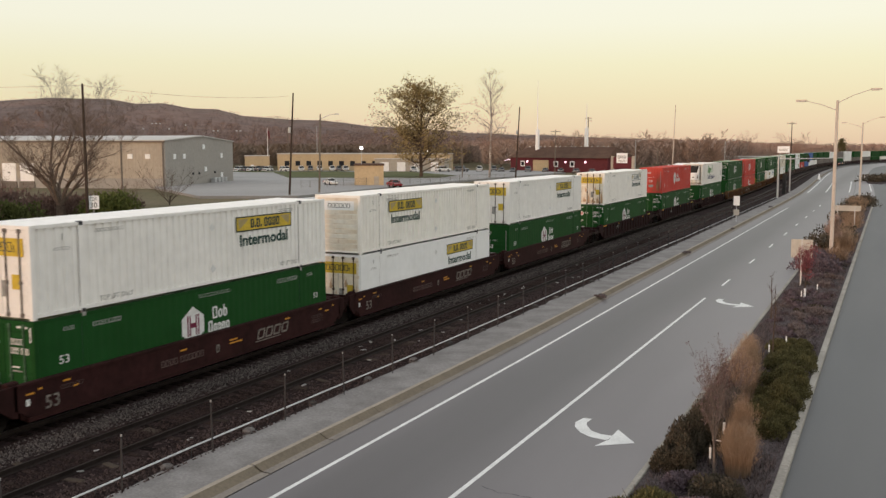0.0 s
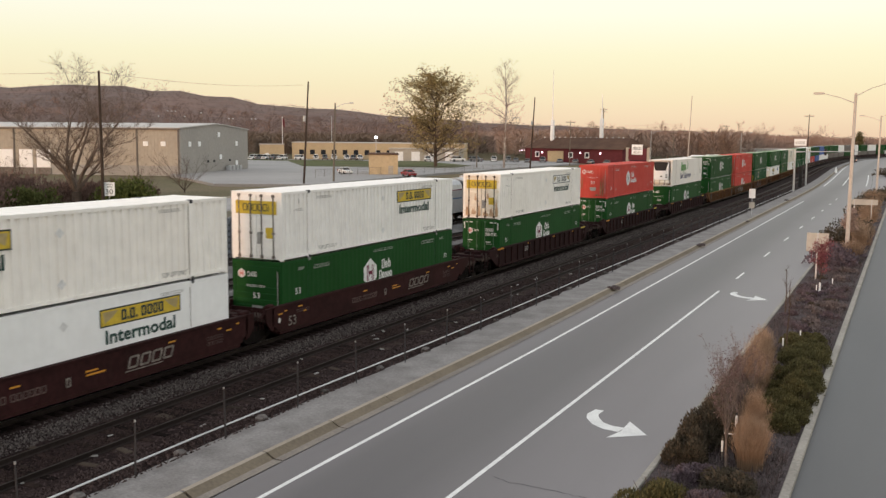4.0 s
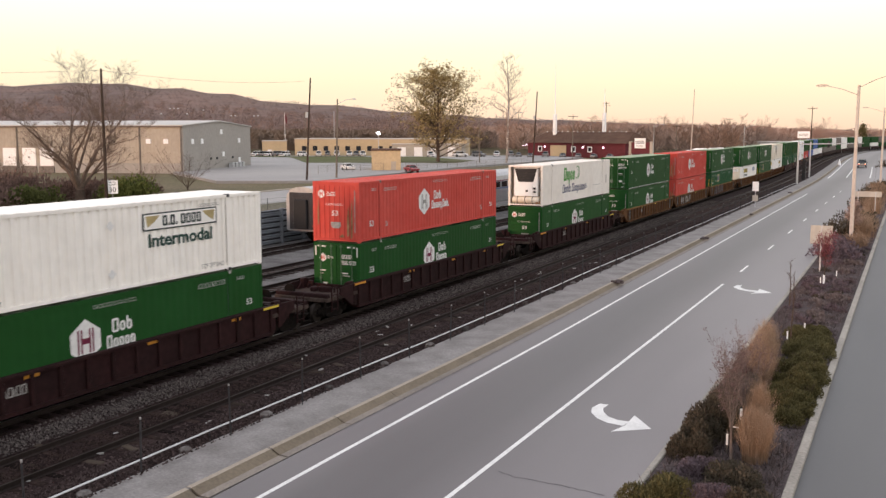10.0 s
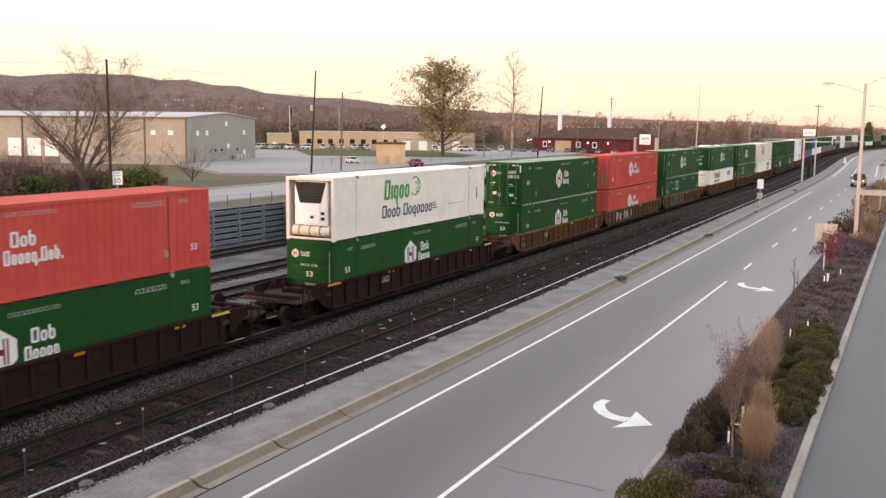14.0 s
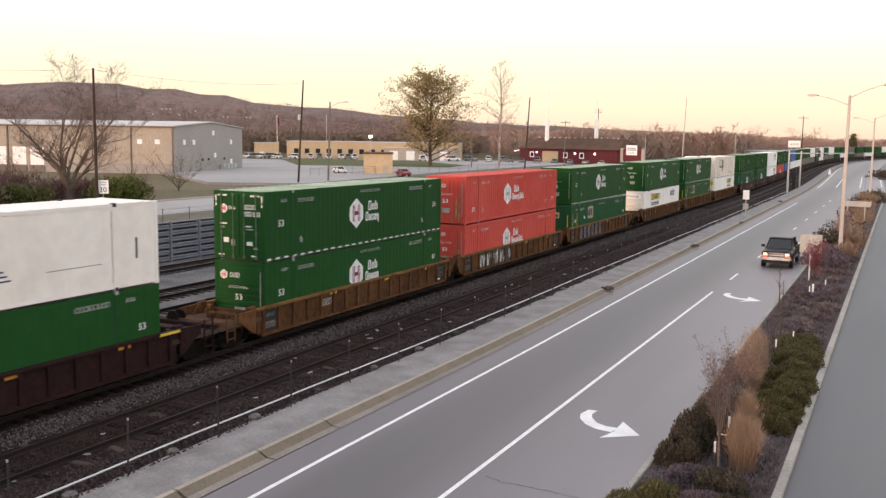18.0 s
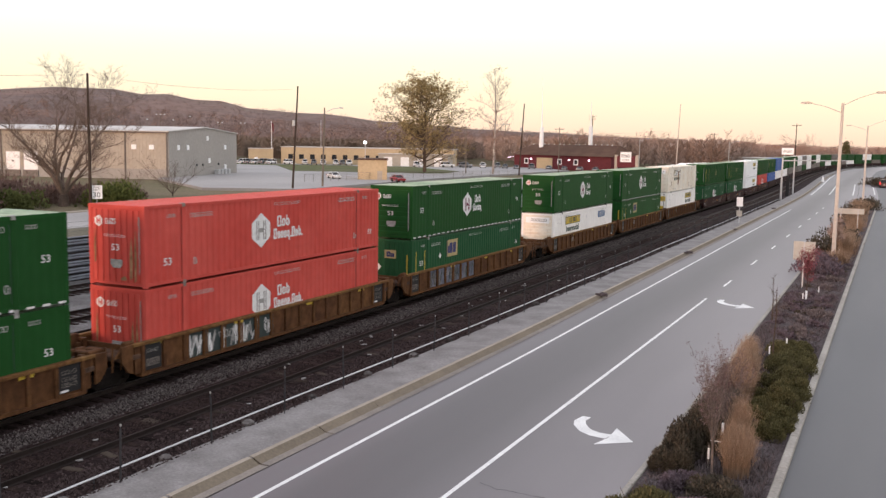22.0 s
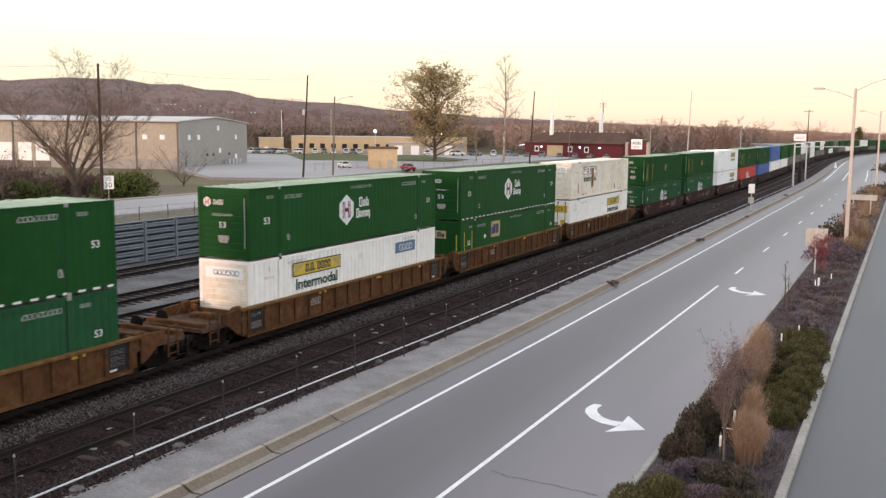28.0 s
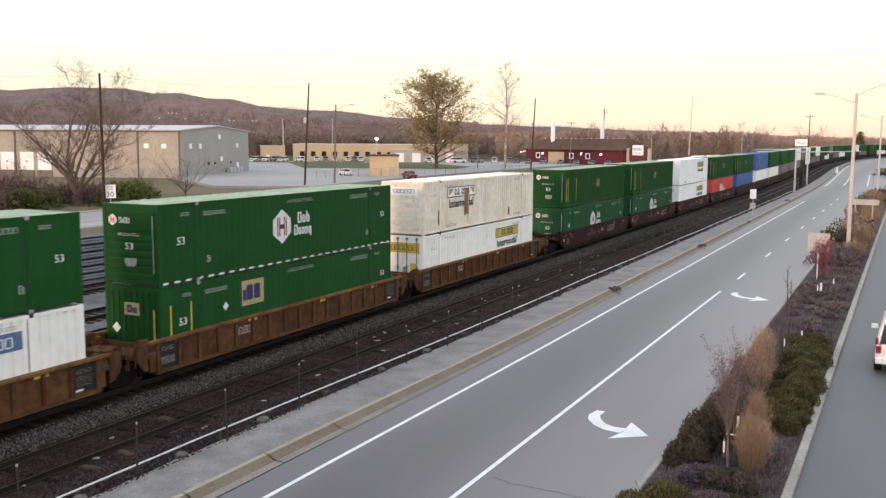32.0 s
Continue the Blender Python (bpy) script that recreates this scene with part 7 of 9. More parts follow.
def vehicle(kind, paint, label, at, lights=None, group=""):
    """A road vehicle whose nose looks to -y. kind: pickup, suv, sedan."""
    name = {"pickup": "pickup_truck", "suv": "sport_utility_vehicle", "sedan": "car"}[kind]
    c = thing(name, label, "truck" if kind == "pickup" else "car", at=at, group=group)
    hw, ln = {"pickup": (0.98, 5.95), "suv": (0.96, 5.0), "sedan": (0.88, 4.6)}[kind]
    lo, hi = -ln / 2, ln / 2
    belt = {"pickup": 1.24, "suv": 1.12, "sedan": 0.92}[kind]
    hood = {"pickup": 1.17, "suv": 1.08, "sedan": 0.88}[kind]
    top = {"pickup": 1.9, "suv": 1.86, "sedan": 1.44}[kind]
    z0 = {"pickup": 0.5, "suv": 0.38, "sedan": 0.24}[kind]
    P = M[paint]
    if kind == "pickup":
        cab = [(lo + 1.32, 0.86, 0.84, belt - 0.03, belt), (lo + 2.1, 0.87, 0.7, belt - 0.03, top - 0.02), (lo + 3.72, 0.88, 0.72, belt - 0.03, top - 0.03), (lo + 3.92, 0.88, 0.76, belt - 0.03, belt + 0.1)]
    elif kind == "suv":
        secs = [(lo, 0.86, z0 + 0.06, hood - 0.12), (lo + 0.12, 0.93, z0, hood - 0.04), (lo + 1.25, hw, z0, hood + 0.04), (lo + 1.4, hw, z0, belt), (hi - 0.15, hw, z0, belt), (hi, 0.9, z0 + 0.06, belt - 0.05)]
        cab = [(lo + 1.2, 0.86, 0.82, belt, belt + 0.03), (lo + 1.85, 0.87, 0.72, belt, top), (hi - 0.35, 0.87, 0.72, belt, top), (hi - 0.04, 0.87, 0.8, belt, belt + 0.08)]
    else:
        secs = [(lo, 0.76, z0 + 0.08, 0.66), (lo + 0.15, 0.84, z0, 0.76), (lo + 1.2, hw, z0, hood), (lo + 1.35, hw, z0, belt), (hi - 1.0, hw, z0, belt), (hi - 0.1, 0.86, z0, 0.92), (hi, 0.78, z0 + 0.1, 0.84)]
        cab = [(lo + 1.2, 0.78, 0.74, belt, belt + 0.02), (lo + 1.95, 0.78, 0.62, belt, top), (lo + 3.1, 0.78, 0.62, belt, top), (hi - 0.75, 0.78, 0.7, belt, belt + 0.05)]
    if kind == "pickup":
        rows = ((0.0, 0.84, 0.6, 1.0), (0.03, 0.91, 0.54, 1.05), (0.12, 0.95, 0.5, 1.09), (0.4, 0.975, 0.48, 1.13), (1.0, 0.985, 0.48, 1.17), (1.42, 0.985, 0.48, 1.2), (1.6, 0.985, 0.48, 1.23), (2.7, 0.985, 0.48, 1.24), (3.93, 0.985, 0.48, 1.24), (3.96, 0.98, 0.48, 0.82), (5.85, 0.98, 0.48, 0.82), (5.95, 0.94, 0.6, 0.8))
        part("body", loft([round_section(lo + y, w, a, b, 0.13) for y, w, a, b in rows]), P, c, smooth=True)
    else:
        part("body", loft([body_section(*s) for s in secs]), P, c)
    cabin = part("cabin", loft([cabin_section(*s) for s in cab]), M["glass"], c, "dark glazed cabin")
    (ya, wa, _, za, _), (yb, wb, tb, _, zb), (yc, wc, tc, _, zc), (yd, wd, td, zd, ze) = cab
    if kind == "pickup":
        roof_rows = ((-0.1, 0.6, 0.02), (-0.02, 0.68, 0.05), (0.2, 0.71, 0.075), (0.8, 0.73, 0.085), (1.4, 0.735, 0.08), (1.62, 0.73, 0.06), (1.7, 0.68, 0.02))
        part("roof", loft([round_section(yb + y, w, top - 0.12, top - 0.03 + h, 0.1) for y, w, h in roof_rows]), P, cabin, smooth=True)
    else:
        part("roof", Geo().bevel_box(-tb + 0.02, tb - 0.02, yb - 0.05, yc + 0.05, top - 0.05, top + 0.025, 0.03), P, cabin)
    for s in (-1, 1):
        pill = Geo()
        pill.tube((s * wa, ya + 0.05, za), (s * tb, yb, zb - 0.03), 0.035, n=5)
        pill.tube((s * wc * 0.99, yd, zd + 0.02), (s * tc, yc, zc - 0.03), 0.05, n=5)
        ym = (yb + yc) / 2
        pill.tube((s * wb, ym, za), (s * tb, ym, zb - 0.03), 0.035, n=5)
        if kind == "suv":
            ym2 = yc - 0.75
            pill.tube((s * wb, ym2, za), (s * tb, ym2, zb - 0.03), 0.05, n=5)
        part("pillars", pill, P, cabin)
        part("mirror", Geo().bevel_box(min(s * (hw - 0.02), s * (hw + 0.24)), max(s * (hw - 0.02), s * (hw + 0.24)), ya + 0.45, ya + 0.56, belt, belt + 0.17, 0.03), M["black"] if kind == "pickup" else P, c)
        on = lights in ("front", "both")
        if kind == "pickup":
            part("headlight", Geo().bevel_box(min(s * 0.56, s * 0.84), max(s * 0.56, s * 0.84), lo - 0.02, lo + 0.1, 0.9, 1.02, 0.03), M["head"], c, "lit headlight")
            part("marker_light", Geo().bevel_box(min(s * 0.55, s * 0.88), max(s * 0.55, s * 0.88), lo - 0.015, lo + 0.12, 0.78, 0.885, 0.03), M["amber"], c, "lit amber marker")
            part("marker_light", Geo().bevel_box(min(s * 0.85, s * 0.945), max(s * 0.85, s * 0.945), lo + 0.03, lo + 0.24, 0.8, 1.0, 0.03), M["tail_off"], c, "red-amber side lens")
            part("bumper_end", Geo().bevel_box(min(s * 0.86, s * 0.97), max(s * 0.86, s * 0.97), lo - 0.1, lo + 0.42, 0.57, 0.74, 0.05), M["chrome"], c)
            part("wheel_lip", Geo().tube((s * 0.975, lo + 0.95, 0.46), (s * 1.0, lo + 0.95, 0.46), 0.47, n=20), P, c)
            part("wheel_lip", Geo().tube((s * 0.975, hi - 1.38, 0.46), (s * 1.0, hi - 1.38, 0.46), 0.47, n=20), P, c)
            part("door_handle", Geo().bevel_box(min(s * 0.98, s * 1.005), max(s * 0.98, s * 1.005), lo + 2.55, lo + 2.72, 1.02, 1.06, 0.008), M["black"], c)
            part("window_trim", Geo().tube((s * 0.9, lo + 1.75, 1.255), (s * 0.9, lo + 3.75, 1.255), 0.014, n=5), M["chrome"], c, "bright trim under the side windows")
        else:
            part("headlight", Geo().bevel_box(min(s * 0.5, s * 0.86), max(s * 0.5, s * 0.86), lo - 0.03, lo + 0.1, hood - 0.3, hood - 0.15, 0.02), M["head" if on else "chrome"], c, "lit headlight" if on else "")
            part("marker_light", Geo().bevel_box(min(s * 0.52, s * 0.9), max(s * 0.52, s * 0.9), lo - 0.025, lo + 0.12, hood - 0.43, hood - 0.31, 0.02), M["amber" if on else "tail_off"], c)
        part("tail_light", Geo().bevel_box(min(s * 0.74, s * 0.92), max(s * 0.74, s * 0.92), hi - 0.06, hi + 0.03, belt - 0.32, belt - 0.06, 0.02), M["tail" if lights == "rear" else "tail_off"], c)
        part("side_trim", Geo().box(min(s * hw, s * (hw + 0.015)), max(s * hw, s * (hw + 0.015)), lo + 1.5, hi - 1.2, 0.62, 0.68), M["chrome" if kind == "pickup" else "black"], c)
        for y in (lo + 0.95, hi - (1.38 if kind == "pickup" else 1.05)):
            arch = Geo().tube((s * (hw - 0.2), y, z0 + 0.02), (s * (hw + 0.01), y, z0 + 0.02), 0.44, n=18)
            part("wheel_arch", arch, M["black"], c)
            wheel_parts(c, s * (hw - 0.1), y)
    part("bumper", Geo().bevel_box(-hw + 0.03, hw - 0.03, lo - 0.14, lo + 0.1, 0.44 + 0.14 * (kind == "pickup"), 0.66 + 0.08 * (kind == "pickup"), 0.05), M["chrome" if kind == "pickup" else paint], c)
    part("bumper", Geo().bevel_box(-hw + 0.03, hw - 0.03, hi - 0.1, hi + 0.12, 0.44, 0.66, 0.04), M["chrome" if kind == "pickup" else paint], c)
    part("grille", Geo().box(-0.48, 0.48, lo - 0.04, lo + 0.05, hood - 0.4, hood - 0.14), M["black"], c)
    part("grille_bar", Geo().box(-0.5, 0.5, lo - 0.06, lo - 0.03, hood - 0.31, hood - 0.23), M["chrome"], c)
    part("grille_surround", Geo().box(-0.52, 0.52, lo - 0.055, lo, hood - 0.16, hood - 0.12).box(-0.52, 0.52, lo - 0.055, lo, hood - 0.43, hood - 0.4), M["chrome"], c)
    part("plate_bar", Geo().box(-0.17, 0.17, hi + 0.1, hi + 0.13, 0.66, 0.8), M["mark_white"], c)
    if kind == "pickup":
        part("air_dam", Geo().bevel_box(-0.86, 0.86, lo - 0.02, lo + 0.25, 0.36, 0.56, 0.04), M["black"], c)
        part("hood_panel", Geo().prism([(lo + 0.16, hood - 0.035), (lo + 0.5, hood + 0.02), (lo + 1.4, hood + 0.075), (lo + 1.4, hood + 0.03)], -0.72, 0.72, "x"), P, c)
        part("bed_liner", Geo().box(-0.82, 0.82, lo + 4.02, hi - 0.1, 0.804, 0.812), M["black"], c, "dark open load bed")
        part("cab_back", Geo().bevel_box(-0.9, 0.9, lo + 3.9, lo + 3.985, 0.8, 1.3, 0.02), P, c)
        part("rear_pillar", Geo().prism([(lo + 3.45, belt - 0.02), (lo + 3.97, belt - 0.02), (lo + 3.8, top - 0.03), (lo + 3.5, top - 0.03)], -0.8, 0.8, "x"), P, c, "black cab rear quarter")
        for s in (-1, 1):
            part("bed_side", Geo().bevel_box(min(s * 0.83, s * 0.97), max(s * 0.83, s * 0.97), lo + 3.985, hi, 0.79, 1.3, 0.03), P, c)
            part("bed_rail", Geo().bevel_box(min(s * 0.82, s * 0.98), max(s * 0.82, s * 0.98), lo + 4.0, hi - 0.02, 1.301, 1.325, 0.008), M["chrome"], c, "bright bed rail cap")
        part("tailgate", Geo().bevel_box(-0.85, 0.85, hi - 0.08, hi, 0.7, 1.3, 0.02), P, c)
    if kind == "suv":
        part("liftgate", Geo().bevel_box(-0.78, 0.78, hi - 0.05, hi + 0.015, 0.68, belt + 0.02, 0.03), P, c)
        part("wiper", Geo().box(-0.4, 0.05, hi + 0.0, hi + 0.02, belt + 0.05, belt + 0.075), M["black"], c)
        part("rear_spoiler", Geo().bevel_box(-0.68, 0.68, hi - 0.42, hi - 0.22, top - 0.02, top + 0.03, 0.01), P, c)
        part("tail_light", Geo().bevel_box(-0.955, -0.86, hi - 0.1, hi + 0.02, belt, belt + 0.24, 0.02), M["tail" if lights == "rear" else "tail_off"], c)
        part("tail_light", Geo().bevel_box(0.86, 0.955, hi - 0.1, hi + 0.02, belt, belt + 0.24, 0.02), M["tail" if lights == "rear" else "tail_off"], c)
    return c


pickup = vehicle("pickup", "car_black", "black pickup truck with chrome bumper, headlights on", None, lights="front")
suv = vehicle("suv", "car_white", "white sport utility vehicle with dark windows", None)
redcar = vehicle("suv", "car_maroon_paint", "red estate vehicle with tail lights on", None, lights="rear")
park = vehicle("suv", "car_white", "white vehicle parked before the office", Matrix.Translation((-205.4, 264.6, -0.1)) @ Matrix.Rotation(0.15, 4, "Z"), group="parked cars")
for k, (x, y, a) in enumerate(((-201.4, 266.8, 0.15), (-196.6, 269.4, 0.15), (-191.0, 272.3, 1.2), (-186.0, 274.6, 0.6), (-180.6, 277.9, 0.6), (-176.8, 280.2, 0.6), (-172.8, 282.5, 0.6), (-147.1, 284.5, 0.6), (-138.6, 291.0, 2.0), (-128.5, 298.3, 0.4))):
    copy_thing(park, Matrix.Translation((x, y, 0.02 if k > 2 else -0.1)) @ Matrix.Rotation(a, 4, "Z"))
dark_park = vehicle("suv", "car_grey", "dark grey vehicle parked before the office", Matrix.Translation((-203.3, 265.7, -0.1)) @ Matrix.Rotation(0.15, 4, "Z"), group="parked cars")
for x, y, a in ((-199.0, 268.0, 0.15), (-183.3, 276.2, 0.6), (-174.8, 281.4, 0.6), (-133.5, 294.5, 1.4), (-124.0, 300.5, 0.4), (-112, 302, 0.3)):
    copy_thing(dark_park, Matrix.Translation((x, y, 0.02)) @ Matrix.Rotation(a, 4, "Z"))
sed = vehicle("sedan", "car_white", "white saloon car in the car park", Matrix.Translation((-113.5, 179.1, 0.02)) @ Matrix.Rotation(0.95, 4, "Z"), group="parked cars")
vehicle("sedan", "car_red", "red saloon car beside the pump house", Matrix.Translation((-95.5, 176.0, 0.02)) @ Matrix.Rotation(0.9, 4, "Z"), group="parked cars")
gsed = vehicle("sedan", "car_grey", "grey saloon car parked by the tavern", Matrix.Translation((-121.0, 300, 0.02)) @ Matrix.Rotation(0.3, 4, "Z"), group="parked cars")
for x, y, a in ((-116, 298, 0.3), (-106.5, 304, 0.2), (-100, 301, 0.2), (-94, 299, 0.1), (-88, 297, 0.1), (-141.9, 293.5, 0.3)):
    copy_thing(gsed, Matrix.Translation((x, y, -0.1)) @ Matrix.Rotation(a, 4, "Z"))

lotf = thing("chain_fence", "chain-link fence round the car park on thin grey posts", "fence")
LF = ((-107.5, 158.5), (-107.1, 174.1), (-103.0, 187.0), (-96.0, 205.0), (-88.0, 226.0))
lpost = Geo().tube((0, 0, 0), (0, 0, 2.1), 0.04, n=6).mesh("post", M["castings"])
for (xa, ya), (xb, yb) in zip(LF, LF[1:]):
    n = int(math.hypot(xb - xa, yb - ya) / 3)
    for k in range(n):
        part("post", lpost, None, lotf, at=(xa + (xb - xa) * k / n, ya + (yb - ya) * k / n, -0.45))
    wires = Geo()
    for z in (0.05, 0.45, 0.85, 1.25, 1.65, 2.05):
        wires.tube((xa, ya, z - 0.45), (xb, yb, z - 0.45), 0.012 if z < 2 else 0.025, n=4)
    tagged(part("mesh_wire", wires, M["castings"], lotf), kind="stuff")


# ---- vegetation ----
def crown_tree(name, label, at, seed, h, r0, base=0.3, reach=0.35, limbs=16, levels=2, rise=0.5, fork=0, bark="bark", leaf=None, leaf_size=0.3, leaf_count=6, shape="oval", twig=0.012, guard=None, wild=0.12, spread=0.75, twig_bark=None):
    """A tree with limbs set round a trunk inside a given crown outline; fork > 0 splits the trunk low into that many stems."""
    r = random.Random(seed)
    wood, leaves, limb_geo = Geo(), Geo(), []
    outline = {"oval": lambda f: math.sin(math.pi * min(1, 0.22 + 0.74 * f)) ** 0.8, "dome": lambda f: math.sin(math.pi * (0.27 + 0.63 * f)) ** 0.6, "wide": lambda f: 1.0 - 0.75 * f * f, "slim": lambda f: 0.45 + 0.55 * math.sin(math.pi * min(1, 0.15 + 0.8 * f))}[shape]

    def clump(p, k):
        for _ in range(leaf_count):
            c = p + Vector((r.gauss(0, k), r.gauss(0, k), r.gauss(0, k * 0.8)))
            n = Vector((r.uniform(-1, 1), r.uniform(-1, 1), r.uniform(-1, 1))).normalized()
            a = n.orthogonal().normalized() * leaf_size * r.uniform(0.5, 1.1)
            b = n.cross(a).normalized() * leaf_size * r.uniform(0.35, 0.8)
            leaves.add([c - a, c + b * 0.6, c + a, c - b], [(0, 1, 2, 3)])

    def limb(p, d, n, rad, lev, wood):
        steps = 4 if lev else 2
        for k in range(steps):
            d = (d + Vector((r.gauss(0, wild), r.gauss(0, wild), r.gauss(0.05, wild * 0.7)))).normalized()
            q = p + d * (n / steps)
            r2 = max(twig * 0.6, rad * 0.74)
            wood.tube(p, q, rad, r2, n=5 if lev > 1 else 3, caps=False)
            if lev:
                for _ in range(2 if r.random() < 0.75 else 1):
                    side = Vector((r.gauss(0, 1), r.gauss(0, 1), r.gauss(0.3, 0.5))).normalized()
                    limb(q, (d * 0.75 + side * spread).normalized(), n * r.uniform(0.32, 0.52), max(twig, r2 * 0.6), lev - 1, wood)
            p, rad = q, r2
        if leaf and lev <= 1:
            clump(p, leaf_size * 1.6)

    stems = []
    if fork:
        top = Vector((0, 0, h * base))
        wood.tube((0, 0, 0), top * 0.5, r0 * 1.25, r0, n=9, caps=False)
        wood.tube(top * 0.5, top, r0, r0 * 0.9, n=9, caps=False)
        for k in range(fork):
            a = 6.283 * (k + r.uniform(-0.25, 0.25)) / fork
            t = r.uniform(0.25, 0.85) * reach / 0.35
            stems.append((top, Vector((math.cos(a) * t, math.sin(a) * t, 1)).normalized(), h * (1 - base) * r.uniform(0.75, 1.0), r0 * r.uniform(0.45, 0.62)))
        for p, d, n, rad in stems:
            limb_geo.append(Geo())
            limb(p, d, n, rad, levels, limb_geo[-1])
    else:
        p, d, rad, steps = Vector((0, 0, 0)), Vector((0, 0, 1)), r0, 14
        pts = []
        for k in range(steps):
            d = (d + Vector((r.gauss(0, 0.03), r.gauss(0, 0.03), 0.1))).normalized()
            q = p + d * (h * 0.97 / steps)
            r2 = r0 * (1 - (k + 1) / steps) ** 0.8 + twig
            wood.tube(p, q, rad, r2, n=8, caps=False)
            pts.append((q, r2))
            p, rad = q, r2
        for k in range(limbs):
            f = (k + r.random()) / limbs
            z = base + (0.97 - base) * f
            i = min(steps - 1, int(z * steps))
            p, rad = pts[i]
            p = p - Vector((0, 0, r.uniform(0, h / steps)))
            a = k * 2.4 + r.uniform(-0.4, 0.4)
            up = rise * (0.5 + f) + r.uniform(-0.1, 0.15)
            n = reach * h * outline(f) * r.uniform(0.75, 1.1)
            limb_geo.append(Geo())
            limb(p, Vector((math.cos(a), math.sin(a), up)).normalized(), n, max(twig * 2, rad * 0.55), levels, limb_geo[-1])
    k = h / max(p[2] for g in [wood] + limb_geo for p in g.v)
    for g in [wood, leaves] + limb_geo:
        g.v = [(x, y, z * k) for x, y, z in g.v]
    t = thing(name, label, "tree", at=at)
    part("trunk", wood, M[bark], t)
    for g in limb_geo:
        part("limb", g, M[twig_bark or bark], t)
    if leaf:
        part("crown", leaves, leaf, t)
    if guard:
        part("trunk_guard", Geo().tube((0, 0, 0.1), (0, 0, guard), r0 + 0.025, n=8), M["white2"], t, "white trunk guard")
    return t


L_OLIVE = leafy("fading_leaves", (0.19, 0.145, 0.06), (0.38, 0.285, 0.14))
L_BROWN = leafy("dead_brown_leaves", (0.11, 0.06, 0.035), (0.19, 0.11, 0.06))
L_RED = leafy("red_leaves", (0.19, 0.055, 0.07), (0.30, 0.105, 0.115))
L_RUST = leafy("dull_red_brown_leaves", (0.085, 0.04, 0.036), (0.15, 0.075, 0.06))
L_DARK = leafy("juniper_sprays", (0.056, 0.052, 0.023), (0.162, 0.14, 0.066))
L_TAN = leafy("tan_grass_blades", (0.28, 0.19, 0.13), (0.47, 0.34, 0.25))
L_MAUVE = leafy("mauve_brown_leaves", (0.125, 0.08, 0.078), (0.23, 0.155, 0.148))
L_HEATH = leafy("grey_mauve_ground_plants", (0.115, 0.09, 0.088), (0.205, 0.168, 0.165))
L_STEM = leafy("orange_brown_grass_stems", (0.19, 0.12, 0.078), (0.36, 0.24, 0.16))
L_PURPLE = leafy("purple_grey_shrub_leaves", (0.09, 0.066, 0.078), (0.175, 0.135, 0.152))
L_BRUSH = leafy("bare_brush_twigs", (0.12, 0.078, 0.068), (0.21, 0.142, 0.122))
L_DKBR = leafy("dark_brown_green_leaves", (0.044, 0.039, 0.028), (0.118, 0.096, 0.072))
# woods colours are paled to carry the haze of distance
L_WOOD = leafy("bare_woods", (0.128, 0.104, 0.086), (0.2, 0.155, 0.126))
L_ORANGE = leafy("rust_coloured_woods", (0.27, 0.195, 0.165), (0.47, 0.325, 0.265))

crown_tree("bare_tree", "large bare spreading tree with twisted limbs", (-95.6, 86.7, -0.45), 5, 20.0, 0.6, base=0.12, reach=0.26, fork=6, levels=4, twig=0.011, wild=0.15, spread=0.6, twig_bark="bark_twig")
crown_tree("broad_tree", "tall broad tree with thinning olive-brown leaves", (-119.7, 236.4, -0.45), 11, 29.2, 0.5, base=0.1, reach=0.43, limbs=46, levels=2, rise=0.85, leaf=L_OLIVE, leaf_size=0.36, leaf_count=5, shape="dome", twig=0.03, wild=0.2, spread=0.7)
crown_tree("birch_tree", "slender pale-barked birch with bare pinkish twigs", (-100.3, 239.8, -0.45), 23, 30.4, 0.34, base=0.26, reach=0.23, limbs=26, levels=2, rise=1.3, bark="bark_pale", shape="oval", twig=0.018, wild=0.3, spread=0.85, twig_bark="bark_rosy")
for k, (x, y, h, s) in enumerate(((-100, 111.7, 7.0, 3), (-92, 66, 7.5, 7), (-108, 84, 6.0, 9), (-118, 95, 6.5, 10), (-103, 70, 6.0, 12), (-98, 100, 5.0, 14))):
    crown_tree("bare_shrub", "leafless grey-brown shrub with dense twigs", (x, y, -0.45), 40 + s, h, 0.12, base=0.06, reach=0.45, fork=9, levels=2, twig=0.012)


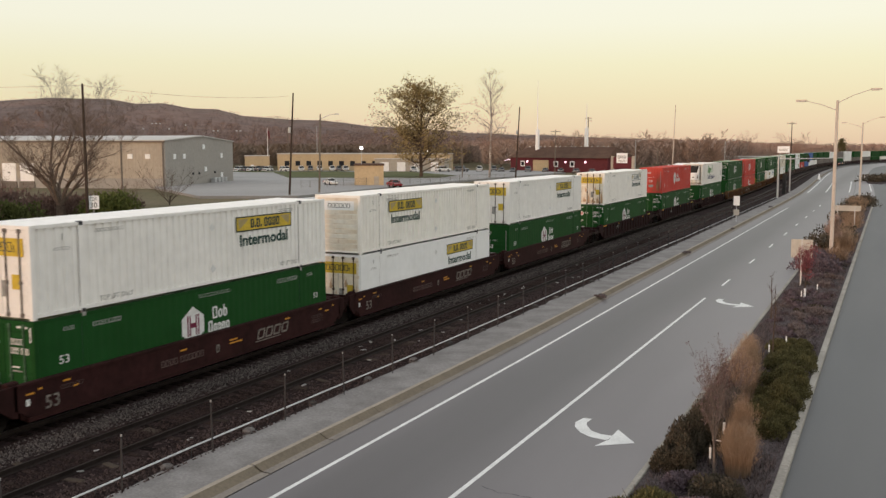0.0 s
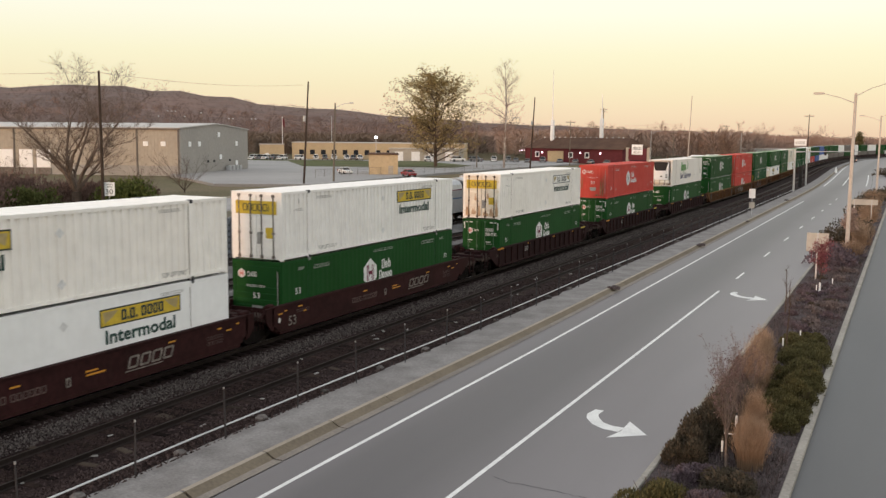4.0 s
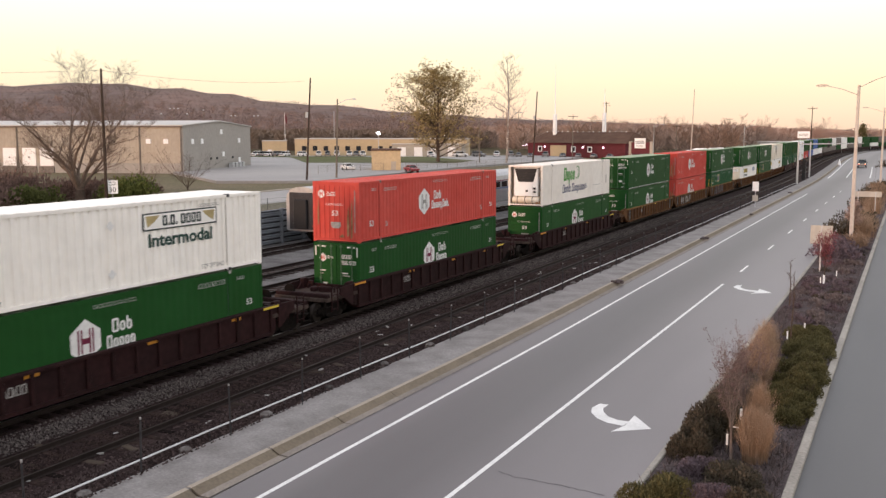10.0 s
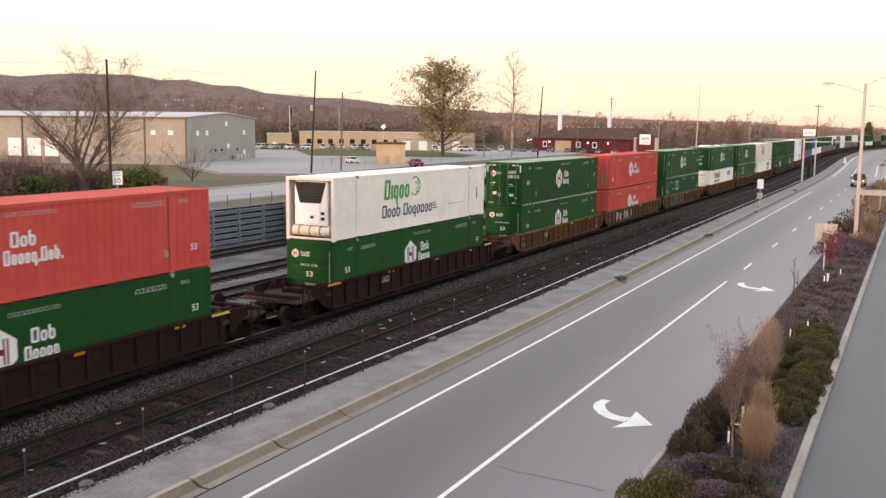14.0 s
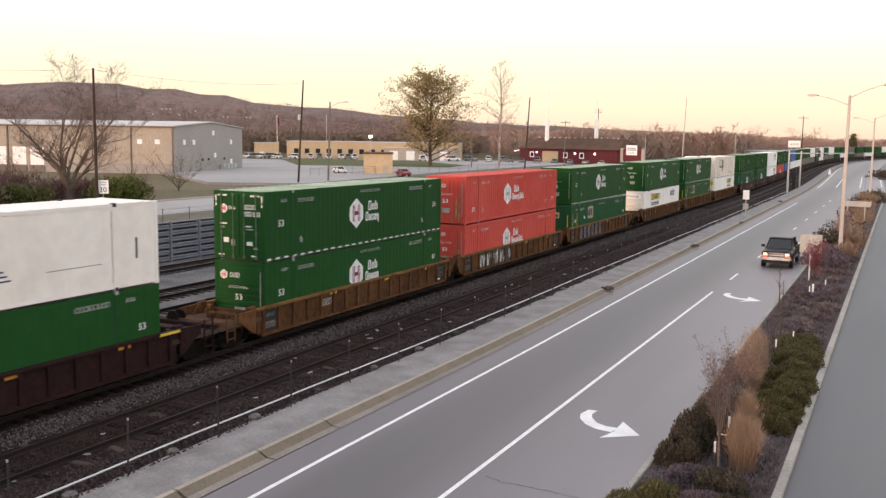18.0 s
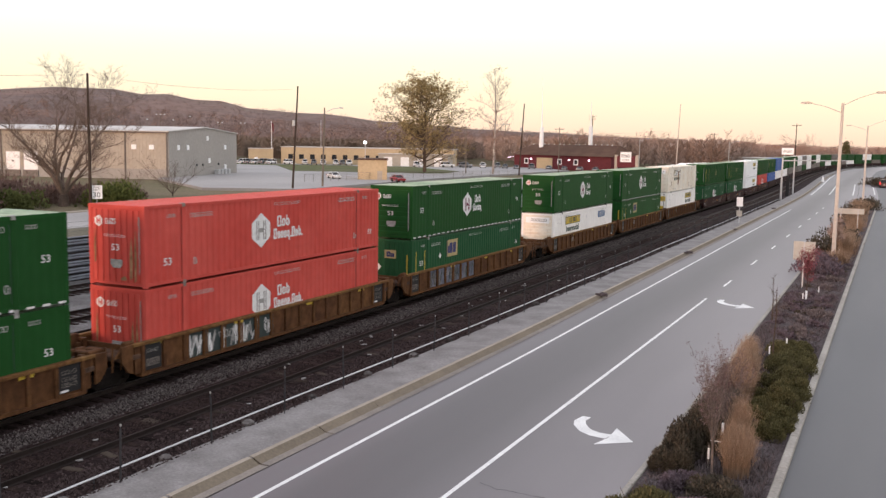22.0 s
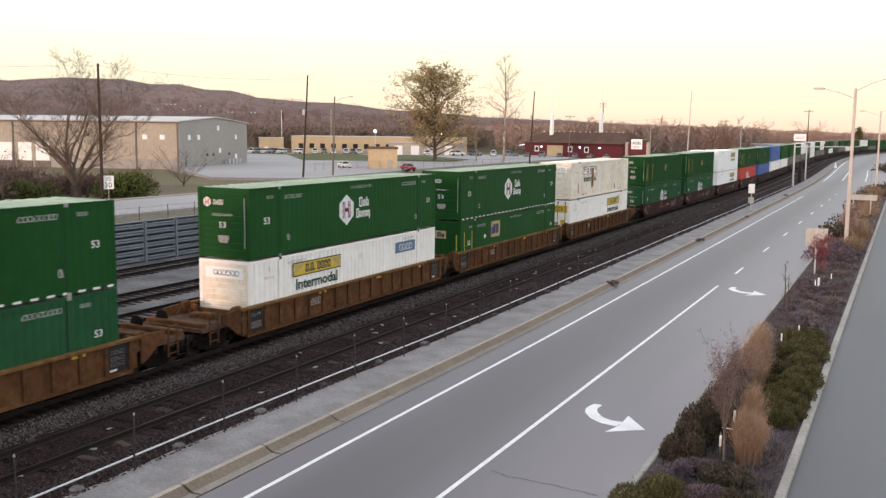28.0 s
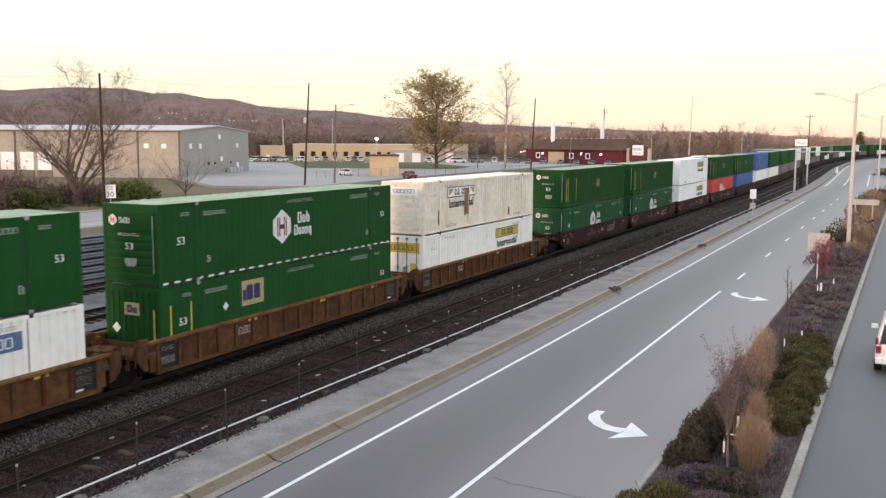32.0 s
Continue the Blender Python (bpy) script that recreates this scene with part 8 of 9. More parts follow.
def mound(name, label, at, rx, ry, h, leafmat, seed, count=900, size=0.11, category="shrub", twigs=True, spiky=0.0, group=""):
    """A shrub: stems inside, and sprays over an uneven rounded outline."""
    r = random.Random(seed)
    s = thing(name, label, category, at=at, group=group)
    lobes = [(r.uniform(-0.6, 0.6) * rx, r.uniform(-0.6, 0.6) * ry, r.uniform(0.55, 1.0)) for _ in range(max(4, int(rx * ry * 4) + 4))]
    g = Geo()
    for k in range(count):
        lx, ly, lh = r.choice(lobes)
        a, e = r.uniform(0, 6.283), math.asin(r.uniform(0.02, 1))
        sx, sy, sz = math.cos(a) * math.cos(e), math.sin(a) * math.cos(e), math.sin(e)
        q = r.uniform(0.75, 1.05) if r.random() < 0.8 else r.uniform(0.4, 0.8)
        c = Vector((lx + sx * rx * 0.5 * q, ly + sy * ry * 0.5 * q, max(0.02, sz * h * lh * q)))
        d = (Vector((sx, sy, sz + 0.4 + spiky)) + Vector((r.gauss(0, 0.4), r.gauss(0, 0.4), r.gauss(0, 0.3)))).normalized()
        n = d.orthogonal().normalized()
        n = Matrix.Rotation(r.uniform(0, 3.14), 3, d) @ n
        ln, wd = size * r.uniform(0.8, 1.8) * (1 + spiky), size * r.uniform(0.3, 0.6)
        g.add([c - n * wd, c + d * ln * 0.4 - n * wd * 0.9, c + d * ln, c + d * ln * 0.4 + n * wd * 0.9, c + n * wd], [(0, 1, 2, 3, 4)])
    part("foliage", g, leafmat, s)
    st = Geo()
    for k in range(14):
        a, q = r.uniform(0, 6.283), r.random()
        st.tube((0.2 * rx * math.cos(a), 0.2 * ry * math.sin(a), 0), (0.75 * rx * q * math.cos(a), 0.75 * ry * q * math.sin(a), h * r.uniform(0.5, 0.85)), 0.014, 0.006, n=4, caps=False)
    part("stem", st, M["bark"], s)
    return s


def plume(name, label, at, w, h, seed, stems=900, fine=0.004):
    """A clump of tall dry ornamental grass: arching stems from a tight base, each ending in a feathery head."""
    r = random.Random(seed)
    s = thing(name, label, "ornamental grass", at=at, group="dry ornamental grasses")
    g, heads = Geo(), Geo()
    lobes = [(r.uniform(0, 6.283), r.uniform(0.7, 1.25), r.uniform(0.8, 1.05)) for _ in range(7)]
    for k in range(stems):
        la, lr, lh = r.choice(lobes)
        a, q = la + r.gauss(0, 0.7), r.random() ** 0.55
        top = h * lh * min(1.0, r.gauss(0.8, 0.14)) * (1 - 0.22 * q * q)
        rad = 0.5 * w * q * lr * r.uniform(0.7, 1.2)
        out = Vector((math.cos(a), math.sin(a), 0))
        b0 = out * 0.3 * w * q + Vector((r.gauss(0, 0.03), r.gauss(0, 0.03), 0))
        n = Vector((r.uniform(-1, 1), r.uniform(-1, 1), 0)).normalized() * fine * r.uniform(0.5, 1.2)
        bow = Vector((r.gauss(0, 0.05), r.gauss(0, 0.05), 0)) * h
        path = []
        for f in (0.0, 0.35, 0.7, 1.0):
            path.append(b0 + (out * rad - b0) * (f ** 1.3) + bow * f * f + Vector((0, 0, top * (f - 0.1 * q * f * f * f) / (1 - 0.1 * q))))
        g.ribbon([p - n * (1.2 - 0.9 * i / 3) for i, p in enumerate(path)], [p + n * (1.2 - 0.9 * i / 3) for i, p in enumerate(path)])
        way = (path[3] - path[2]).normalized()
        for m in range(9):
            f = r.uniform(0.3, 1.06)
            c = path[1] + (path[2] - path[1]) * (f / 0.5) if f < 0.5 else path[2] + (path[3] - path[2]) * ((f - 0.5) / 0.5)
            d = (way + Vector((r.gauss(0, 0.45), r.gauss(0, 0.45), r.gauss(0.1, 0.25)))).normalized() * h * r.uniform(0.03, 0.085)
            v = Vector((r.uniform(-1, 1), r.uniform(-1, 1), 0)).normalized() * fine * r.uniform(0.5, 1.1)
            heads.add([c - v, c + v, c + d], [(0, 1, 2)])
    part("blades", g, L_STEM, s)
    part("seed_heads", heads, L_TAN, s, "pale feathery seed heads")
    return s


# brush and evergreen beside the bare tree
mound("evergreen_shrub", "dense dark green rounded shrub", (-90.8, 90.2, -0.45), 3.6, 3.6, 3.7, leafy("evergreen_leaves", (0.055, 0.07, 0.02), (0.14, 0.155, 0.052)), 61, 3400, 0.26)
mound("evergreen_shrub", "dense dark green shrub among the brush", (-96.5, 80, -0.45), 3.0, 3.0, 2.6, leafy("evergreen_leaves", (0.055, 0.066, 0.022), (0.12, 0.13, 0.05)), 62, 2200, 0.26)
for k, (x, y, w, h) in enumerate(((-99, 72, 6, 3.6), (-107, 78, 7, 4.2), (-101, 91, 6, 2.6), (-113, 90, 7, 3.6), (-97, 63, 6, 4.0), (-106, 64, 7, 4.2), (-104, 102, 5, 2.0))):
    mound("brush", "tangled brown leafless brush", (x, y, -0.45), w, w, h, L_BRUSH, 70 + k, 6000, 0.19, spiky=0.7, group="brush by the frontage road")

# ---- planted median ----
PLUMES = ((-3.2, 24.3, 0.95, 1.6, 2800), (-3.22, 25.2, 0.55, 2.05, 1300), (-4.02, 30.6, 0.66, 2.1, 2200), (-3.95, 31.6, 0.62, 2.3, 1600), (-4.15, 33.4, 0.66, 2.0, 1200))
thing("planting_bed", "dark mulch bed with low dried plants", "planting bed", kind="structure", g=strip(-5.36, -2.27, 0.07, 0.07, -60, 170), mat=M["mulch"])
rb = random.Random(77)
cover = Geo()
for k in range(40000):
    y = 14 + 75 * rb.random() ** 1.6
    x = rb.uniform(-5.25, -2.4)
    n = noise.noise(Vector((x * 0.9, y * 0.5, 0)))
    if n < -0.45:
        continue
    c = Vector((x, y, 0.05))
    d = Vector((rb.gauss(0, 0.5), rb.gauss(0, 0.5), 1)).normalized() * rb.uniform(0.06, 0.2) * (1.1 + n)
    w = Vector((rb.uniform(-1, 1), rb.uniform(-1, 1), 0)).normalized() * rb.uniform(0.008, 0.022)
    cover.add([c - w, c + w, c + d], [(0, 1, 2)])
thing("ground_cover", "dried purple-brown ground cover over the mulch", "ground cover", kind="stuff", g=cover, mat=leafy("dried_ground_cover", (0.055, 0.043, 0.043), (0.185, 0.145, 0.143)))
for k, (x, y, rx, ry, h) in enumerate(((-2.85, 28.6, 0.62, 1.0, 0.5), (-3.05, 29.9, 0.8, 1.1, 0.62), (-2.8, 31.0, 0.72, 1.2, 0.7), (-3.2, 32.2, 0.85, 1.2, 0.68), (-2.85, 33.4, 0.75, 1.2, 0.72), (-3.25, 34.8, 0.9, 1.3, 0.7), (-2.95, 36.2, 0.85, 1.4, 0.66), (-3.4, 37.4, 0.85, 1.3, 0.62), (-3.0, 38.7, 0.8, 1.3, 0.55), (-3.6, 40.2, 0.85, 1.2, 0.5), (-3.2, 41.4, 0.6, 1.0, 0.4))):
    mound("juniper_shrub", "spreading olive-green juniper in the median", (x, y, 0.06), rx, ry, h, L_DARK, 90 + k, 9500, 0.036, spiky=0.25, group="junipers in the median")
mound("juniper_shrub", "spreading olive-green juniper at the kerb", (-4.85, 20.7, 0.06), 0.85, 1.25, 0.6, L_DARK, 95, 11000, 0.034, spiky=0.3, group="junipers in the median")
for k, (x, y, rx, ry, h) in enumerate(((-4.75, 24.3, 0.62, 0.9, 0.85), (-4.6, 25.8, 0.8, 1.1, 1.15), (-4.4, 27.4, 0.75, 1.1, 1.3), (-4.3, 29.2, 0.7, 1.1, 1.3))):
    mound("dark_shrub", "dark brown-green rounded shrub with dry leaves", (x, y, 0.06), rx, ry, h, L_DKBR, 196 + k, 9500, 0.036, spiky=0.5, group="dark shrubs at the kerb")
for k, (x, y, rx, ry, h) in enumerate(((-4.45, 31.0, 0.65, 1.3, 1.15), (-4.6, 33.2, 0.55, 1.4, 0.95), (-4.7, 35.6, 0.5, 1.3, 0.8))):
    mound("dark_shrub", "reddish brown leafless shrub", (x, y, 0.06), rx, ry, h, L_RUST, 97 + k, 4200, 0.045, spiky=0.6, group="reddish shrubs at the kerb")
mound("dark_shrub", "low dark shrub in the mulch", (-3.35, 22.7, 0.06), 0.8, 0.9, 0.5, L_DKBR, 98, 4200, 0.045)
mound("dark_shrub", "low dark shrub in the mulch", (-2.95, 21.2, 0.06), 0.6, 0.8, 0.45, L_DKBR, 198, 3600, 0.045)
mound("dark_shrub", "low purple-grey shrub in the mulch", (-3.9, 21.3, 0.06), 0.7, 0.9, 0.45, L_PURPLE, 101, 4000, 0.04)
mound("dark_shrub", "low purple-grey shrub in the mulch", (-4.3, 22.9, 0.06), 0.6, 0.9, 0.42, L_PURPLE, 102, 3600, 0.04)
for k in range(46):
    y = 17 + 60 * rb.random() ** 1.2
    x = rb.uniform(-4.9, -2.6)
    if 25 < y < 40:
        x = rb.uniform(-4.9, -4.0)
    mound("low_plant", "low dried purple-grey plant in the mulch", (x, y, 0.06), rb.uniform(0.25, 0.5), rb.uniform(0.3, 0.7), rb.uniform(0.15, 0.3), L_PURPLE if k % 3 else L_DKBR, 200 + k, 320, 0.045, category="plant", group="low plants in the median")
for k in range(26):
    y = 42 + 34 * rb.random()
    mound("low_plant", "low brown ground-cover plant", (rb.uniform(-4.9, -2.7), y, 0.06), rb.uniform(0.4, 0.75), rb.uniform(0.6, 1.3), rb.uniform(0.2, 0.35), L_HEATH if k % 2 else L_PURPLE, 260 + k, 300, 0.08, category="plant", group="low plants in the median")
for x, y, w, h, n in PLUMES:
    plume("ornamental_grass", "tall tan plume grass, dry and arching", (x, y, 0.06), w, h, int(y * 10), n, 0.0035)
for k, (x, y, w, h) in enumerate(((-3.1, 73, 1.8, 1.5), (-3.0, 82, 2.4, 2.0), (-3.2, 87, 2.2, 1.8), (-3.5, 97, 2.2, 1.6), (-3.6, 112, 3.0, 1.8), (-3.6, 125, 3.2, 1.9), (-3.9, 140, 3.2, 1.9), (-3.2, 106, 2.4, 1.5))):
    plume("ornamental_grass", "tan ornamental grass clump along the median", (x, y, 0.06), w, h, 310 + k, 420, 0.011)
for k, (x, y) in enumerate(((-4.4, 68.0), (-4.3, 71.0), (-4.2, 74.0))):
    mound("purple_shrub", "rounded grey-purple shrub in the median", (x, y, 0.06), 1.7, 2.0, 0.9, L_PURPLE, 330 + k, 900, 0.12, group="purple shrubs in the median")
for k, (x, y) in enumerate(((-4.6, 84), (-4.4, 92), (-4.5, 118), (-4.6, 133), (-4.3, 150), (-3.2, 145), (-3.6, 158))):
    mound("dark_shrub", "dark rounded shrub along the median", (x, y, 0.06), 2.0, 3.4, 1.3, L_DKBR, 340 + k, 700, 0.16, group="dark shrubs in the median")


YT = lambda label, at, seed, h, **k: crown_tree("young_tree", label, at, seed, h, 0.032, base=0.4, twig=0.004, shape="slim", rise=2.4, **k)
for x, y, lean, seed in ((-3.76, 24.1, -0.03, 5), (-3.66, 25.4, 0.0, 8)):
    crown_tree("young_tree", "young tree with upright stems and sparse dull red leaves", Matrix.Translation((x, y, 0.06)) @ Matrix.Rotation(lean, 4, "Y"), seed, 3.4, 0.035, base=0.3, reach=0.075, fork=8, levels=2, bark="bark_grey", leaf=L_MAUVE, leaf_size=0.03, leaf_count=4, twig=0.0035, wild=0.06, spread=0.26)
YT("bare young tree with upright twigs", (-3.88, 38.3, 0.06), 3, 3.0, reach=0.15, limbs=9, levels=1)
YT("bare young tree with upright twigs", (-4.95, 47.5, 0.06), 31, 2.4, reach=0.2, limbs=9, levels=1)
YT("young tree with crimson leaves and white trunk guard", (-4.0, 54.9, 0.06), 21, 3.1, reach=0.32, limbs=14, levels=2, leaf=L_RED, leaf_size=0.045, leaf_count=4, guard=0.6)
YT("young tree with orange-red leaves", (-4.0, 79.5, 0.06), 22, 3.2, reach=0.3, limbs=12, levels=2, leaf=L_ORANGE, leaf_size=0.08, leaf_count=4, guard=0.8)
stake0 = thing("marker_stake", "small white marker stake in the mulch", "stake", at=(-3.95, 24.6, 0.06), group="white stakes in the median")
part("stake", Geo().bevel_box(-0.02, 0.02, -0.015, 0.015, 0, 0.62, 0.006), M["castings"], stake0)
part("sleeve", Geo().bevel_box(-0.028, 0.028, -0.024, 0.024, 0.25, 0.55, 0.008), M["white2"], stake0, "bright white sleeve")
for x, y in ((-3.72, 27.0), (-4.05, 38.6), (-3.6, 40.6), (-4.1, 54.0), (-3.5, 57.0), (-3.55, 79.5)):
    copy_thing(stake0, Matrix.Translation((x, y, 0.1)))


tall_stake = thing("marker_stake", "thin dark stake with a white sleeve by the young trees", "stake", at=(-3.68, 25.0, 0.06))
part("stake", Geo().bevel_box(-0.018, 0.018, -0.018, 0.018, 0, 1.25, 0.006), M["black"], tall_stake)
part("sleeve", Geo().bevel_box(-0.03, 0.03, -0.026, 0.026, 0.85, 1.16, 0.008), M["white2"], tall_stake, "bright white sleeve")
part("tie", Geo().box(-0.3, 0.02, -0.012, 0.012, 0.62, 0.645), M["mark_white"], tall_stake, "pale tie strap")


def lamp_post(x, y, h):
    """Tall column with two bowed arms and cobra heads."""
    p = thing("street_lamp", "tall pale lamp column with two arms over the road", "street lamp", at=(x, y, 0.05), group="street lamps on the median")
    part("base", Geo().bevel_box(-0.28, 0.28, -0.28, 0.28, 0, 0.22, 0.05), M["concrete"], p)
    part("column", Geo().tube((0, 0, 0.2), (0, 0, h), 0.155, 0.10, n=12), M["lamp_pole"], p)
    for s, z0, z1 in ((-1, h - 0.75, h), (1, h - 0.2, h + 0.75)):
        a, b, c = (0, 0, z0), (s * 1.1, 0, z0 * 0.4 + z1 * 0.6), (s * 2.25, 0, z1)
        part("arm", Geo().tube(a, b, 0.03, 0.027, n=8).tube(b, c, 0.027, 0.024, n=8), M["lamp_pole"], p)
        part("lamp_head", Geo().prism([(-0.42, 0.0), (-0.3, 0.09), (0.3, 0.1), (0.45, 0.04), (0.3, -0.06), (-0.25, -0.07)], -0.14, 0.14, "y"), M["lamp_pole"], p, at=Matrix.Translation((s * 2.6, 0, z1)))
    return p


lamp_post(-3.87, 77.2, 11.9)
lamp_post(-4.1, 154.1, 12.0)

sb = thing("road_sign", "back of a square road sign on a post", "road sign", at=(-4.65, 60.2, 0.05))
part("plate", Geo().bevel_box(-0.62, 0.62, -0.012, 0.0, 1.72, 2.85, 0.004), M["sign_back"], sb)
part("post", Geo().box(-0.04, 0.04, -0.06, -0.0121, 0, 2.85), M["galv"], sb)
sb = thing("road_sign", "back of a wide guide sign on two posts", "road sign", at=(-3.9, 103.0, 0.05))
part("plate", Geo().bevel_box(-1.35, 1.35, -0.012, 0.0, 1.95, 2.5, 0.004), M["sign_back"], sb)
for x in (-0.8, 0.8):
    part("post", Geo().box(x - 0.04, x + 0.04, -0.06, -0.0121, 0, 2.5), M["galv"], sb)
sp = thing("marker_post", "post beside the track with two white plates", "railway sign", at=(-15.4, 108.4, 0.1))
part("post", Geo().tube((0, 0, 0), (0, 0, 2.9), 0.045, n=8), M["galv"], sp)
part("plate", Geo().bevel_box(-0.34, 0.34, -0.06, -0.045, 1.85, 2.9, 0.006), M["white2"], sp)
part("plate", Geo().bevel_box(-0.3, 0.3, -0.06, -0.045, 0.75, 1.4, 0.006), M["sign_back"], sp)
ms = thing("mast_arm_signal", "pale traffic signal column with a long mast arm", "traffic signal", at=(-16.6, 161.7, 0.1))
part("column", Geo().tube((0, 0, 0), (0, 0, 6.9), 0.17, 0.13, n=10), M["galv"], ms)
part("mast_arm", Geo().tube((0, 0, 6.4), (9.6, 0.5, 6.6), 0.1, 0.05, n=8), M["galv"], ms)
for x in (4.5, 8.6):
    sh = part("signal_head", Geo().bevel_box(x - 0.18, x + 0.18, 0.2, 0.5, 5.9, 6.9, 0.03), M["black"], ms, "dark signal head seen from behind")
cp = thing("signal_column", "pale metal column beside the railway", "column", at=(-17.0, 186.0, 0.1))
part("column", Geo().tube((0, 0, 0), (0, 0, 6.6), 0.15, 0.12, n=10), M["galv"], cp)
cp = thing("relay_cabinet", "narrow dark cabinet beside the column", "cabinet", at=(-17.0, 176.0, 0.1))
part("body", Geo().bevel_box(-0.3, 0.3, -0.3, 0.3, 0, 3.6, 0.04), M["black"], cp)
bb = thing("billboard", "white signboard on posts beyond the bend", "sign", at=(-32.3, 328.4, -0.45))
part("board", Geo().bevel_box(-1.9, 1.9, -0.2, 0, 6.9, 9.1, 0.05), M["white2"], bb)
part("post", Geo().tube((-1, 0.2, 0), (-1, 0.2, 8.5), 0.15, n=6), M["galv"], bb)
part("post", Geo().tube((1, 0.2, 0), (1, 0.2, 8.5), 0.15, n=6), M["galv"], bb)
tagged(part("board_marking", letter_blocks(7, -1.4, 1.4, 7.6, 8.3, 161), M["mark_grey"], bb, at=Matrix.Translation((0, -0.204, 0)) @ FRONT), kind="stuff")
cn = thing("warning_cone", "pale lattice stand near the track", "stand", at=(-16.8, 262, 0.0))
part("stand", Geo().tube((0, 0, 0), (0, 0, 1.5), 0.4, 0.1, n=8), M["white2"], cn)
thing("traffic_island", "dark planted island at the junction", "island", g=Geo().prism([(-4.5, 236), (-1.5, 234), (0.5, 250), (-2.5, 262), (-6.0, 262)], 0.0, 0.16, "z"), mat=M["mulch"], kind="structure")
mound("dark_shrub", "dark clipped shrub on the junction island", (-3.0, 246, 0.16), 4.5, 7, 2.0, L_DKBR, 402, 900, 0.35)

# ---- far woods and hills ----
RIDGE = ((-75, 60), (-60, 66), (-51.5, 71), (-48.6, 76), (-44, 74), (-42.5, 71.5), (-39.3, 62), (-36, 52), (-32.6, 47.5), (-29.2, 40), (-25.8, 34), (-22.4, 30), (-19, 27), (-12.3, 21), (-6, 13.5), (0, 10), (15, 9), (40, 9))


def ridge(az):
    return float(np.interp(az, [a for a, b in RIDGE], [b for a, b in RIDGE]))


def hill_height(az, d):
    k = smoothstep(620, 1400, d)
    return -0.45 + (ridge(az) - 2.2) * k * (1 + 0.03 * math.sin(az * 1.9) + 0.02 * math.sin(az * 5.1))


hill = Geo()
AZ = [-78 + 1.5 * i for i in range(80)]
DD = [560, 650, 750, 850, 950, 1050, 1150, 1250, 1330, 1400, 1500, 1800]
hill.add([(d * math.sin(radians(a)), d * math.cos(radians(a)), hill_height(a, d) if d <= 1400 else hill_height(a, 1400) * (1 - (d - 1400) / 420)) for a in AZ for d in DD],
         [(i * 12 + j, i * 12 + j + 1, (i + 1) * 12 + j + 1, (i + 1) * 12 + j) for i in range(79) for j in range(11)])
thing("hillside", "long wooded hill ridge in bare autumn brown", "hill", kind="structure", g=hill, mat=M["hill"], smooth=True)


def woods(name, label, count, dmin, dmax, az0, az1, mat, seed, h0, h1, tris=22, keep=None, fine=1.0):
    """Bare crowns of a far wood: each crown is a bush of thin upward twigs."""
    r = random.Random(seed)
    g = Geo()
    for _ in range(count):
        a, d = r.uniform(az0, az1), dmin + (dmax - dmin) * r.random()
        x, y = d * math.sin(radians(a)), d * math.cos(radians(a))
        if keep and not keep(x, y):
            continue
        z = hill_height(a, d) if d > 600 else -0.45
        h, w = r.uniform(h0, h1) * (0.42 if d > 1000 else 1.0), r.uniform(0.3, 0.45)
        for k in range(tris):
            b, q = r.uniform(0, 6.283), r.random() ** 0.5
            zz = r.uniform(0.15, 0.75)
            c = Vector((x + math.cos(b) * q * w * h * 0.8, y + math.sin(b) * q * w * h * 0.8, z + h * zz))
            tip = c + Vector((math.cos(b) * 0.12 * h, math.sin(b) * 0.12 * h, h * r.uniform(0.16, 0.32) * fine))
            n = Vector((math.cos(a * 0.01745), -math.sin(a * 0.01745), r.uniform(-0.3, 0.3))) * h * r.uniform(0.015, 0.05) * fine
            g.add([c - n, c + n, tip], [(0, 1, 2)])
    return thing(name, label, "woods", kind="stuff", g=g, mat=mat)


open_side = lambda x, y: not (-215 < x < -30 and y < 345) and not (-60 < x < 40 and y < 640)
# no air volume here: the woods' own colours hold the haze
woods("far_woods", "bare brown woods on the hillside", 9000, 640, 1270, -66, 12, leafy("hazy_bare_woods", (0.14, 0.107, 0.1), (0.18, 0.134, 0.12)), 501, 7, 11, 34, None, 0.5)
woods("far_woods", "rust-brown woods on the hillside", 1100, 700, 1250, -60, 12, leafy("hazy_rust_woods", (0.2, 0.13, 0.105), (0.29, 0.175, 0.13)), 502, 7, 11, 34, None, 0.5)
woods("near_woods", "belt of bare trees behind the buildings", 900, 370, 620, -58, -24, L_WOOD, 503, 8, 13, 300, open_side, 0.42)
woods("near_woods", "belt of bare pinkish-brown trees behind the tavern", 420, 370, 620, -25, -8, leafy("hazy_pinkish_woods", (0.22, 0.165, 0.14), (0.38, 0.275, 0.225)), 513, 10, 15.5, 330, open_side, 0.42)
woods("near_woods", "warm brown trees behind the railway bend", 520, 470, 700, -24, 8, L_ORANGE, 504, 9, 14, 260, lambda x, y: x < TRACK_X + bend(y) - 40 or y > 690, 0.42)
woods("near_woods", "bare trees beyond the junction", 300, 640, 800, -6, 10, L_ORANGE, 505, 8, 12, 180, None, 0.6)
woods("near_woods", "bare trees beyond the far road", 260, 260, 420, -66, -47, L_WOOD, 506, 6, 9, 200, None, 0.6)
# skyline bark: low sun and haze painted in as a pale pink
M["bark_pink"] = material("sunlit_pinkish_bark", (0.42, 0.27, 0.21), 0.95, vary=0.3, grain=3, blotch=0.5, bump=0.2)
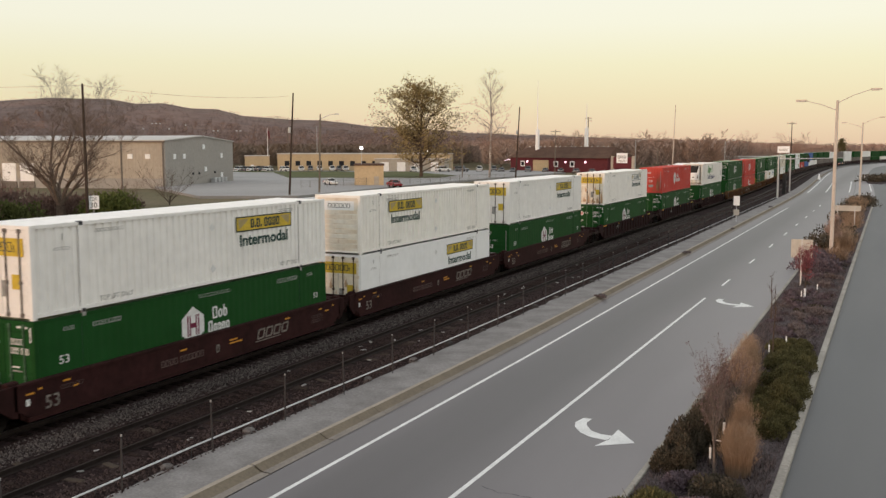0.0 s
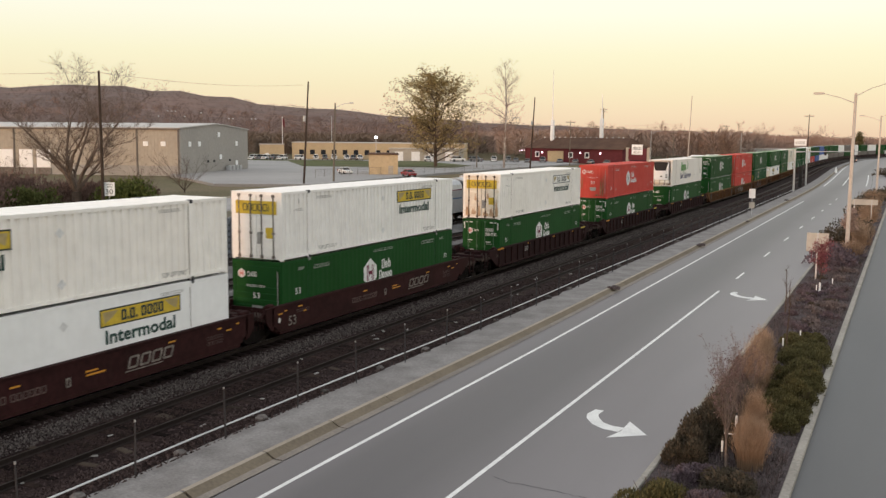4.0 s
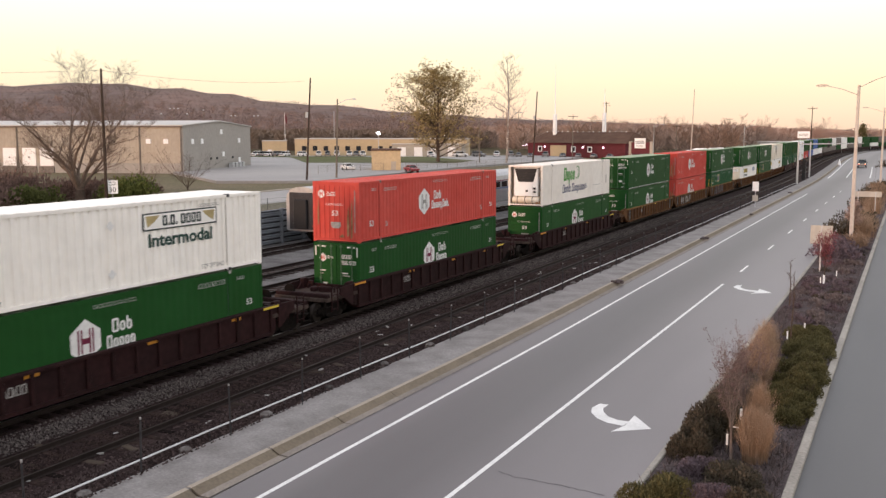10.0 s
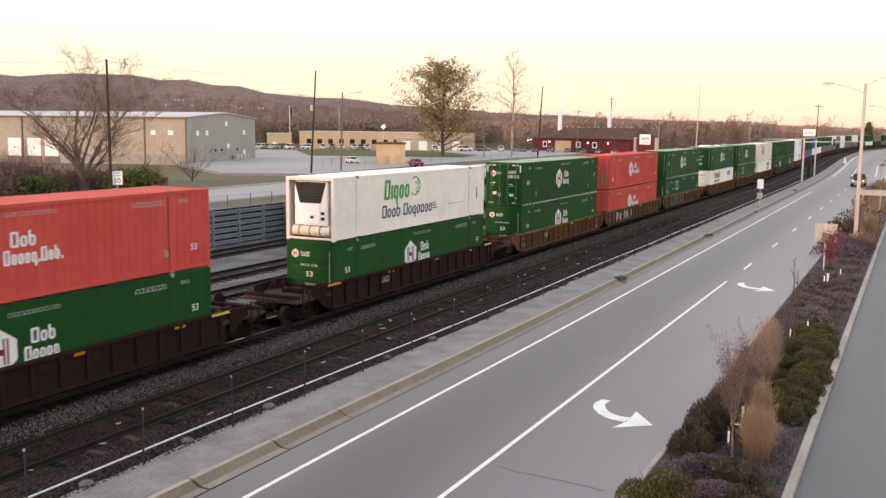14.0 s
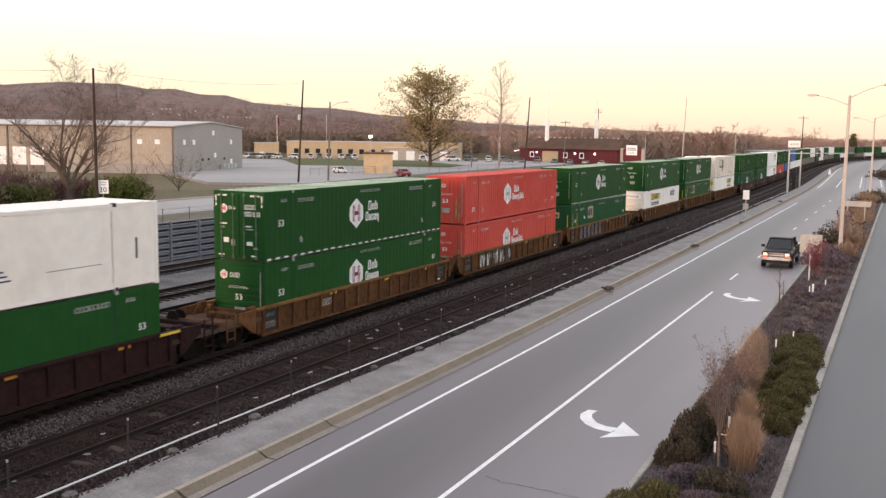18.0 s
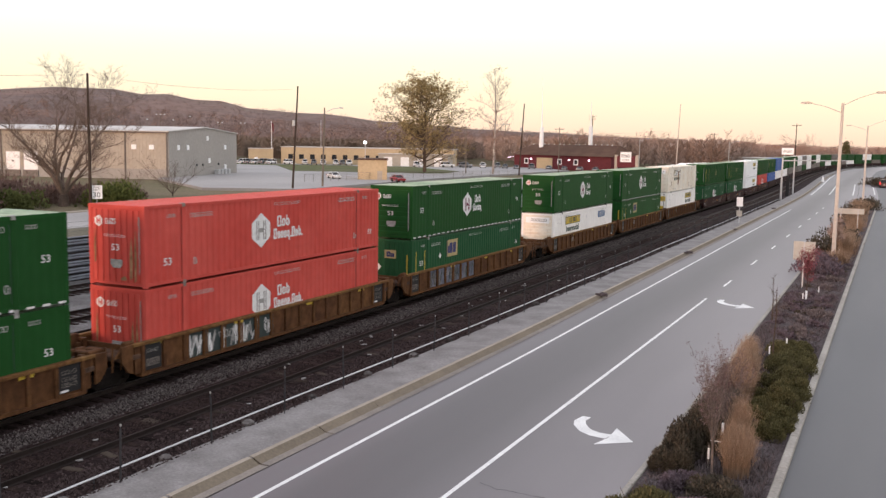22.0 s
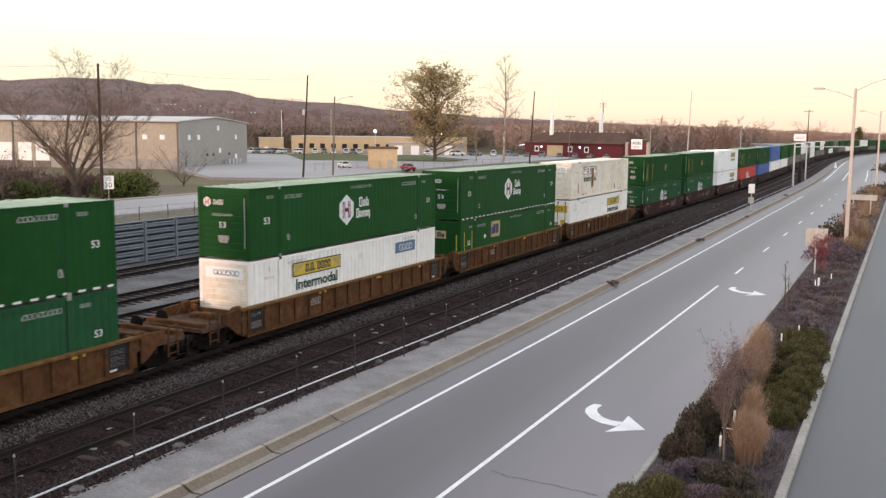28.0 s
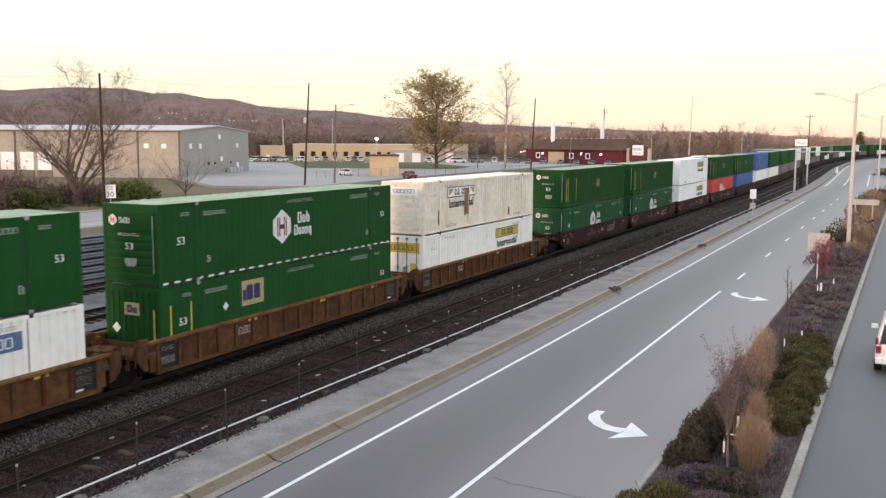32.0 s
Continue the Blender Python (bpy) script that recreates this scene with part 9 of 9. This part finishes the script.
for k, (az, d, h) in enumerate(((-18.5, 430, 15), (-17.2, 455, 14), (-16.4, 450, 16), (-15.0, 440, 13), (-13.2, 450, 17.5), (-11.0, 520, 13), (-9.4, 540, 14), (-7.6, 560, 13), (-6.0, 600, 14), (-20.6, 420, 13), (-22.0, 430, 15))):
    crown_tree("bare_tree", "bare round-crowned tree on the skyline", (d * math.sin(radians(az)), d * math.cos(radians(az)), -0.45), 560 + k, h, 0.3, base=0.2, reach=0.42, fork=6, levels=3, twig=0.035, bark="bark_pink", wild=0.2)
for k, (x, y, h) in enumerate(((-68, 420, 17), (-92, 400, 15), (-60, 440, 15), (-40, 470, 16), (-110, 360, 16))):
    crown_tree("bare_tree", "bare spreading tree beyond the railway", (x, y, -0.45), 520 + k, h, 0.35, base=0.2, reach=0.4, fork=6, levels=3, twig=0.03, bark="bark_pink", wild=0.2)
crown_tree("conifer", "narrow dark conifer on the skyline", (-29, 640, -0.45), 530, 13, 0.3, base=0.08, reach=0.16, limbs=40, levels=1, rise=0.1, leaf=L_DARK, leaf_size=0.6, leaf_count=5, shape="wide", twig=0.05)


# ---- what moves ----
PICKUP = ((0, -21, 470), (4, -19, 395), (7, -15.2, 325), (9, -11.9, 271), (11, -9.9, 225), (12, -8.9, 201), (13, -8.3, 177), (14, -7.9, 157), (15, -7.6, 134.5), (16.5, -7.0, 100.5), (17, -7.0, 89.2), (18, -7.15, 68.4), (19, -7.4, 47.7), (19.5, -7.55, 37.6), (20, -7.66, 27.0), (20.5, -7.7, 16.9), (21, -7.75, 6.5), (23, -7.8, -38), (32, -8, -120))


def drive(x_of, heading_pairs, turn=0.0):
    """Rows for a vehicle from (seconds, x, y): its nose follows the way it goes."""
    rows = []
    for i, (t, x, y) in enumerate(heading_pairs):
        a, b = heading_pairs[max(i - 1, 0)], heading_pairs[min(i + 1, len(heading_pairs) - 1)]
        ang = math.atan2(b[1] - a[1], -(b[2] - a[2]))
        rows.append((t, Matrix.Translation((x, y, 0.0)) @ Matrix.Rotation(ang, 4, "Z")))
    return rows


def motions():
    for ob, a, z in MOVING:
        walk(ob, [(t, rail_pose(a - travelled(t), z)) for t in range(0, 33, 2)])
    for w, y in WHEELS:
        walk(w, [(k / 15, Matrix.Translation((0, y, 0.42)) @ Matrix.Rotation((travelled(k / 15) + 130) / 0.42, 4, "X")) for k in range(481)])
    walk(pickup, drive(None, PICKUP))
    # the two vehicles that drive away along the side road
    red = [(t, 0.24 + bend(31.0 + 20.4 * (t - 12.0)), 31.0 + 20.4 * (t - 12.0)) for t in (0, 6, 10, 11, 12, 13, 14, 18, 24, 32)]
    white = [(t, 0.2, 26.2 + 16.4 * (t - 31.2)) for t in (0, 8, 16, 24, 28, 30, 31, 32)]
    walk(redcar, drive(None, red))
    walk(suv, drive(None, white))


motions()
